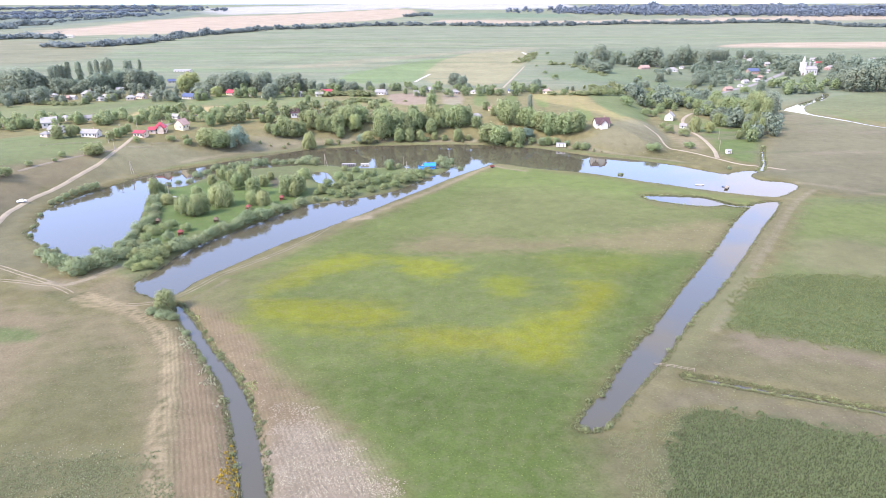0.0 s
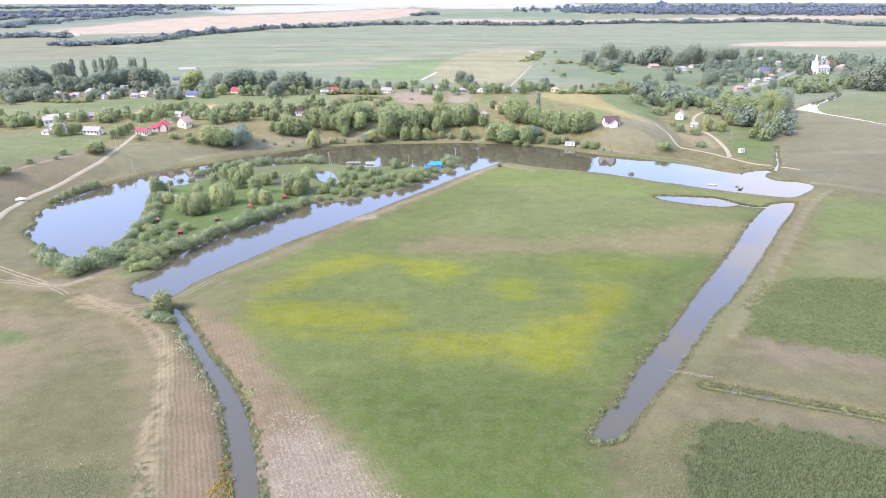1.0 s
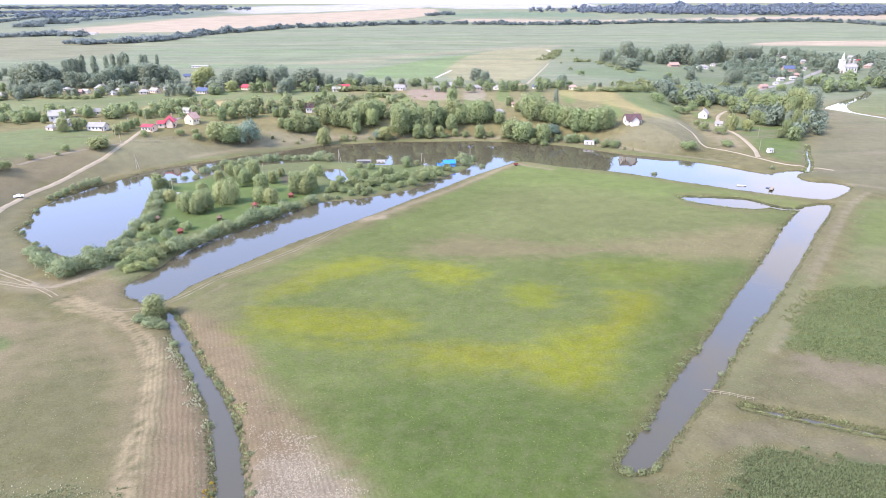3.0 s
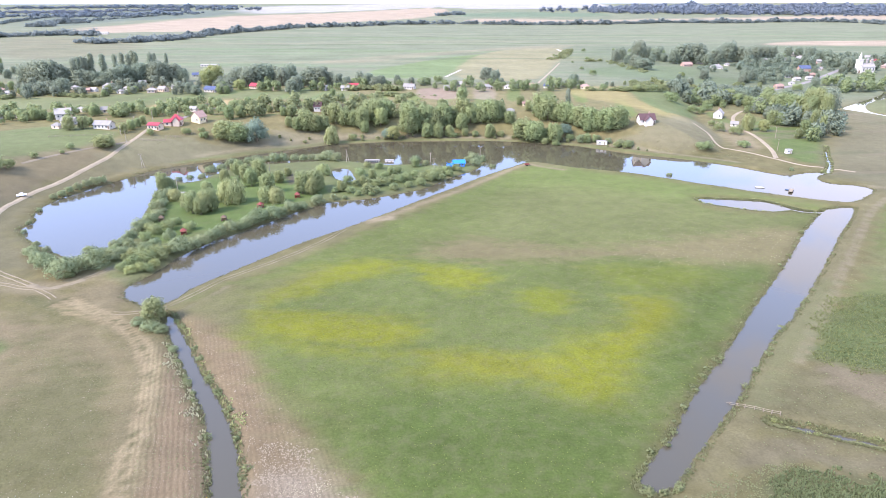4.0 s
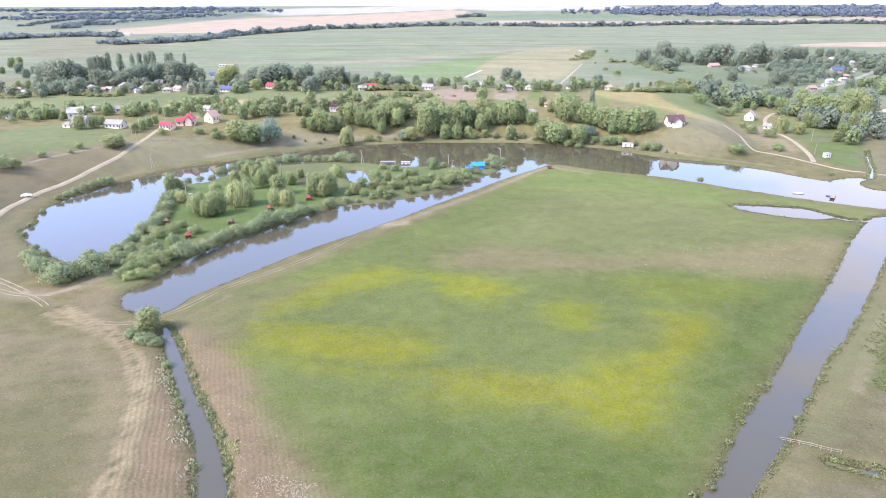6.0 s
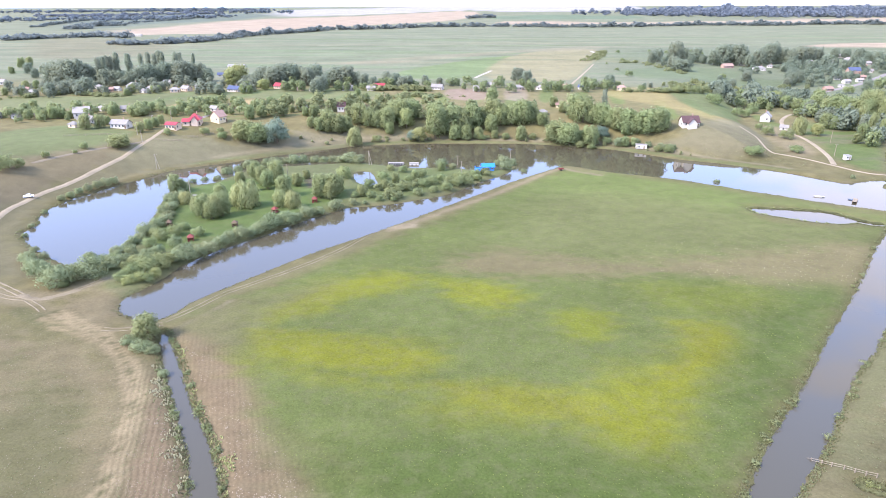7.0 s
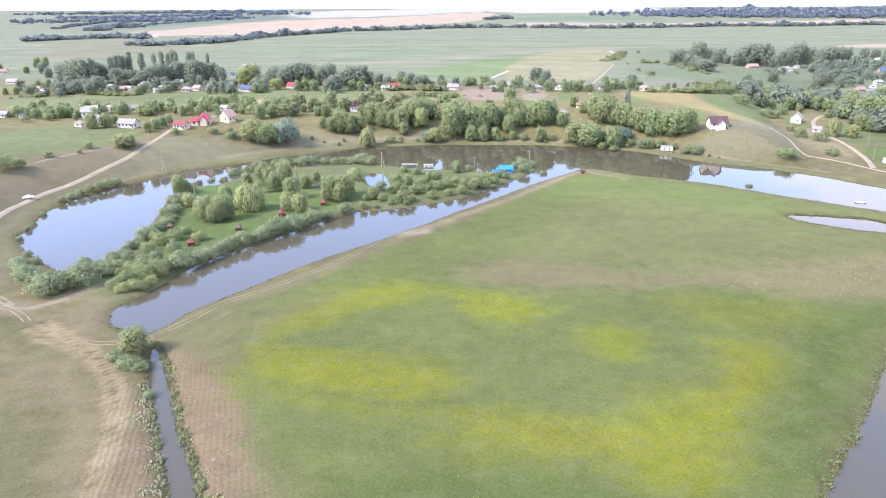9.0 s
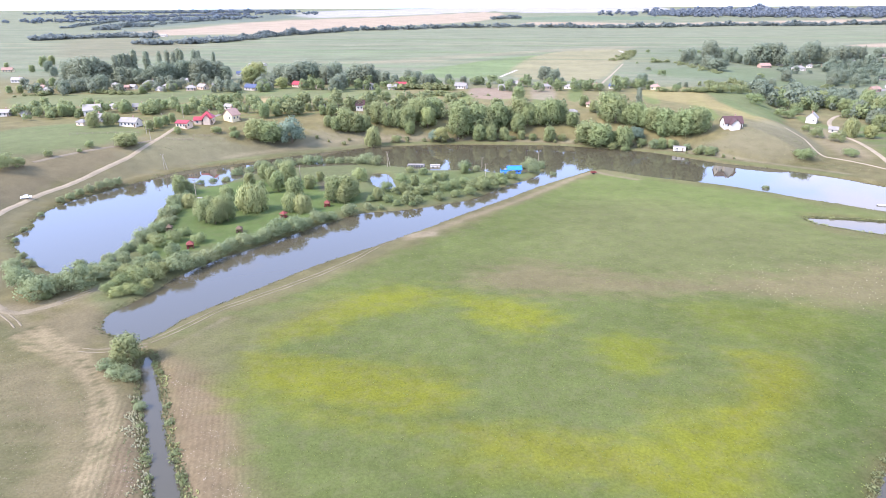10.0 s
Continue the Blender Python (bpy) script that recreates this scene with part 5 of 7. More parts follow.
grow("dark", [(4.6, 673.4, 14.1, 14.7), (12.8, 651.1, 12.5), (17.7, 621.9, 7.6), (32.1, 596.1, 7.3), (85.2, 626.2, 11.9),
    (78.9, 616.6, 9.6), (183.2, 943.2, 19.5), (196.2, 970.8, 25), (192.3, 908.9, 17.2), (192.4, 861.2, 19.2),
    (199.3, 845.7, 20.3, 25.1), (248.4, 975.5, 23.4), (231.4, 936.9, 16), (227.3, 1004.8, 27.6), (246.7, 1032.8, 23),
    (254.4, 961.9, 16.5), (262.5, 940.5, 20.9), (275.5, 946.5, 30.7), (289.5, 963.3, 31.2), (295.2, 948.8, 30.7),
    (304.5, 930.6, 20.6), (323.3, 954.1, 24.3)], "in a clump at the marsh edge", "wood trees")
grow("dark", [(346.7, 978.2, 31.6), (362.1, 978, 29.8), (368.9, 963.3, 24.5), (386, 980.3, 29.9), (404.3, 995.4, 30.3),
    (423.3, 1015.4, 25.7), (466.5, 1060.8, 16.1), (484, 1063, 17.9), (478.9, 1016, 23.9), (480.2, 992.1, 21.7),
    (487.5, 984.9, 21.5), (459.7, 871, 19), (445.3, 855.6, 14.4), (488.9, 912, 15.3), (259.8, 798, 13.6), (300, 777.5, 18.5),
    (291.6, 765.9, 14.4), (337, 817.2, 11.1), (356.2, 734.3, 12.4), (384.5, 734, 12.4), (384.5, 712.2, 13.2),
    (390.9, 703.7, 14.2)], "in the eastern village", "wood trees")
grow("dark", [(459.4, 775.7, 24.2), (459.1, 751.1, 30.3), (457.2, 725.3, 33.4), (470.3, 726.1, 33.4), (482.3, 724.9, 33.3),
    (500.4, 735.5, 31.1), (521.2, 745.9, 30.1), (378.1, 706.5, 5.9), (385.1, 701.9, 5.8), (398.7, 710.4, 5.9),
    (505.8, 848.4, 23.2), (536.7, 876.9, 23.9), (566.7, 876.5, 23.8),
    (597.2, 889.1, 24.2)], "beside the white church", "wood trees")
grow("broad", [(-299.8, 415.7, 7.8), (-294.1, 416.5, 10.1), (-290.1, 419.3, 8.6), (-306.1, 419, 5.9), (-250.6, 385.1, 9.3),
    (-244.7, 390, 9), (-246.8, 400.5, 8.2), (-264, 433.7, 8), (-268.3, 445, 8.2), (-247, 452.4, 8.3), (-243, 436.4, 6),
    (-221.8, 434.1, 7.2), (-225.4, 460.9, 7.6), (-217.2, 456.8, 7.5), (-219.6, 480.1, 7.9), (-218.7, 488.8, 6.7),
    (-216.9, 385.9, 7.1), (-215.7, 393, 9.1), (-215.6, 400.3, 7.4), (-216.2, 408.5, 7.5), (-318, 545.5, 7.5),
    (-311.8, 528.2, 5.8), (-300.5, 548.3, 7.5), (-300, 556.6, 6.1), (-214.5, 359.6, 9.4, 12.2),
    (-213, 363.3, 6.8)], "beside the village houses", "village trees")
grow("broad", [(-223.1, 552.5, 9), (-217.7, 552.6, 7.5), (-122.7, 541.1, 8.7), (-109, 511, 9.1), (-101.4, 517.2, 6.9),
    (-169.8, 435.6, 10.3), (-165, 443.7, 10.5), (-160.9, 402.4, 15.5, 14.2), (-153.2, 402.8, 17, 15.6), (-122.5, 433.6, 12.6),
    (-117.4, 435.7, 14.2), (-111.7, 435.7, 14.2), (-107, 440.4, 12.7), (-129, 436.1, 10.3), (-132.5, 454.1, 10.7),
    (-100, 450.8, 17), (-93.8, 449.3, 17), (-87.8, 448.6, 17.7), (-81.4, 448.2, 14.5), (-78.6, 443, 8.8), (-77.4, 459.5, 18.9),
    (-73.2, 460.3, 17.3)], "on the slope above the pond", "slope trees")
grow("broad", [(-65.8, 467.2, 12.5), (-37.5, 452.3, 22.6), (-31.3, 452.7, 22.6), (-35.1, 442.3, 11.1), (-28.3, 443.7, 11.9),
    (-25.3, 456.9, 17.1), (-24, 461.1, 14.7), (-18.3, 464, 14.8), (-11.7, 466.2, 17.3), (-6.4, 462, 17.2), (1.1, 462.6, 17.2),
    (8.9, 464.4, 18), (13.6, 467, 16.5), (-12.3, 454.2, 14.5), (21.3, 461.8, 13), (26.3, 444.2, 12.6), (29.9, 441.2, 16.4, 17.3),
    (37.1, 436.3, 16.2, 15.6), (44.6, 439.6, 12.4), (50, 433.5, 13.8)], "on the slope above the pond", "slope trees")
grow("broad", [(42.5, 471.4, 17.3), (47.9, 465.4, 17.1), (53.8, 462.8, 17), (59.1, 458.7, 16.8), (64.4, 455, 16.7),
    (69.5, 450.7, 17.3), (74.6, 447.4, 17.2), (79.6, 443.8, 17), (84.8, 442.1, 17), (90.3, 442.9, 16.2), (94.2, 444.8, 13.9),
    (72.4, 443.8, 7.8), (35.4, 485.9, 11.1), (-14.7, 524, 12.9), (30.6, 505.6, 8.8), (71, 431.3, 7.6), (76.2, 430.8, 7.6),
    (7.5, 445.2, 10.3), (-9.7, 447.3, 7.2), (-20.3, 445.3, 8.7)], "on the slope above the pond", "slope trees")
grow("broad", [(206.2, 679.4, 10.5), (217, 678.1, 10.5), (223, 661.1, 10.2), (223.3, 630.5, 14.1), (225.9, 616.4, 14.8),
    (229.4, 605.9, 14.5), (233.3, 590.5, 15.2), (234.7, 576.1, 15.8), (241.8, 576.6, 17.7), (256.6, 607.8, 21.8),
    (244.9, 562, 17.3), (245.2, 547.3, 19.6), (252, 548.2, 16.8), (252.5, 534.8, 19.2), (220.7, 508.8, 11.3),
    (224.8, 504.3, 12.1), (217.2, 456.5, 7.8), (229.8, 476.1, 10.6)], "on the slope by the stream", "stream trees")
grow("tall", [(-48.3, 444.5, 25.5, 14.6), (255.1, 529.6, 26.2, 10.4), (258.3, 522.2, 28.5, 11.1), (259.1, 510.3, 25.2, 10),
    (235.9, 478, 18, 5.9), (238.6, 470.2, 15.2, 5),
    (239.4, 500.5, 18.8, 7.4)], "standing on the slope by the water", "tall trees")
grow("yellow", [(-256, 606.5, 16.5), (-254.1, 616.2, 20.1), (-213.9, 574.1, 10.4), (-68.8, 452.3, 14.6, 10.9), (-58, 436.3, 10.2),
    (203.9, 481.1, 9.1), (-405.5, 616.9, 11.4)], "among greener trees", "yellowish trees")
grow("willow", [(-96.9, 421.9, 12.3, 10.3), (193.5, 484.1, 13.3, 9.6)], "on the slope above the pond", "willows")
grow("spruce", [(-142.2, 408.5, 15.7, 15.1), (57.7, 443.1, 8.6), (-62, 437.4, 7.9)], "on the slope above the pond", "spruces")
grow("green_bush", [(-200.9, 387.1, 4.3, 4.1), (-182.8, 399.1, 4.4, 4.2), (-172.4, 397.2, 5.1, 5.6)], "in front of the red-roofed house", "garden bushes")
grow("green_bush", [(-232.5, 325.5, 3.7), (-226.9, 347.8, 3.9), (-225.9, 338.7, 2.5), (-234.8, 300.3, 8.5), (-232.7, 307.4, 5.8),
    (-202.6, 390.4, 3.6), (-184.4, 398.5, 4.4), (-176.2, 404.7, 3.7), (-172.2, 400.1, 3.7), (-262.5, 412.4, 4.6),
    (-84.5, 430.9, 5.5), (93.7, 416.5, 5.5), (88.3, 418.7, 4.4), (108.3, 596.2, 6.2), (126.3, 589.3, 5.1), (137.5, 596.5, 7.2),
    (146.3, 600.9, 7.2), (155.2, 607.2, 7.3), (165.2, 617.1, 7.9), (236.3, 805.9, 6.9), (326.8, 707.3, 9), (379.8, 759.6, 7.7),
    (162.1, 586, 6), (161.7, 566.5, 9.7)], "at the edge of the plots", "plot bushes")
grow("green_bush", [(187.3, 613, 7.9), (209.9, 605.3, 10.4), (192.1, 572.5, 7.4), (174.1, 552, 7.1), (181.9, 554.6, 7.2),
    (171.9, 478.7, 7.4), (173.1, 500, 5.2), (179.3, 467.2, 7.3), (138.9, 406.9, 6.3, 10.2), (168.7, 423.8, 5.1, 8.4),
    (93.7, 632, 5.5), (-17.6, 443.1, 4.7), (-2.5, 447.3, 4.8), (14.7, 446.6, 4.8), (43.7, 430.8, 5.3), (50.7, 428.3, 4.5),
    (60.4, 436.2, 5.4)], "on the dry slope", "slope bushes")
grow("broad", [(-629, 751.3, 8.4), (-555.9, 704.4, 10.4), (-617.8, 797.2, 14.8), (-630.4, 827.8, 15.4), (-413.9, 521.6, 7.6),
    (-422.4, 519.7, 7.1), (-394.7, 516.8, 9.4), (-328.2, 416.3, 6), (-319.1, 417.4, 6.7),
    (-300.1, 412, 5.9)], "at the western end of the village", "village trees")
grow("dark", [(223.7, 772.2, 7.9), (213.2, 719.7, 12.3), (224.9, 733.4, 10.7), (262.1, 805.7, 15.1), (307.2, 799.1, 16.3),
    (314.2, 795.8, 13.5), (314.6, 766.1, 13), (116, 626.6, 5.9), (120.9, 622.6, 6.4), (127.5, 599.8, 5.2), (258.2, 618.8, 14.8),
    (258.2, 604.5, 16.5), (254.7, 573.9, 15.7), (255.3, 562.5, 17.3), (256.4, 551.2, 17.9), (267.8, 559.1, 21.9),
    (275.6, 562.6, 22), (284.7, 566.8, 22.1), (288.6, 564, 20.1)], "in the hollow east of the village", "hollow trees")
grow("dark", [(178, 626.2, 7.5), (201.5, 652.2, 10.1), (234.1, 661.1, 11.3), (234.9, 645.1, 13.3), (237.9, 630.7, 14),
    (236, 609.4, 14.6), (235.6, 590.5, 13.1), (233.6, 566.4, 13.6), (228.3, 533.6, 11.9), (231.3, 528.5, 10.9),
    (250.9, 638.6, 9.8), (235.2, 686.9, 8.2), (241.9, 509.6, 14.8), (239.1, 491.3, 14.3), (239, 478.1, 13.1),
    (224.5, 455.1, 9.3)], "on the slope by the stream", "hollow trees")
grow("broad", [(-416.5, 548.8, 9.2), (-419.2, 565, 10.5), (-389.8, 535.1, 8), (-323.5, 419.9, 6.3), (-324.6, 429.8, 7.2),
    (-285.4, 419.8, 6.2), (-254.7, 439.9, 7.3), (-254.4, 449.4, 8.3), (-245, 459.7, 7.6), (-230.8, 442.2, 7.3),
    (-204.1, 489.7, 6.2), (-194.4, 478.9, 7), (-172.4, 481.1, 7.8), (-160, 468.7, 8.5), (-150.4, 462.1, 7.5),
    (-138.2, 454.2, 8.2), (-133.5, 465.8, 8.4)], "among the village houses", "village trees")

def scatter_plants(points, count, kinds, low, high, label, seed, clear=3.0, leaf="brush"):
    """Trees and bushes strewn over a plot, with some room between them, joined into one growth."""
    ring = closed_curve(points, 2)
    rng = np.random.RandomState(seed)
    made, verts, faces, normals, total = [], [], [], [], 0
    for q in rng.uniform(ring.min(0), ring.max(0), (count * 12, 2)):
        if len(made) >= count:
            break
        if signed(q[:1], q[1:], ring, 20.0)[0] > 0 or water_distance(q[:1], q[1:])[0] < 1.5:
            continue
        if any((q[0] - m[0]) ** 2 + (q[1] - m[1]) ** 2 < clear * clear for m in made):
            continue
        made.append(q)
        shape, wide = kinds[rng.randint(len(kinds))]
        height = rng.uniform(low, high)
        v, f, nrm = clump_cloud(rng, wide * height, height * 0.9, height * 0.06, 24, 400, height * 0.115, shape)
        verts.append(v + (q[0], q[1], ground_at(q[0], q[1]) - 0.1))
        faces.append(f + total)
        normals.append(nrm)
        total += len(v)
    me = bpy.data.meshes.new("garden_growth")
    me.from_pydata(np.vstack(verts).tolist(), [], np.vstack(faces).tolist())
    me.normals_split_custom_set_from_vertices(np.vstack(normals).tolist())
    me.materials.append(LEAF[leaf])
    return tagged(new("garden_growth", me), label, "trees", kind="stuff")


TREES, SHRUBS = ("round", 0.85), ("dome", 1.15)
scatter_plants([(-341, 443.7), (-302.8, 455.5), (-259.5, 469.1), (-223.3, 488.2), (-182.6, 490.8), (-166.2, 447.1),
    (-197.7, 436.8), (-239, 432.2), (-271.3, 408.1), (-305.1, 396.8)], 84, (TREES, SHRUBS),
    3, 8.5, "leafy trees and shrubs in the village gardens", 81, 4.5)
scatter_plants([(-443.7, 570.5), (-355.1, 601.3), (-262.3, 614.9), (-237.6, 607.9), (-212.9, 545.5), (-269.9, 541.4),
    (-334.2, 524.8), (-390.6, 502)], 84, (TREES, SHRUBS), 4, 11, "leafy trees and shrubs between the far houses", 82, 5, "poplar")
scatter_plants([(-234, 598.8), (-91, 626), (58.2, 642.8), (99.8, 637.7), (91.6, 582.4), (-9.8, 575.9), (-130.7, 564.9),
    (-215.7, 552.6)], 80, (TREES, SHRUBS), 4, 10, "leafy trees and shrubs between the far houses", 83, 5)
scatter_plants([(-172.6, 475.7), (-130.8, 492.3), (-71.5, 497.5), (-7.5, 487.6), (45.6, 487.6), (52.4, 472.5), (-7, 468.6),
    (-66.2, 461.6), (-119.2, 448.6), (-161.3, 444.5)], 40, (TREES, SHRUBS),
    6, 12, "leafy trees and shrubs on the upper slope", 84, 7)
scatter_plants([(284, 899.6), (394.8, 963.6), (530.9, 1026), (539.9, 984), (459, 831.8), (386.3, 799.4), (329.4, 766.8),
    (306.1, 803), (281, 845)], 84, (TREES, SHRUBS), 4, 11, "leafy trees and shrubs in the eastern village", 85, 7, "poplar")
scatter_plants([(330, 930), (420, 985), (520, 1010), (600, 985), (640, 900), (560, 850), (500, 870), (440, 900)], 60, (TREES,),
    8, 17, "dark leafy trees round the church", 92, 8, "poplar")
scatter_plants([(205, 690), (250, 700), (290, 640), (292, 580), (262, 500), (240, 452), (222, 470), (228, 540), (205, 590), (170, 600)], 80, (TREES, SHRUBS),
    6, 15, "dense leafy trees in the hollow by the stream", 93, 5, "poplar")
scatter_plants([(211.5, 678.1), (244.5, 649), (277.1, 617.3), (283.5, 569.9), (218.3, 433.1), (225.7, 480.3), (226.2, 538.6),
    (209.4, 564.3), (175.1, 557)], 40, (TREES, SHRUBS), 6, 12, "leafy trees and shrubs on the slope by the stream", 86, 6)
scatter_plants([(399.4, 787.9), (498.1, 811.8), (420.3, 680.6), (372.7, 669.8), (355, 697.1)], 16, (TREES, SHRUBS),
    8, 14, "leafy trees and shrubs below the church", 87, 9)
scatter_plants([(-67.5, 317), (-49.3, 341.8), (-17, 355.2), (-7, 361.5), (-22.3, 333.9), (-38.9, 311.1),
    (-60.9, 297.8)], 26, (TREES, SHRUBS), 2.0, 5.0, "leafy trees and shrubs on the island", 88, 3)
scatter_plants([(-127.4, 421.8), (-38.7, 448.6), (44.2, 442.8), (103.8, 414.6), (103, 409.8), (43.8, 437), (-38.1, 440.5),
    (-125.8, 415.1)], 30, (TREES, SHRUBS), 1.2, 3.5, "leafy trees and shrubs on the dry slope above the pond", 89, 5)

scatter_plants([(120, 640), (190, 690), (260, 760), (300, 730), (262, 660), (200, 620), (140, 596)], 60, (TREES, SHRUBS),
    2.5, 7, "brush and shrubs at the edge of the marsh", 90, 4)
scatter_plants([(120, 700), (160, 900), (300, 940), (560, 960), (700, 900), (420, 1200), (150, 1150)], 26, (SHRUBS,),
    3, 7, "lone bushes in the far meadow", 91, 30)
grow("tall", [(252.5, 519, 22, 9.5), (262, 540, 27, 11), (268, 556, 24, 10), (247, 540, 20, 9)], "standing on the slope by the water", "tall trees")

# ---- far woods: belts and forests beyond counting ----
def far_wood(name, label, lines, height, spread, count, seed, mat=None, leaves=140):
    """Clumped crowns along lines of the far country, in one mesh."""
    rng = np.random.RandomState(seed)
    base_v, base_f, base_n = clump_cloud(np.random.RandomState(seed), 13.0, 10.0, 0.0, 9, leaves, 2.3 * math.sqrt(140 / leaves), "dome")
    all_v, all_f, all_n, offset = [], [], [], 0
    for points in lines:
        line = open_curve(points, 6.0)
        n = count
        at = line[rng.randint(0, len(line), n)] + rng.normal(scale=spread, size=(n, 2)) * (1.6, 1.0)
        z = land(at[:, 0], at[:, 1])
        tall_bits = ripple(at[:, 0], at[:, 1], 26, seed)
        at[:, 1] += 9 * ripple(at[:, 0], at[:, 1] * 0, 70, seed + 3)
        for k in range(n):
            s = height / 10 * rng.uniform(0.7, 1.1) * (0.8 + 0.45 * tall_bits[k])
            a = rng.uniform(0, 6.28)
            spin = np.array([[math.cos(a), -math.sin(a), 0], [math.sin(a), math.cos(a), 0], [0, 0, 1]])
            all_v.append((base_v * s * (1.3, 1.3, 1.0)) @ spin.T + (at[k, 0], at[k, 1], z[k] - 0.5))
            all_n.append(base_n @ spin.T)
            all_f.append(base_f + offset)
            offset += len(base_v)
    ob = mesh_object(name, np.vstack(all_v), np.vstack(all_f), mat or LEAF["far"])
    ob.data.normals_split_custom_set_from_vertices(np.vstack(all_n).tolist())
    return tagged(ob, label, "woods", kind="stuff")


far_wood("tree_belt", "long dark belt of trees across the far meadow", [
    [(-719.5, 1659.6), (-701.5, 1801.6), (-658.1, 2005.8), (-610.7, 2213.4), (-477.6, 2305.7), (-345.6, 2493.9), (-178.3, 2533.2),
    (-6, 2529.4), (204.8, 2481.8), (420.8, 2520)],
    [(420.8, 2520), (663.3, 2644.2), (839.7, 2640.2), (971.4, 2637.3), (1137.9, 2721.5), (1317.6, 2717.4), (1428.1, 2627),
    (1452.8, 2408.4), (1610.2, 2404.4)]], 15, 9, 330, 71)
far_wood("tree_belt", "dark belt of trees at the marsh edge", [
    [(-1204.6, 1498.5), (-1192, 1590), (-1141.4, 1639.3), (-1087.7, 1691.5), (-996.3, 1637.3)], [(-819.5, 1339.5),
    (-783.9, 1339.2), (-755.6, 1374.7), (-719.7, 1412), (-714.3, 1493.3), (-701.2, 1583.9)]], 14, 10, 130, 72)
far_wood("forest", "forest on the far rise, blue haze in its colour", [
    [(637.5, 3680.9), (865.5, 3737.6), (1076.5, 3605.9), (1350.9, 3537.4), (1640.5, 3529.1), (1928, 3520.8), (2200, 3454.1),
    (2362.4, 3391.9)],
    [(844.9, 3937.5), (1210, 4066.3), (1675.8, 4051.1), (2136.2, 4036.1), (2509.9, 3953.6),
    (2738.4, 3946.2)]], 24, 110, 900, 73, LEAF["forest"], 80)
far_wood("far_wood", "wood on the far western rise, tinted bluish for haze", [
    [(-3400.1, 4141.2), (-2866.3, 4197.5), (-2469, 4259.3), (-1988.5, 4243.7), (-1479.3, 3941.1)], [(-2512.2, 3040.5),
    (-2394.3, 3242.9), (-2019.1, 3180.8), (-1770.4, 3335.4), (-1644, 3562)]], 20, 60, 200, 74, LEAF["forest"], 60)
far_wood("far_wood", "belt of woods on the western rise, tinted bluish for haze", [
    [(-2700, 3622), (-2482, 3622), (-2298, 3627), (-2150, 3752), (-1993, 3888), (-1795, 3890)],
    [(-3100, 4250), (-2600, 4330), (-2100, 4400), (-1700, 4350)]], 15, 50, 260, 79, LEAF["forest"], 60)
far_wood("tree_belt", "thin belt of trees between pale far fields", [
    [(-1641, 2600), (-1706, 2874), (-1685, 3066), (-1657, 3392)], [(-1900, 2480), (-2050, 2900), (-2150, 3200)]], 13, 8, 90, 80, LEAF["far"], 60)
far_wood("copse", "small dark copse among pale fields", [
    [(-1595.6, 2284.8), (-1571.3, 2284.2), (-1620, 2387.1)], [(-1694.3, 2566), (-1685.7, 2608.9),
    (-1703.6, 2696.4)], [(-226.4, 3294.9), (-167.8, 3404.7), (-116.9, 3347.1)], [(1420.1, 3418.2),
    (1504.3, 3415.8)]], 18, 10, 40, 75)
far_wood("hedge", "low dark hedges between the far plots", [
    [(100.8, 595.2), (123.4, 598.9), (152.7, 619.6), (184.1, 650.4)], [(223.5, 718.5), (245.2, 713.8),
    (260.1, 692.1)], [(147.1, 958.7), (180.1, 926.3), (189.7, 803.6)], [(-395.6, 508.5), (-377.2, 523.1), (-348.2, 531.2),
    (-317.6, 538)],
    [(-97.4, 520.2), (-77.9, 539.8), (-45.8, 542.1)]], 4, 3, 46, 78, LEAF["brush"])
far_wood("stream_brush", "brush along the streams and garden ends", [
    [(149.7, 636), (211.5, 714.8), (247.4, 688), (253.8, 607.9)], [(103.1, 977), (129.2, 1057.3),
    (147.9, 1153.6)], [(-123.7, 581.2), (-101.5, 574.4), (-76.6, 582.9)]], 5, 3, 60, 76, LEAF["brush"])


# ---- village houses ----
def gable_walls(w, d, wall_h, roof_h):
    """Walls with gable ends, on a low plinth."""
    bm = bmesh.new()
    x, y = w / 2, d / 2
    low = [bm.verts.new(p) for p in ((-x, -y, -1.2), (x, -y, -1.2), (x, y, -1.2), (-x, y, -1.2))]
    high = [bm.verts.new(p) for p in ((-x, -y, wall_h), (x, -y, wall_h), (x, y, wall_h), (-x, y, wall_h))]
    left, right = bm.verts.new((-x, 0, wall_h + roof_h)), bm.verts.new((x, 0, wall_h + roof_h))
    bm.faces.new((low[0], low[1], high[1], high[0]))
    bm.faces.new((low[2], low[3], high[3], high[2]))
    bm.faces.new((low[1], low[2], high[2], right, high[1]))
    bm.faces.new((low[3], low[0], high[0], left, high[3]))
    return bm


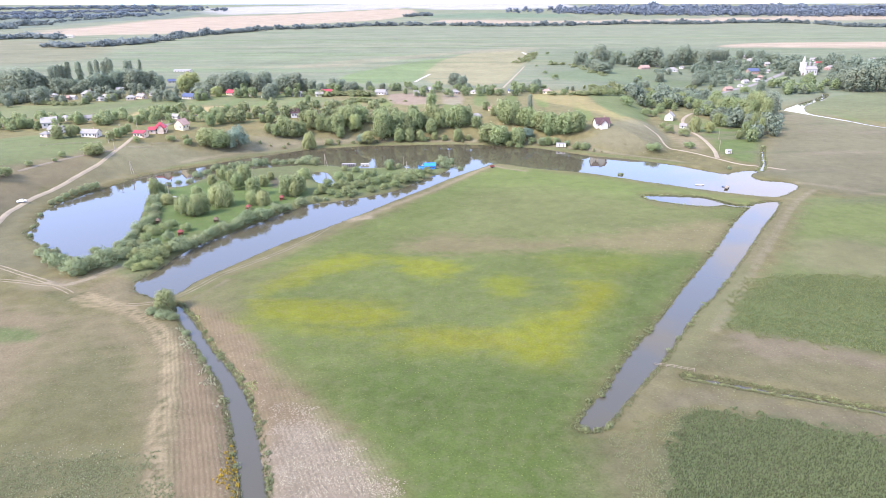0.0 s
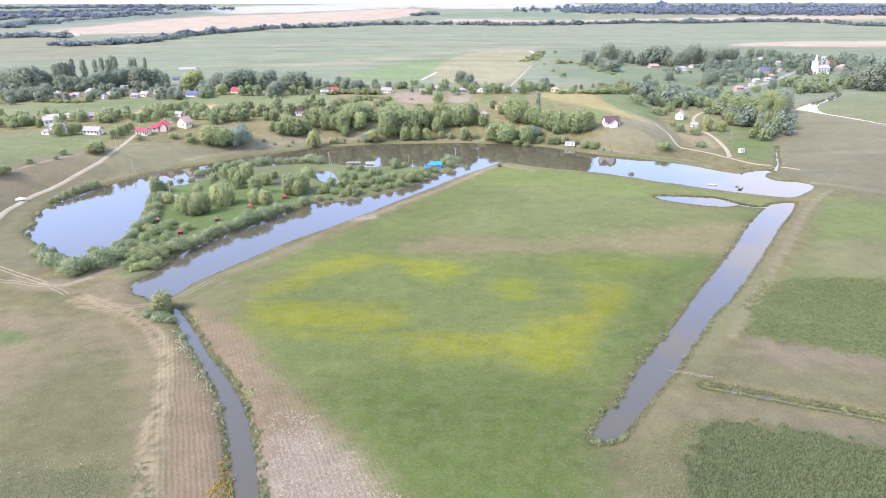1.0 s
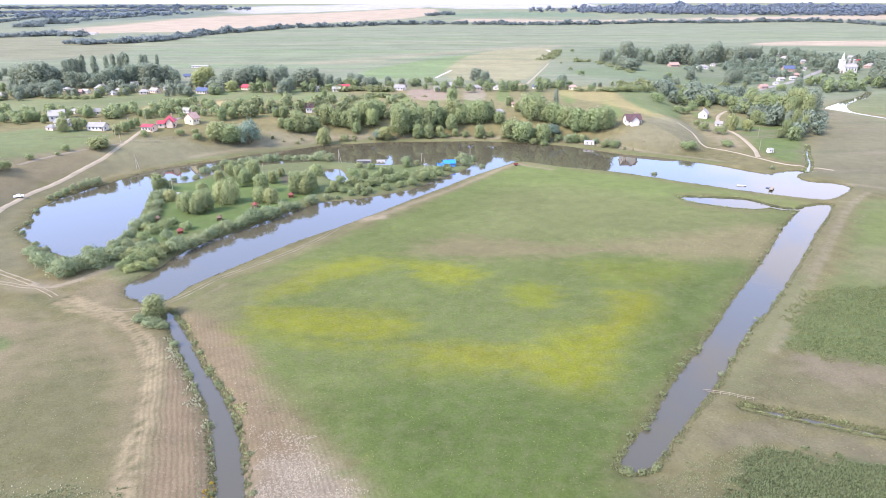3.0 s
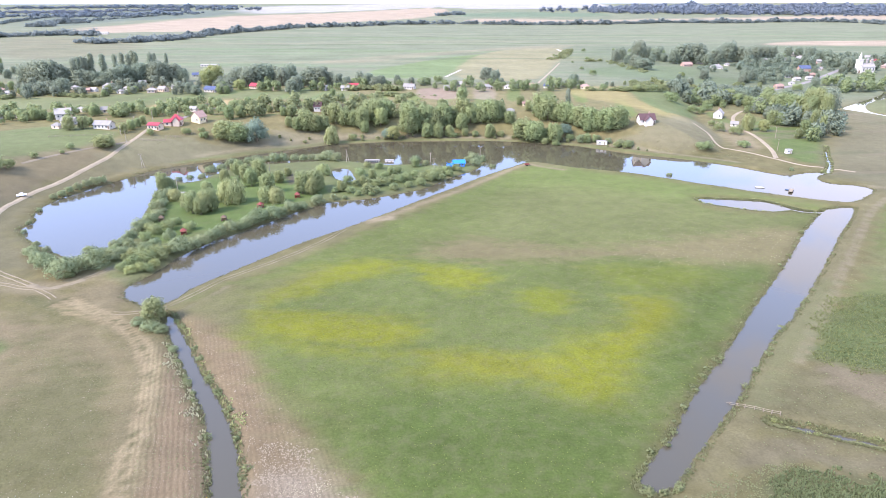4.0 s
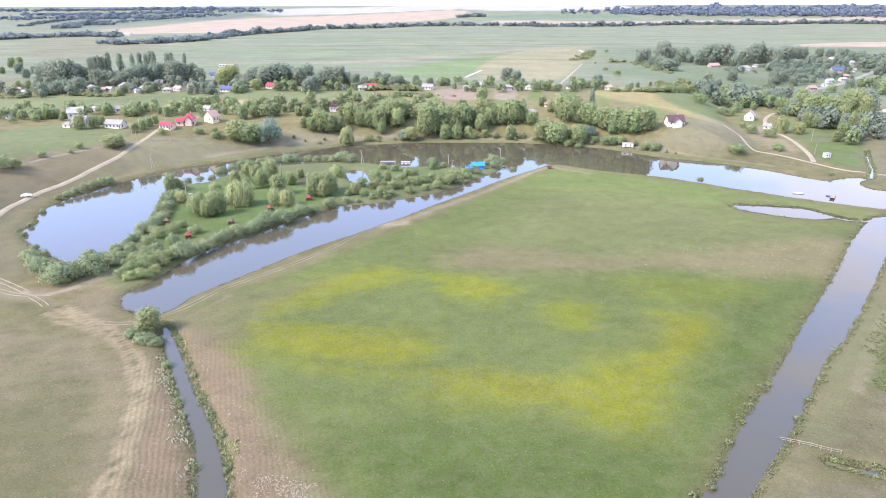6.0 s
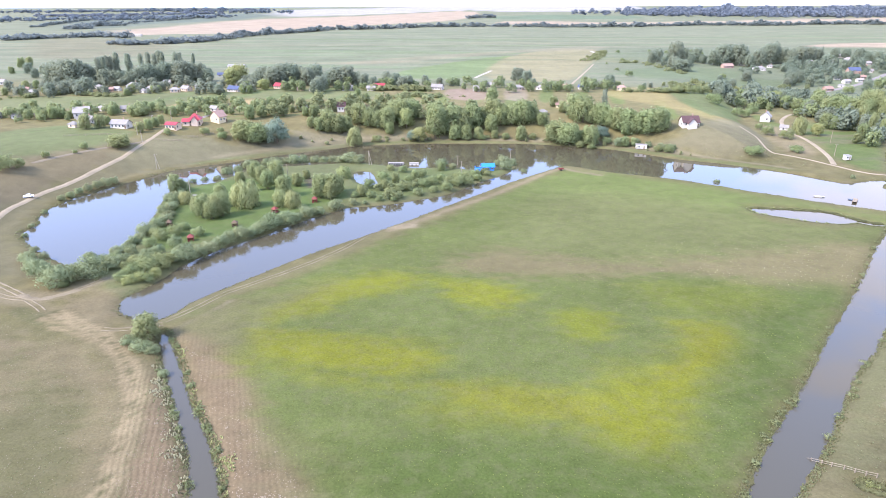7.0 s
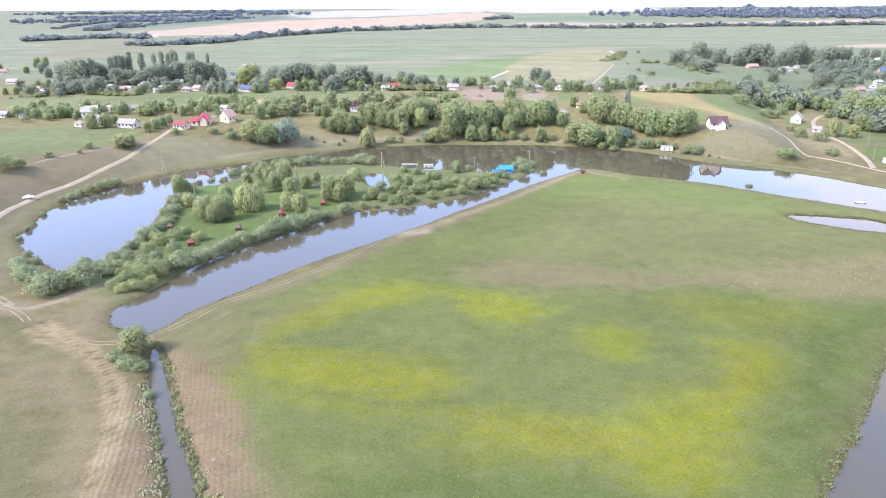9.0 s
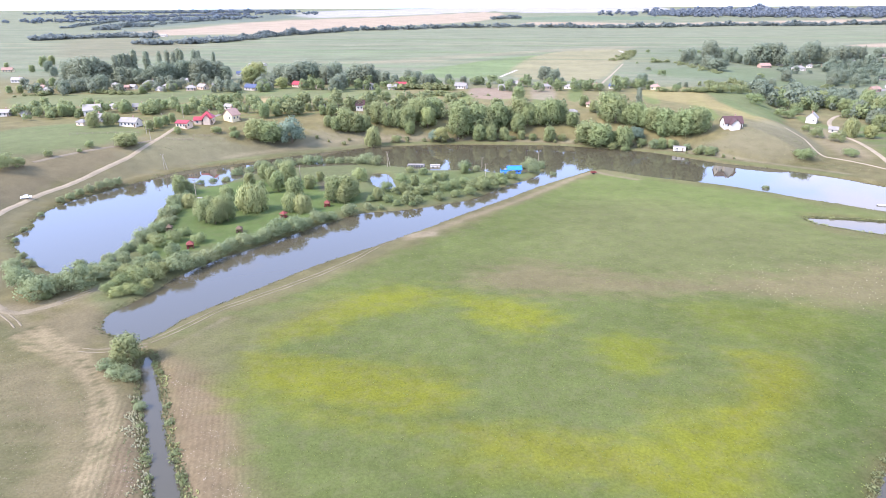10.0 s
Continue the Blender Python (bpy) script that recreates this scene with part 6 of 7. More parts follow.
def gable_roof(w, d, wall_h, roof_h, eave=0.45, thick=0.16):
    """Two sloping slabs that meet at the ridge, with eaves."""
    bm = bmesh.new()
    x, y = w / 2 + eave, d / 2 + eave
    drop = roof_h * eave / (d / 2)
    for s in (-1, 1):
        lower, upper = [], []
        for px, py, pz in ((-x, s * y, wall_h - drop), (x, s * y, wall_h - drop), (x, 0, wall_h + roof_h), (-x, 0, wall_h + roof_h)):
            lower.append(bm.verts.new((px, py, pz + 0.02)))
            upper.append(bm.verts.new((px, py, pz + 0.02 + thick)))
        bm.faces.new(upper)
        bm.faces.new(lower[::-1])
        for k in range(4):
            bm.faces.new((lower[k], lower[(k + 1) % 4], upper[(k + 1) % 4], upper[k]))
    bmesh.ops.recalc_face_normals(bm, faces=bm.faces[:])
    return bm


def hip_roof(w, d, wall_h, roof_h, eave=0.45):
    """A hipped roof as a closed shell."""
    bm = bmesh.new()
    x, y, r = w / 2 + eave, d / 2 + eave, max(0.3, (w - d) / 2 * 0.9)
    low = [bm.verts.new(p) for p in ((-x, -y, wall_h - 0.1), (x, -y, wall_h - 0.1), (x, y, wall_h - 0.1), (-x, y, wall_h - 0.1))]
    a, b = bm.verts.new((-r, 0, wall_h + roof_h)), bm.verts.new((r, 0, wall_h + roof_h))
    for f in ((low[0], low[1], b, a), (low[2], low[3], a, b), (low[1], low[2], b), (low[3], low[0], a), low[::-1]):
        bm.faces.new(f)
    return bm


def window(parent, x, y, z, w, h, axis):
    """A framed window set proud of the wall: axis 0 faces front or back, 1 faces the gable side."""
    bm = bmesh.new()
    size = (w + 0.24, 0.10, h + 0.24) if axis == 0 else (0.10, w + 0.24, h + 0.24)
    box(bm, x, y, z, *size)
    frame_ob = part("window", bm, TRIM, parent)
    bm = bmesh.new()
    size = (w, 0.14, h) if axis == 0 else (0.14, w, h)
    box(bm, x, y, z, *size)
    part("pane", bm, WINDOW, frame_ob)


def house(x, y, w, d, wall_h, roof_h, rz, wall, roof, label, windows=2, chimney=True, hipped=False, group="village houses", sink=0.0, name="house"):
    """A small house: walls, roof, framed windows, door and chimney."""
    w, d, wall_h, roof_h = w * 0.84, d * 0.84, wall_h * 0.84, roof_h * 0.84
    ob = empty_at(name, x, y, ground_at(x, y) - sink, rz)
    part("wall", gable_walls(w, d, wall_h, 0.0 if hipped else roof_h), wall, ob)
    roof_ob = part("roof", hip_roof(w, d, wall_h, roof_h) if hipped else gable_roof(w, d, wall_h, roof_h), roof, ob)
    for k in range(windows):
        window(ob, -w / 2 + w * (k + 0.7) / (windows + 0.6), -d / 2, wall_h * 0.56, 1.0, 1.2, 0)
    if windows > 1:
        for s in (-1, 1):
            window(ob, s * w / 2, -d * 0.2, wall_h * 0.56, 1.0, 1.2, 1)
        bm = bmesh.new()
        box(bm, w * 0.42, -d / 2 - 0.03, 0.95, 0.9, 0.12, 1.9)
        part("door", bm, DARK_WOOD, ob)
    if chimney:
        bm = bmesh.new()
        box(bm, w * 0.18, d * 0.1, wall_h + roof_h + 0.25, 0.6, 0.6, 1.6)
        box(bm, w * 0.18, d * 0.1, wall_h + roof_h + 1.08, 0.75, 0.75, 0.12)
        part("chimney", bm, BRICK, roof_ob)
    return tagged(ob, label, "house", group)


WALLS = {0: (WHITEWASH, "whitewashed"), 1: (CREAM, "cream plastered"), 2: (PINK, "pinkish plastered"), 3: (BRICK, "brick")}
ROOFS = {0: (ROOF_GREY, "grey slate-sheet roof"), 1: (ROOF_RED, "red metal roof"), 2: (ROOF_BLUE, "dark blue roof"), 3: (ROOF_PALE, "pale sheet roof"),
         4: (ROOF_RUST, "rusty brown roof"), 5: (ROOF_DARK, "dark tiled roof")}


def row_of_houses(rows, where, group):
    """Rows: x, y, width, wall kind, roof kind."""
    for x, y, w, wall_kind, roof_kind in rows:
        wall, wall_word = WALLS[int(wall_kind)]
        roof, roof_word = ROOFS[int(roof_kind)]
        w = max(5.0, w * 0.92)
        d = min(max(5.0, w * 0.62), 9.0)
        small = w < 7.5
        house(x, y + d * 0.5, w, d, 2.5 if small else 3.0, d * 0.36, luck.choice((-24, -14, -8, 6, 12, 20)), wall, roof,
              wall_word + " house, " + roof_word + ", " + where, 1 if small else (3 if w > 11 else 2), not small,
              luck.random() < 0.3, group)


row_of_houses([(-413.4, 541.4, 8.7, 2, 4), (-400.1, 531.9, 8.1, 0, 3), (-389.8, 535.1, 8.1, 0, 0), (-393.6, 557.5, 8.9, 1, 0),
    (-364.9, 569.8, 7.1, 0, 0), (-343.4, 553.1, 5.9, 3, 4), (-339.5, 556.6, 7.4, 0, 3), (-336.8, 575.8, 14.2, 0, 3),
    (-309.7, 546.8, 7.2, 0, 0), (-315.2, 566.6, 7, 0, 0), (-323.8, 611.1, 8.1, 0, 3), (-284.6, 551.6, 9.7, 2, 0),
    (-278.5, 559.5, 10.8, 2, 0), (-275.6, 579.9, 12.2, 0, 3), (-304.1, 685.8, 10.8, 0, 2)], "in the far row", "far village row")
row_of_houses([(-235.4, 559.2, 13.7, 0, 2), (-204.1, 583.9, 13.2, 2, 1), (-181.7, 573.8, 6.9, 2, 4), (-169.5, 570.3, 7.4, 0, 0),
    (-140.2, 575.3, 12.4, 0, 0), (-120.2, 575.6, 8.9, 0, 3), (-115.8, 588.4, 12.6, 0, 1), (-64.6, 587.9, 12.5, 0, 0),
    (-28.7, 582.7, 10.8, 0, 0), (-19.8, 605.4, 13.3, 1, 0), (4.7, 590.3, 10.9, 2, 0), (23.6, 594.9, 8, 0, 3),
    (44.8, 600.9, 8.6, 1, 4), (58.8, 601.7, 3.5, 0, 2), (68.6, 615.4, 4.1, 0, 3),
    (92.5, 598.4, 10.5, 1, 4)], "in the far row", "far village row")
row_of_houses([(-310.2, 423.4, 7.6, 0, 3), (-262.4, 400.9, 12.2, 0, 0), (-261.2, 387.5, 7.6, 2, 0), (-262.8, 446, 10.3, 1, 0),
    (-283.4, 448.5, 8, 0, 0), (-204, 455.2, 7.2, 0, 0), (-144.3, 467.6, 5.7, 0, 0), (-163.7, 480.4, 5, 0, 0),
    (-94.7, 484, 4.6, 1, 0), (34.2, 501.3, 4.2, 1, 4), (21.8, 478.4, 8.1, 0, 0),
    (189.7, 497, 6.6, 0, 0)], "in the near row", "near village row")
row_of_houses([(272.7, 910.4, 17.9, 3, 4), (300.1, 942.8, 11.6, 0, 0), (350.4, 935, 7.6, 3, 4), (370.2, 948.6, 11.6, 0, 4),
    (396.2, 971.1, 14.2, 0, 3), (416.8, 971.4, 9.5, 0, 3), (435.4, 988.3, 14.4, 0, 0), (470.2, 1023, 13.2, 0, 3),
    (386.4, 886.2, 8.6, 3, 4), (431, 881.4, 9.3, 0, 0), (316.8, 725.5, 11.9, 3, 4), (364.7, 814.6, 9.3, 0, 3),
    (363.8, 790.6, 10.3, 0, 3), (488, 992.4, 16, 0, 0), (499.1, 977.8, 9.5, 0, 0), (382, 801, 9, 0, 3), (395, 823, 8.5, 3, 4), (346, 762, 8, 0, 0),
    (420, 960, 10, 0, 0), (452, 941, 9, 3, 4), (470, 968, 11, 0, 3), (505, 932, 10, 0, 0), (528, 908, 12, 3, 4), (541, 927, 10, 0, 3),
    (330, 925, 9, 0, 0), (458, 1003, 9, 0, 3)], "in the eastern village", "eastern village")
row_of_houses([(551.7, 977.2, 11.9, 2, 1), (554.4, 954.3, 13.3, 3, 1), (572.8, 1034, 10.7, 0, 0), (592.3, 998.9, 10.4, 0, 3),
    (484.6, 1072.6, 13, 0, 3), (666.1, 1034.6, 10.7, 0, 0)], "near the white church", "eastern village")
row_of_houses([(-586.7, 701.1, 13.8, 1, 4), (-480.3, 592.7, 12.6, 0, 3), (-415.5, 535.8, 8.4, 2, 4), (-332.9, 411.5, 8.6, 0, 3),
    (-319.2, 412.8, 5, 0, 0)], "at the western end", "far village row")
HX, HY, HW = 111.7, 447.7, 12.3
house(HX, HY, HW, 8.5, 3.4, 3.9, 8, WHITEWASH, ROOF_DARK, "white two-storey house with a dark tiled roof on the slope", 3, True)
HX, HY, HW = 111.5, 446.5, 6.7
house(HX + 0.6, HY - 1.8, 8.5, 6.4, 3.5, 3.3, 98, WHITEWASH, ROOF_DARK, "white gabled front wing of the slope house", 1, False, name="house_wing")
HX, HY, HW = -233.8, 394.3, 13.0
house(HX, HY, HW, 7.0, 3.2, 2.4, -4, WHITEWASH, ROOF_GREY, "long low whitewashed house with a grey roof", 4, True)
HX, HY, HW = -278.8, 423.7, 11.3
house(HX, HY, HW, 9.0, 4.5, 3.6, 28, WHITEWASH, ROOF_PALE, "large white house with a pale sheet roof", 3, True)
HX, HY, HW = -203.7, 399.8, 8.8
house(HX, HY, HW, 7.0, 3.4, 1.4, -6, PINK, ROOF_RED, "pink house with a low red metal roof by the street", 3, False)
HX, HY, HW = -196.4, 413.8, 8.8
house(HX, HY, HW, 8.5, 4.0, 4.0, 15, PINK, ROOF_RED, "tall house with a bright red metal roof", 3, True, True)
house(HX + 1.0, HY - 2.2, 6.5, 4.6, 4.0, 2.6, 105, PINK, ROOF_RED, "red gabled front wing of the tall house", 1, False, name="house_wing")
house(HX - HW * 0.45, HY - 3.5, 5.0, 6.0, 3.0, 1.8, 15, PINK, ROOF_RED, "red-roofed annex of the tall house", 1, False)
HX, HY, HW = -185.4, 423.0, 7.8
house(HX, HY, HW, 9.0, 4.6, 4.0, 68, CREAM, ROOF_RUST, "cream gabled house with a reddish roof", 2, True)
HX, HY, HW = -118.6, 474.8, 6.6
house(HX, HY, HW, 7.0, 4.5, 3.2, 10, WHITEWASH, ROOF_DARK, "white house with a dark roof among the trees", 2, True)
HX, HY, HW = 190.4, 537.0, 8.9
house(HX, HY, HW, 8.0, 4.6, 3.8, 62, WHITEWASH, ROOF_PALE, "white gabled house with a pale roof on the slope", 2, True)
HX, HY, HW = 305.1, 893.7, 16.8
house(HX, HY, HW, 9.0, 3.4, 3.4, 6, WHITEWASH, ROOF_GREY, "white house with a grey hipped roof", 2, True, True, "eastern village")
HX, HY, HW = 406.1, 871.5, 16.2
house(HX, HY, HW, 10.0, 5.0, 4.0, 4, BRICK, ROOF_BLUE, "brick house with a dark blue roof", 3, False, False, "eastern village")


def church(x, y, s):
    """A white church: nave, porch, bell tower with a spire, and two small domes with crosses."""
    ob = empty_at("church", x, y, ground_at(x, y), 8)
    part("nave", gable_walls(15 * s, 9 * s, 7 * s, 3.5 * s), WHITEWASH, ob)
    part("roof", gable_roof(15 * s, 9 * s, 7 * s, 3.5 * s, 0.5), ROOF_PALE, ob, "pale metal roof")
    bm = bmesh.new()
    box(bm, -8.4 * s, 0, 6.5 * s, 5 * s, 5 * s, 15 * s)
    box(bm, -8.4 * s, 0, 14.2 * s, 5.6 * s, 5.6 * s, 0.5 * s)
    tower = part("tower", bm, WHITEWASH, ob)
    bm = bmesh.new()
    rod(bm, (-8.4 * s, 0, 14.4 * s), (-8.4 * s, 0, 16.5 * s), 1.7 * s, 1.5 * s, 8)
    rod(bm, (-8.4 * s, 0, 16.5 * s), (-8.4 * s, 0, 22 * s), 1.6 * s, 0.1, 8)
    part("spire", bm, WHITEWASH, tower, "pale pointed spire")
    for k, cx in enumerate((0.0, 5.5)):
        bm = bmesh.new()
        rod(bm, (cx * s, 0, 10 * s), (cx * s, 0, 13 * s), 1.3 * s, 1.2 * s, 10)
        bmesh.ops.create_uvsphere(bm, u_segments=10, v_segments=6, radius=1.5 * s, matrix=Matrix.Translation((cx * s, 0, 13.6 * s)))
        rod(bm, (cx * s, 0, 14.9 * s), (cx * s, 0, 17 * s), 0.15, 0.08, 5)
        box(bm, cx * s, 0, 16.3 * s, 0.9, 0.12, 0.12)
        part("dome", bm, ROOF_PALE, ob)
    for k in range(4):
        window(ob, (-5 + 3.6 * k) * s, -4.5 * s, 4 * s, 1.3, 3.2, 0)
    bm = bmesh.new()
    box(bm, -8.4 * s, -2.55 * s, 1.4 * s, 1.6, 0.15, 2.8 * s)
    part("door", bm, DARK_WOOD, ob)
    return tagged(ob, "white church with a bell tower and spire", "church")


HX, HY, HW = -355.4, 844.1, 25.0
house(HX, HY, HW, 12.0, 2.2, 1.2, 2, WHITEWASH, ROOF_PALE, "long pale farm shed behind the trees", 5, False, name="farm_shed")
for shed_x, shed_y, shed_w in ((-1078, 1716, 17), (-1048, 1718, 26), (-1016, 1726, 30), (-735, 1722, 24)):
    house(shed_x, shed_y, shed_w, 12.0, 5.0, 2.6, 4, WHITEWASH, ROOF_PALE, "long white farm shed before the tree belt", 4, False, group="farm sheds", name="farm_shed")
HX, HY, HW = 476.0, 862.0, 26.0
church(HX, HY, HW / 23.0)

# ---- poles ----
def utility_pole(x, y, height, a_frame=False, turn=0.0, where=""):
    """A concrete post with a short crossarm; the A-frame kind has a raking strut."""
    mat = WOOD if x > 60 and y > 380 else CONCRETE
    ob = empty_at("utility_pole", x, y, ground_at(x, y), turn)
    bm = bmesh.new()
    rod(bm, (0, 0, -0.5), (0, 0, height), 0.18, 0.11, 8)
    part("post", bm, mat, ob)
    if a_frame:
        bm = bmesh.new()
        rod(bm, (1.5, 0, -0.4), (0.05, 0, height * 0.93), 0.16, 0.10, 8)
        part("strut", bm, CONCRETE, ob)
    bm = bmesh.new()
    box(bm, 0, 0, height - 0.5, 1.7, 0.10, 0.12)
    arm = part("crossarm", bm, DARK_WOOD, ob)
    for s in (-0.75, 0, 0.75):
        bm = bmesh.new()
        rod(bm, (s, 0, height - 0.44), (s, 0, height - 0.20), 0.06, 0.04, 6)
        part("insulator", bm, TRIM, arm)
    return tagged(ob, ("A-framed" if a_frame else "single") + " weathered utility pole " + where, "utility pole", "utility poles")


for row in [(-187.8, 348.5, 6.5), (-75.8, 368.8, 7.4)]:
    utility_pole(row[0], row[1], max(8.0, row[2]), True, 10, "with a raking strut")
for row in [(-27.6, 377, 6.8), (1.3, 394.7, 6.4), (-23.7, 353.6, 3.8), (-207.4, 370.8, 6.9), (-216.9, 400, 6.6),
    (-216.6, 421.8, 7), (-215.9, 380.9, 5.6), (200.8, 454.3, 7.8), (186.6, 416.4, 7.2), (-375.1, 530.6, 7.9)]:
    utility_pole(row[0], row[1], min(max(7.0, row[2]), 9), False, 20, "standing in the grass")
for row in [(-146.8, 304.9, 7.5), (-110.3, 335.5, 5.4)]:
    utility_pole(row[0], row[1], min(max(7.5, row[2]), 9.5), False, 20, "on the island")


# ---- things round the pond ----
def hut(x, y, s, rz, wall, roof, label):
    """An open garden pavilion: four posts, a low wall, a pyramid roof."""
    ob = empty_at("garden_pavilion", x, y, ground_at(x, y), rz)
    h = 1.9 * s
    for px, py in ((-1, -1), (1, -1), (1, 1), (-1, 1)):
        bm = bmesh.new()
        box(bm, px * 1.15 * s, py * 1.15 * s, h / 2 - 0.1, 0.14, 0.14, h + 0.2)
        part("post", bm, wall, ob)
    bm = bmesh.new()
    for px, py, lx, ly in ((0, 1.15, 2.2, 0.06), (-1.15, 0, 0.06, 2.2), (1.15, 0, 0.06, 2.2), (-0.75, -1.15, 0.7, 0.06)):
        box(bm, px * s, py * s, 0.45 * s, lx * s, ly, 0.9 * s)
    part("wall", bm, wall, ob)
    bm = bmesh.new()
    rod(bm, (0, 0, h), (0, 0, h + 1.3 * s), 2.1 * s, 0.08, 4)
    bmesh.ops.rotate(bm, verts=bm.verts[:], cent=(0, 0, 0), matrix=Matrix.Rotation(radians(45), 3, "Z"))
    part("roof", bm, roof, ob)
    return tagged(ob, label, "pavilion", "garden pavilions")


for n, row in enumerate([(-84.4, 296.8, 3.7), (-96.9, 280.9, 3.5), (-115.6, 243.8, 3.1)]):
    hut(row[0], row[1], 0.85, (10, -15, 25)[n], RED_PAINT, RED_PAINT, "small red wooden pavilion on the island lawn")
for row in [(-106.1, 261.4, 3.3), (-132.9, 260.1, 3.3)]:
    hut(row[0], row[1], 0.8, 12, DARK_WOOD, DARK_WOOD, "small brown wooden pavilion on the island lawn")


def blue_pavilion(x, y, rz):
    ob = empty_at("lake_house", x, y, ground_at(x, y), rz)
    ob.matrix_basis = ob.matrix_basis @ Matrix.Diagonal((0.84, 0.84, 0.84, 1))
    part("wall", gable_walls(7.5, 5.0, 2.6, 1.6), SKY_BLUE, ob)
    part("roof", gable_roof(7.5, 5.0, 2.6, 1.6, 0.6), SKY_BLUE, ob, "bright blue sheet roof")
    bm = bmesh.new()
    box(bm, -6.0, -1.2, 0.7, 4.4, 4.4, 1.4)
    deck = part("terrace", bm, SKY_BLUE, ob)
    for px in (-8.0, -6.0, -4.0):
        bm = bmesh.new()
        box(bm, px, -3.3, 1.6, 0.12, 0.12, 2.0)
        part("railing_post", bm, SKY_BLUE, deck)
    bm = bmesh.new()
    box(bm, -6.0, -3.3, 2.5, 4.4, 0.1, 0.5)
    box(bm, -8.1, -1.2, 2.5, 0.1, 4.3, 0.5)
    part("railing", bm, SKY_BLUE, deck)
    for px in (-2.2, 0.2, 2.4):
        window(ob, px, -2.5, 1.4, 1.0, 1.0, 0)
    return tagged(ob, "bright blue lake house with a railed terrace", "lake house")


HX, HY, HW = -10.5, 363.7, 6.3
blue_pavilion(HX, HY, 12)


def old_bus(x, y, rz):
    """An old bus body left as a shed."""
    ob = empty_at("old_bus", x, y, ground_at(x, y), rz)
    bm = bmesh.new()
    body = box(bm, 0, 0, 1.6, 9.0, 2.4, 2.3)
    bmesh.ops.bevel(bm, geom=bm.edges[:], offset=0.28, segments=2, affect="EDGES")
    part("body", bm, ROOF_GREY, ob, "faded grey-white body")
    bm = bmesh.new()
    box(bm, 0, 0, 0.75, 9.04, 2.44, 0.35)
    part("stripe", bm, ROOF_RUST, ob, "rusty lower band")
    for k in range(6):
        bm = bmesh.new()
        box(bm, -3.4 + 1.3 * k, -1.2, 2.0, 1.0, 0.1, 0.8)
        part("window", bm, WINDOW, ob)
    for px in (-2.8, 2.8):
        for py in (-1.0, 1.0):
            bm = bmesh.new()
            rod(bm, (px, py - 0.15, 0.42), (px, py + 0.15, 0.42), 0.45, 0.45, 14)
            part("wheel", bm, RUBBER, ob)
    return tagged(ob, "faded white old bus standing on the island", "bus")


HX, HY, HW = -62.0, 375.6, 7.2
old_bus(HX, HY, 4)


def cabin(x, y, w, d, h, rz, wall, roof, label):
    """A flat-roofed cabin on blocks with a door and a window."""
    ob = empty_at("cabin", x, y, ground_at(x, y), rz)
    bm = bmesh.new()
    box(bm, 0, 0, h / 2 + 0.35, w, d, h)
    part("wall", bm, wall, ob)
    bm = bmesh.new()
    box(bm, 0, 0, h + 0.42, w + 0.3, d + 0.3, 0.14)
    part("roof", bm, roof, ob)
    for px in (-w * 0.38, w * 0.38):
        bm = bmesh.new()
        box(bm, px, 0, 0.1, 0.4, d * 0.9, 0.7)
        part("block", bm, CONCRETE, ob)
    window(ob, -w * 0.2, -d / 2, h * 0.6 + 0.3, 0.9, 0.8, 0)
    bm = bmesh.new()
    box(bm, w * 0.25, -d / 2, h * 0.42 + 0.35, 0.8, 0.12, h * 0.8)
    part("door", bm, WOOD, ob)
    return tagged(ob, label, "cabin")


HX, HY, HW = -51.9, 375.7, 4.3
cabin(HX, HY, 5.0, 2.6, 2.2, 5, TRIM, ROOF_PALE, "small white cabin among the island bushes")
HX, HY, HW = 79.8, 426.0, 6.1
cabin(HX, HY, 6.5, 2.6, 2.4, -6, TRIM, ROOF_PALE, "white trailer cabin on the pond shore")
HX, HY, HW = 189.2, 407.3, 3.0
cabin(HX, HY, 3.2, 2.6, 2.4, 10, TRIM, ROOF_PALE, "small white booth in the grass")
HX, HY, HW = -139.8, 294.4, 2.3
cabin(HX, HY, 2.6, 2.2, 1.8, 10, TRIM, ROOF_PALE, "small white shed on the island lawn")


def boat(x, y, rz, mat, label, length=4.0):
    """A flat rowing boat: hull with pointed bow, inside hollow, two benches."""
    ob = empty_at("rowing_boat", x, y, WATER_LEVEL, rz)
    bm = bmesh.new()
    outline = [(-0.5, -0.16), (0.2, -0.18), (0.5, 0.0), (0.2, 0.18), (-0.5, 0.16)]
    rings = []
    for scale_, z in ((0.8, -0.12), (1.0, 0.38), (0.92, 0.38), (0.75, 0.05)):
        rings.append([bm.verts.new((px * length * scale_, py * length * scale_, z)) for px, py in outline])
    for a, b in zip(rings, rings[1:]):
        for k in range(5):
            bm.faces.new((a[k], a[(k + 1) % 5], b[(k + 1) % 5], b[k]))
    bm.faces.new(rings[0][::-1])
    bm.faces.new(rings[-1])
    part("hull", bm, mat, ob)
    for px in (-0.2, 0.12):
        bm = bmesh.new()
        box(bm, px * length, 0, 0.28, 0.25, 0.30 * length, 0.05)
        part("bench", bm, WOOD, ob)
    return tagged(ob, label, "boat", "boats")


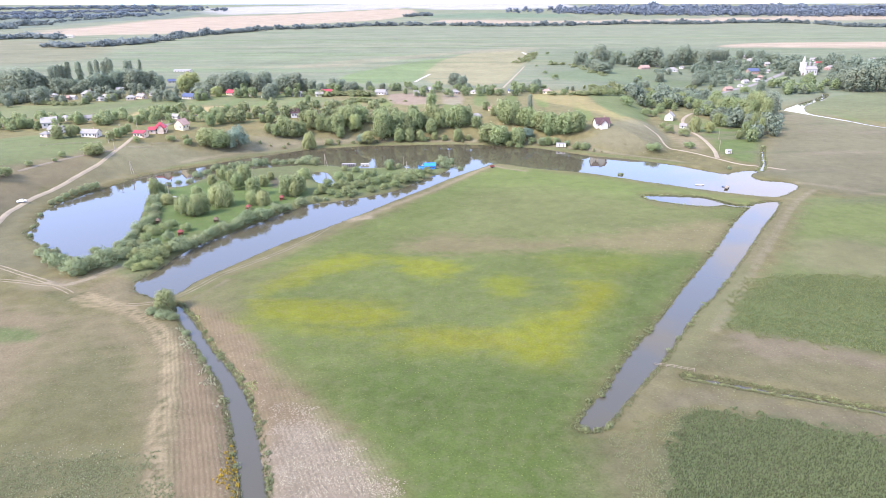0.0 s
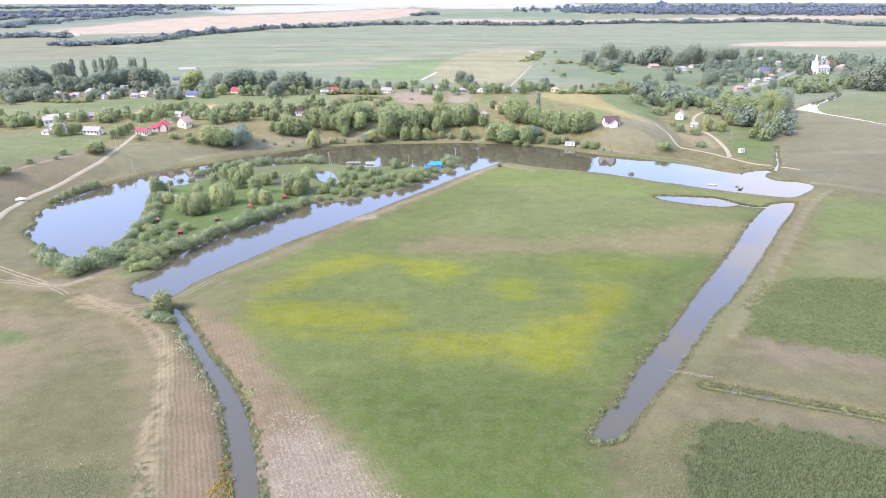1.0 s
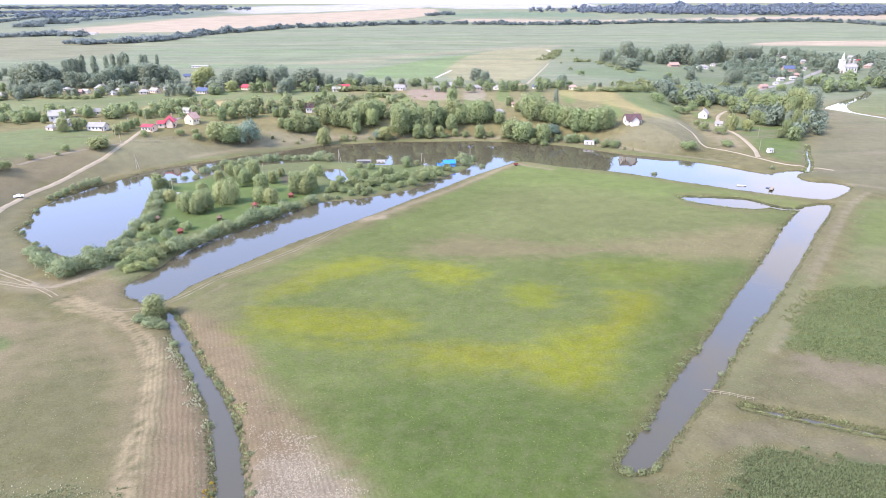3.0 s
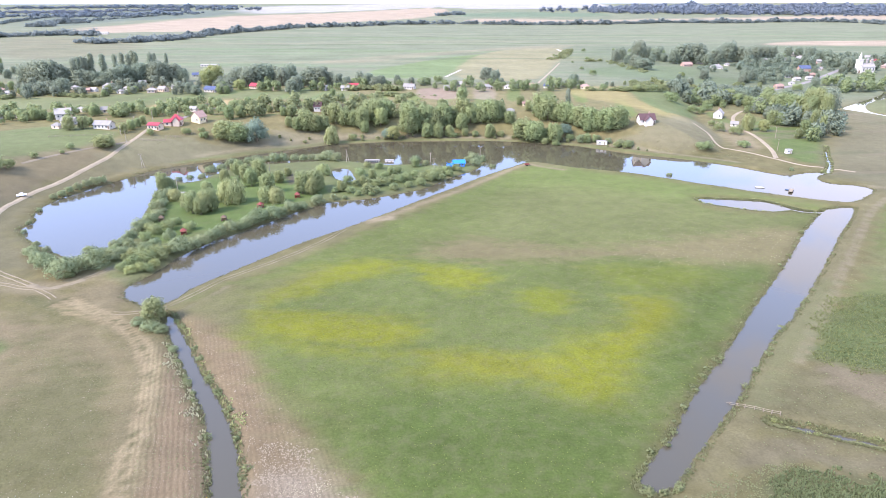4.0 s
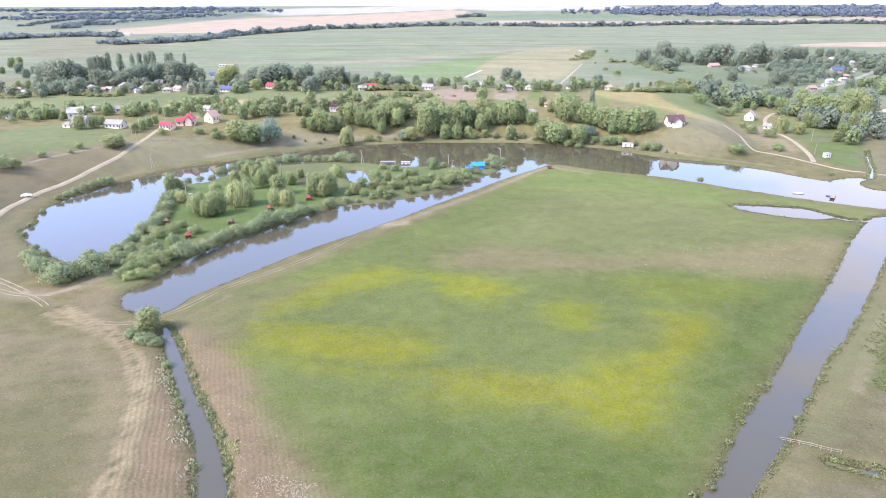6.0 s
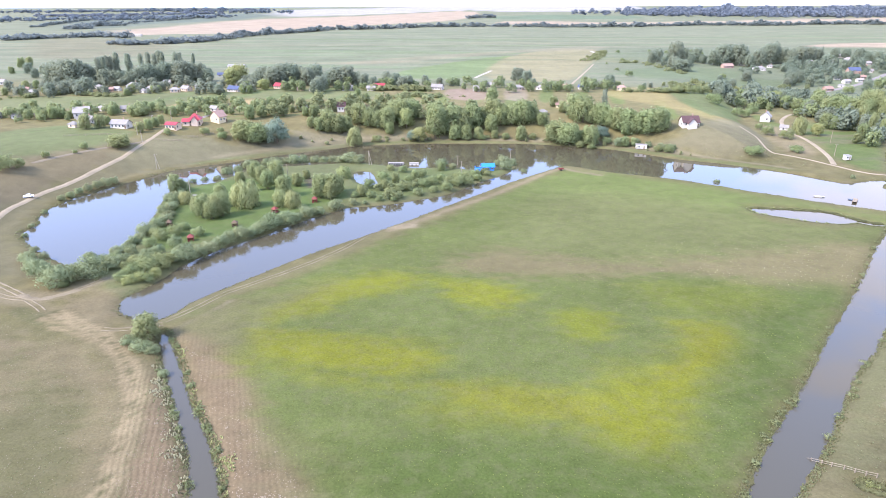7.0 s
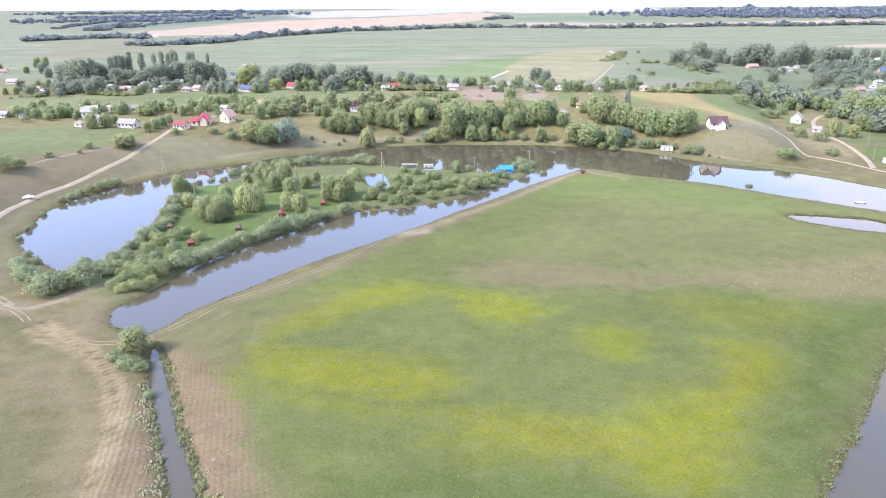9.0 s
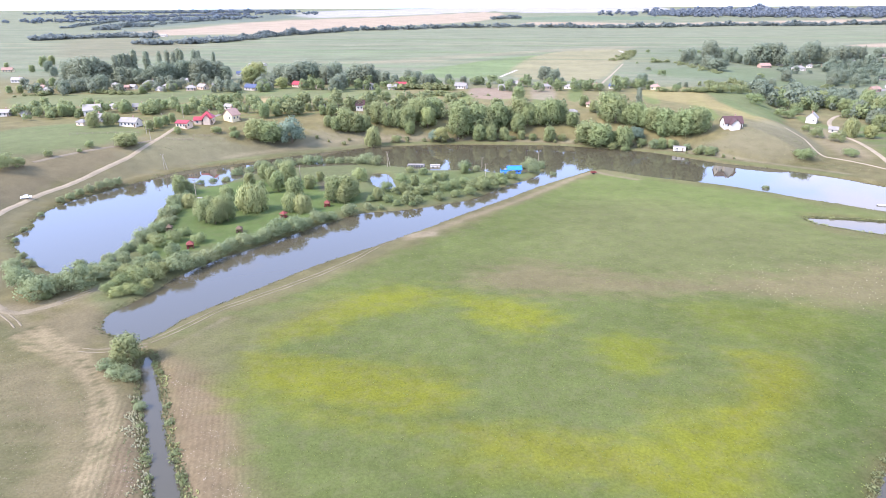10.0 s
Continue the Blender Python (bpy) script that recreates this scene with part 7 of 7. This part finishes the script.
def pier(x, y, rz, length, label):
    """A plank pier on posts."""
    ob = empty_at("pier", x, y, WATER_LEVEL, rz)
    for k in range(int(length / 0.5)):
        bm = bmesh.new()
        box(bm, -length / 2 + 0.25 + k * 0.5, 0, 0.75 + 0.02 * (k % 3), 0.46, 1.8, 0.07)
        part("plank", bm, WOOD, ob)
    for px in (-length / 2 + 0.3, 0, length / 2 - 0.3):
        for py in (-0.8, 0.8):
            bm = bmesh.new()
            rod(bm, (px, py, -1.2), (px, py, 0.95), 0.09, 0.08, 6)
            part("post", bm, DARK_WOOD, ob)
    return tagged(ob, label, "pier")


HX, HY, HW = 143.0, 331.0, 3.2
boat(HX, HY, -12, TRIM, "white rowing boat moored at the grassy bank", 4.6)
HX, HY, HW = 146.6, 328.7, 3.2
boat(HX + 9.0, HY - 1.5, 150, BOAT_BLUE, "dull blue rowing boat at the pier")
HX, HY, HW = 155.4, 323.2, 3.7
pier(HX, HY + 1.5, 60, 6.0, "short grey plank pier on posts")
HX, HY, HW = 112.4, 333.7, 2.6
boat(HX, HY + 1.0, 20, WOOD, "small weathered boat on the shore", 3.2)


def parked_car(x, y, rz):
    """A white saloon car."""
    ob = empty_at("car", x, y, ground_at(x, y) + 0.16, rz)
    bm = bmesh.new()
    profile = [(-2.1, 0.25), (-2.1, 0.75), (-1.75, 0.85), (-1.2, 0.9), (-0.75, 1.38), (0.65, 1.4), (1.15, 0.92), (2.0, 0.78),
    (2.1, 0.5), (2.05, 0.25)]
    sides = [[bm.verts.new((px, s * (0.86 if pz < 1 else 0.66), pz)) for px, pz in profile] for s in (-1, 1)]
    for k in range(len(profile)):
        j = (k + 1) % len(profile)
        bm.faces.new((sides[0][k], sides[0][j], sides[1][j], sides[1][k]))
    bm.faces.new(sides[0][::-1])
    bm.faces.new(sides[1])
    bmesh.ops.recalc_face_normals(bm, faces=bm.faces[:])
    part("body", bm, CAR_WHITE, ob)
    for name, px, w, h, tilt in (("windscreen", 0.93, 0.05, 0.42, 46), ("rear_window", -1.0, 0.05, 0.42, -42)):
        bm = bmesh.new()
        box(bm, 0, 0, 0, w, 1.25, h)
        bmesh.ops.rotate(bm, verts=bm.verts[:], cent=(0, 0, 0), matrix=Matrix.Rotation(radians(-tilt), 3, "Y"))
        bmesh.ops.translate(bm, verts=bm.verts[:], vec=(px, 0, 1.17))
        part(name, bm, WINDOW, ob)
    for s in (-1, 1):
        bm = bmesh.new()
        box(bm, -0.05, s * 0.74, 1.15, 1.5, 0.06, 0.32)
        part("side_window", bm, WINDOW, ob)
        for px in (-1.3, 1.3):
            bm = bmesh.new()
            rod(bm, (px, s * 0.88, 0.17), (px, s * 0.68, 0.17), 0.33, 0.33, 16)
            tyre = part("wheel", bm, RUBBER, ob)
            bm = bmesh.new()
            rod(bm, (px, s * 0.90, 0.17), (px, s * 0.86, 0.17), 0.2, 0.2, 12)
            part("rim", bm, TRIM, tyre)
        bm = bmesh.new()
        box(bm, 2.06, s * 0.62, 0.62, 0.1, 0.34, 0.16)
        part("headlight", bm, TRIM, ob)
    return tagged(ob, "white saloon car parked beside the dirt road", "car")


HX, HY, HW = -212.9, 285.4, 4.0
parked_car(HX, HY, 35)


def red_cart(x, y, rz):
    """A small red farm trailer standing on the dam."""
    ob = empty_at("farm_trailer", x, y, ground_at(x, y), rz)
    bm = bmesh.new()
    box(bm, 0, 0, 0.75, 2.6, 1.5, 0.1)
    for px, py, lx, ly in ((0, 0.72, 2.6, 0.06), (0, -0.72, 2.6, 0.06), (1.27, 0, 0.06, 1.4), (-1.27, 0, 0.06, 1.4)):
        box(bm, px, py, 1.02, lx, ly, 0.45)
    part("bed", bm, RED_PAINT, ob)
    for s in (-1, 1):
        bm = bmesh.new()
        rod(bm, (0, s * 0.85, 0.36), (0, s * 0.70, 0.36), 0.36, 0.36, 12)
        part("wheel", bm, RUBBER, ob)
    bm = bmesh.new()
    rod(bm, (1.2, 0, 0.7), (2.8, 0, 0.35), 0.05, 0.05, 6)
    part("drawbar", bm, DARK_WOOD, ob)
    return tagged(ob, "small red farm trailer on the grassy dam", "trailer")


HX, HY, HW = 28.1, 366.1, 2.4
red_cart(HX, HY, 15)


def fence(points, label, step=2.4, height=1.1, mat=None):
    """Posts and two rails along a line; each post and rail a part."""
    line = open_curve(points, step)
    ob = empty_at("fence", line[0][0], line[0][1], ground_at(*line[0]))
    base = ob.matrix_basis.translation
    tops = []
    for q in line:
        z = ground_at(q[0], q[1])
        bm = bmesh.new()
        box(bm, q[0] - base.x, q[1] - base.y, z - base.z + height / 2 - 0.15, 0.14, 0.14, height + 0.3)
        part("post", bm, mat or WOOD, ob)
        tops.append(Vector((q[0], q[1], z)) - base)
    for a, b in zip(tops, tops[1:]):
        for h in (0.45, 0.9):
            bm = bmesh.new()
            rod(bm, a + Vector((0, 0, h * height)), b + Vector((0, 0, h * height)), 0.05, 0.05, 4)
            part("rail", bm, mat or WOOD, ob)
    return tagged(ob, label, "fence", "fences")


fence([(60.9, 142.6), (64.7, 138.9), (68.2, 137.5), (71.6, 136.6)], "low grey timber rail across the ditch", 2.0, 1.0)
fence([(-191.5, 387), (-185.3, 392.6), (-182, 397.2), (-178.4, 399.6)], "brown board fence above the slope", 2.4, 1.5)
fence([(-203.6, 376.7), (-196.2, 378.9), (-189.8, 383.5)], "wire fence with wooden posts", 3.0, 1.1)
fence([(-249.1, 362.8), (-234.1, 372.9), (-219.7, 379.4)], "thin fence at the edge of the green plot", 4.0, 1.1)


# ---- small growth beyond counting ----
def tuft_field(name, label, at, size, tall, mat, blades=3, seed=1, lean=0.35):
    """Many small upright tufts of crossed leaf blades at the given places."""
    rng = np.random.RandomState(seed)
    n = len(at)
    z = land(at[:, 0], at[:, 1])
    foot = np.column_stack([at, z - 0.05])
    corners = []
    for k in range(blades):
        a = rng.uniform(0, 6.283, n)
        wide = (size * rng.uniform(0.5, 1.3, n) / 2)[:, None]
        high = tall * rng.uniform(0.45, 1.3, n)
        reach = size * rng.uniform(0.3, 0.9, n) + high * lean
        side = np.column_stack([np.cos(a), np.sin(a), np.zeros(n)]) * wide
        tip = np.column_stack([np.sin(a) * reach, -np.cos(a) * reach, high])
        root = foot - tip * (0.4, 0.4, 0.0)
        corners.append(np.stack([root + side, root - side, root + tip - side * 0.6, root + tip + side * 0.6], 1))
    v = np.concatenate(corners).reshape(-1, 3)
    f = np.arange(len(v)).reshape(-1, 4)
    me = bpy.data.meshes.new(name)
    me.from_pydata(v.tolist(), [], f.tolist())
    me.materials.append(mat)
    return tagged(new(name, me), label, "plants", kind="stuff")


def within(points, count, seed, clear=1.0, patchy=0.0):
    """Places spread over a plot, off the water; patchy thins them in patches."""
    rng = np.random.RandomState(seed)
    ring = closed_curve(points, 2)
    lo, hi = ring.min(0), ring.max(0)
    p = rng.uniform(lo, hi, (count * 3, 2))
    keep = signed(p[:, 0], p[:, 1], ring, 20.0) < 2.4 * ripple(p[:, 0], p[:, 1], 9, seed) + 1.5 * ripple(p[:, 0], p[:, 1], 3.5, seed + 5)
    keep &= water_distance(p[:, 0], p[:, 1]) > clear
    if patchy:
        keep &= ripple(p[:, 0], p[:, 1], 13, seed + 1) + 0.5 * ripple(p[:, 0], p[:, 1], 5, seed + 2) > rng.uniform(-1, 1, len(p)) * (1 - patchy) + patchy - 0.5
    return p[keep][:count]


def in_rows(p, gap=1.5, turn=24.0, seed=3, stray=0.17):
    """Draw places together into rows across a plot."""
    rng = np.random.RandomState(seed)
    c, k = math.cos(radians(turn)), math.sin(radians(turn))
    u, v = p[:, 0] * c + p[:, 1] * k, -p[:, 0] * k + p[:, 1] * c
    u = np.round(u / gap) * gap + rng.normal(scale=gap * stray, size=len(u))
    return np.column_stack([u * c - v * k, u * k + v * c])


def along_shore(names, count, low, high, seed, box_=None):
    """Places along the banks, between low and high metres from the water."""
    rng = np.random.RandomState(seed)
    out = []
    for name in names:
        ring = closed_curve(RINGS[name], 6)
        p = ring[rng.randint(0, len(ring), count)] + rng.normal(scale=high, size=(count, 2))
        d = water_distance(p[:, 0], p[:, 1])
        out.append(p[(d > low) & (d < high)])
    p = np.vstack(out)
    if box_:
        p = p[(p[:, 0] > box_[0]) & (p[:, 0] < box_[2]) & (p[:, 1] > box_[1]) & (p[:, 1] < box_[3])]
    return p[ripple(p[:, 0], p[:, 1], 9, seed) > -0.6]


tuft_field("bank_reeds", "olive reeds and sedge along the banks", along_shore(("pond", "east_canal", "west_channel", "lagoon", "lagoon_ditch", "side_ditch", "inlet_stream"), 8000, -0.3, 1.5, 5), 0.24, 0.3, LEAF["reed"], 3, 61)
def bank_growth(name, label, at, low, high, mat, seed, leaves=200):
    """Low rounded leafy clumps along a bank, joined into one growth."""
    rng = np.random.RandomState(seed)
    verts, faces, normals, total = [], [], [], 0
    z = land(at[:, 0], at[:, 1])
    for q, foot in zip(at, z):
        h = rng.uniform(low, high)
        v, f, nrm = clump_cloud(rng, h * rng.uniform(1.2, 2.2), h * 0.9, 0.0, 9, leaves, h * 0.17, "dome")
        verts.append(v + (q[0], q[1], foot - 0.08))
        faces.append(f + total)
        normals.append(nrm)
        total += len(v)
    me = bpy.data.meshes.new(name)
    me.from_pydata(np.vstack(verts).tolist(), [], np.vstack(faces).tolist())
    me.normals_split_custom_set_from_vertices(np.vstack(normals).tolist())
    me.materials.append(LEAF[mat])
    return tagged(new(name, me), label, "plants", kind="stuff")


bank_growth("bank_brush", "low green brush along the canal banks", along_shore(("east_canal",), 900, 0.1, 1.6, 41, (30, 100, 175, 300))[::3], 0.4, 1.5, "brush", 42)
bank_growth("bank_brush", "tall weeds and brush beside the narrow channel", along_shore(("west_channel",), 700, 0.1, 1.7, 43)[::3], 0.4, 1.3, "brush", 44)
bank_growth("bank_brush", "green reeds and brush along the pond's western shore", along_shore(("pond",), 5200, 0.0, 2.6, 45, (-215, 180, -135, 420))[::2], 0.3, 0.95, "brush", 46, 60)
bank_growth("bank_brush", "brush along the grassy ditch", along_shore(("side_ditch", "inlet_stream", "lagoon"), 260, 0.0, 1.5, 47)[::2], 0.4, 1.2, "yellow", 48, 80)
tuft_field("bank_weeds", "dry olive weeds along the canal banks", along_shore(("east_canal", "west_channel", "pond", "side_ditch"), 5000, 0.2, 2.0, 6), 0.24, 0.25, LEAF["reed"], 3, 62)
tuft_field("pale_weeds", "pale dry flowering weeds beside the narrow channel", within([(-82.9, 162.3), (-73, 149.4),
    (-63.7, 136.3), (-55.5, 124.4), (-48.7, 110.2), (-49.5, 109.9), (-56.7, 123.9), (-65.3, 135.6), (-74.1, 147.8),
    (-83.9, 160.5)], 3600, 7, 0.4), 0.24, 0.35, LEAF["weed_white"], 4, 63)
tuft_field("yellow_flowers", "yellow flowering weeds beside the narrow channel", within([(-47.3, 101.4), (-44.4, 102.2),
    (-38, 84.7), (-35.4, 75.9), (-38, 75.3), (-42.2, 87.1)], 420, 8, 0.2), 0.26, 0.4, LEAF["weed_yellow"], 3, 64)
tuft_field("yellow_flowers", "yellowish sedge along the narrow channel", within([(-85.5, 173.3), (-77.5, 163.4), (-66.6, 148.3),
    (-55.4, 134.6), (-48.3, 124), (-41.7, 110), (-42.7, 110), (-50.5, 124.7), (-58.3, 136), (-66.8, 146.3), (-77.4, 160.8),
    (-85.8, 172)], 2800, 9, 0.2), 0.32, 0.35, LEAF["yellow"], 3, 65)
tuft_field("crop_plants", "dark green leafy crop in a tilled field", within([(67.2, 119.4), (86.8, 113.4), (106, 107.6),
    (119.3, 102.4), (100.9, 77.3), (53.9, 76.6), (50, 87.8), (53.4, 102.4)], 26000, 10, 1), 0.26, 0.40, LEAF["crop"], 2, 66, 0.3)
tuft_field("crop_plants", "green leafy crop in the upper field", within([(109.4, 196.7), (130.6, 202.7), (152.6, 204.4),
    (185.5, 192.4), (146.6, 139.5), (130, 145.9), (109.7, 153), (91.1, 161.6)], 16000, 11, 1),
    0.30, 0.30, LEAF["upper_crop"], 2, 67, 0.2)
tuft_field("meadow_tufts", "green tufts of meadow grass", within([(-67.4, 184.4), (-24.1, 280.9), (31, 361.9), (102.7, 309.4),
    (153, 290.6), (93.1, 202.9), (43.5, 127.9), (32.6, 108.4), (32.5, 76.2), (0.3, 75.7), (-31, 123.4),
    (-47.3, 139.7)], 15000, 12), 0.30, 0.10, LEAF["meadow"], 2, 68)
tuft_field("white_flowers", "small white flower heads in the meadow", within([(55.4, 257.5), (95.4, 262.9), (132.5, 264.5),
    (115.3, 233.1), (84.2, 223.7), (55.6, 229.7)], 260, 13), 0.20, 0.2, LEAF["weed_white"], 2, 69)
tuft_field("dry_tufts", "dry yellowish grass tufts on the pasture", within([(-159.1, 172), (-120.2, 174.6), (-85.2, 152),
    (-70, 117.6), (-52.2, 74.8), (-87.6, 74.2)], 4200, 14, 1, 0.3), 0.24, 0.10, LEAF["reed"], 2, 70)
tuft_field("dry_tufts", "pale straw-coloured grass tufts on the pasture", within([(-165, 200), (-120.2, 176), (-85.2, 154),
    (-70, 119), (-52.2, 76), (-87.6, 76), (-130, 120)], 4500, 30, 1, 0.35), 0.26, 0.08, LEAF["straw"], 2, 83)
tuft_field("dry_tufts", "dry grass tufts beside the eastern canal", within([(183.7, 310.5), (187, 294.3), (109.2, 186.9),
    (89.5, 159.8), (127.6, 142.1), (143.4, 135.1), (120, 103.3), (68.6, 119.4), (50.8, 102.4), (47.3, 108.4),
    (81, 157.9)], 6000, 15, 1, 0.2), 0.4, 0.12, LEAF["reed"], 2, 71)
tuft_field("weeds", "green weeds at the near edge of the pasture", within([(-105, 98), (-79.2, 100.2), (-63.5, 98.6),
    (-52.8, 74.8), (-87.6, 74.2)], 8000, 16, 1, 0.3), 0.24, 0.18, LEAF["weed_green"], 3, 72, 0.8)
tuft_field("weeds", "whitish flowering weeds in the rough pasture corner", within([(-105, 98), (-84, 103), (-70, 101), (-60, 92),
    (-56, 74.8), (-87.6, 74.2)], 500, 26, 1, 0.45), 0.16, 0.2, LEAF["weed_white"], 2, 81)
tuft_field("weeds", "pale weeds round the edge of the crop", within([(42, 108), (52, 113), (66, 121), (70, 117), (56, 106), (53, 96), (54, 78),
    (44, 78), (42, 94)], 3600, 29, 1, 0.2), 0.24, 0.16, LEAF["weed_green"], 3, 82, 0.8)
tuft_field("straw_litter", "pale straw and clods on the tilled plot", in_rows(within([(-42, 121), (-33, 117), (-24, 110), (-14.5, 100),
    (-8.5, 91), (-4.5, 84), (-1, 70), (-28, 70), (-34, 88), (-38, 104)], 9500, 17, 1, 0.2), 1.3, 27.0, 3, 0.3), 0.30, 0.10, LEAF["straw"], 2, 73, 0.6)
tuft_field("straw_litter", "whitish straw strewn over the near end of the plot", in_rows(within([(-33, 108), (-25, 107), (-15, 98),
    (-9, 90), (-5, 82), (-2, 70), (-26, 70), (-31, 86)], 3600, 27, 1, 0.4), 1.3, 27.0, 8, 0.35), 0.24, 0.08, LEAF["weed_white"], 2, 78, 0.6)
tuft_field("straw_litter", "thin straw on the tilled strips", in_rows(within([(-85.5, 174.2), (-76.7, 167), (-63, 157), (-50, 141),
    (-41, 128), (-30, 117), (-37.2, 103), (-48.6, 127), (-64.5, 151.5), (-78.9, 166)], 5200, 18, 1, 0.25), 1.3, 30.0, 4, 0.3),
    0.25, 0.07, LEAF["straw"], 2, 74, 0.6)
tuft_field("straw_litter", "greyish stubble in rows beside the cart track", in_rows(within([(-73.1, 138.9), (-67.8, 136.3), (-59.8, 125.4),
    (-52.7, 113.6), (-47, 101.4), (-40, 76), (-52, 76), (-63.1, 104.5), (-68.4, 122.5)], 4200, 28, 1, 0.25), 1.5, 24.0, 5, 0.26), 0.22, 0.06, LEAF["straw"], 2, 79, 0.6)
tuft_field("dry_tufts", "dry straw-coloured grass along the tilled strip", in_rows(within([(-83.5, 152), (-78.6, 152.7),
    (-64.6, 135.9), (-53.6, 119), (-45.9, 101.9), (-36.2, 75.7), (-49.8, 74.8), (-68.5, 117.6)], 3500, 21, 1.2, 0.2)),
    0.3, 0.08, LEAF["reed"], 2, 77)
tuft_field("slope_tufts", "dry grass and low brush on the slope above the pond", within([(-203.9, 361.3), (-154.8, 397.7),
    (-109.4, 428.6), (-38.5, 446.1), (44.1, 441.6), (103.8, 414.6), (166.6, 385.8), (140.3, 452.7), (99.9, 436.6), (28, 449.7),
    (-55.6, 450.2), (-125.4, 429.7), (-174, 400)], 3000, 19, 2, 0.2), 0.5, 0.25, LEAF["reed"], 2, 75)
tuft_field("island_undergrowth", "green undergrowth and tall grass on the island", within([(-118.1, 209), (-107.3, 229),
    (-67, 299.3), (-3.5, 359.1), (-31.3, 362.3), (-80.2, 363.6), (-125.7, 352.6), (-156.5, 317.3), (-135.6, 248.9),
    (-130, 224.2)], 1500, 20, 0.5, 0.4), 0.4, 0.12, LEAF["meadow"], 3, 76)
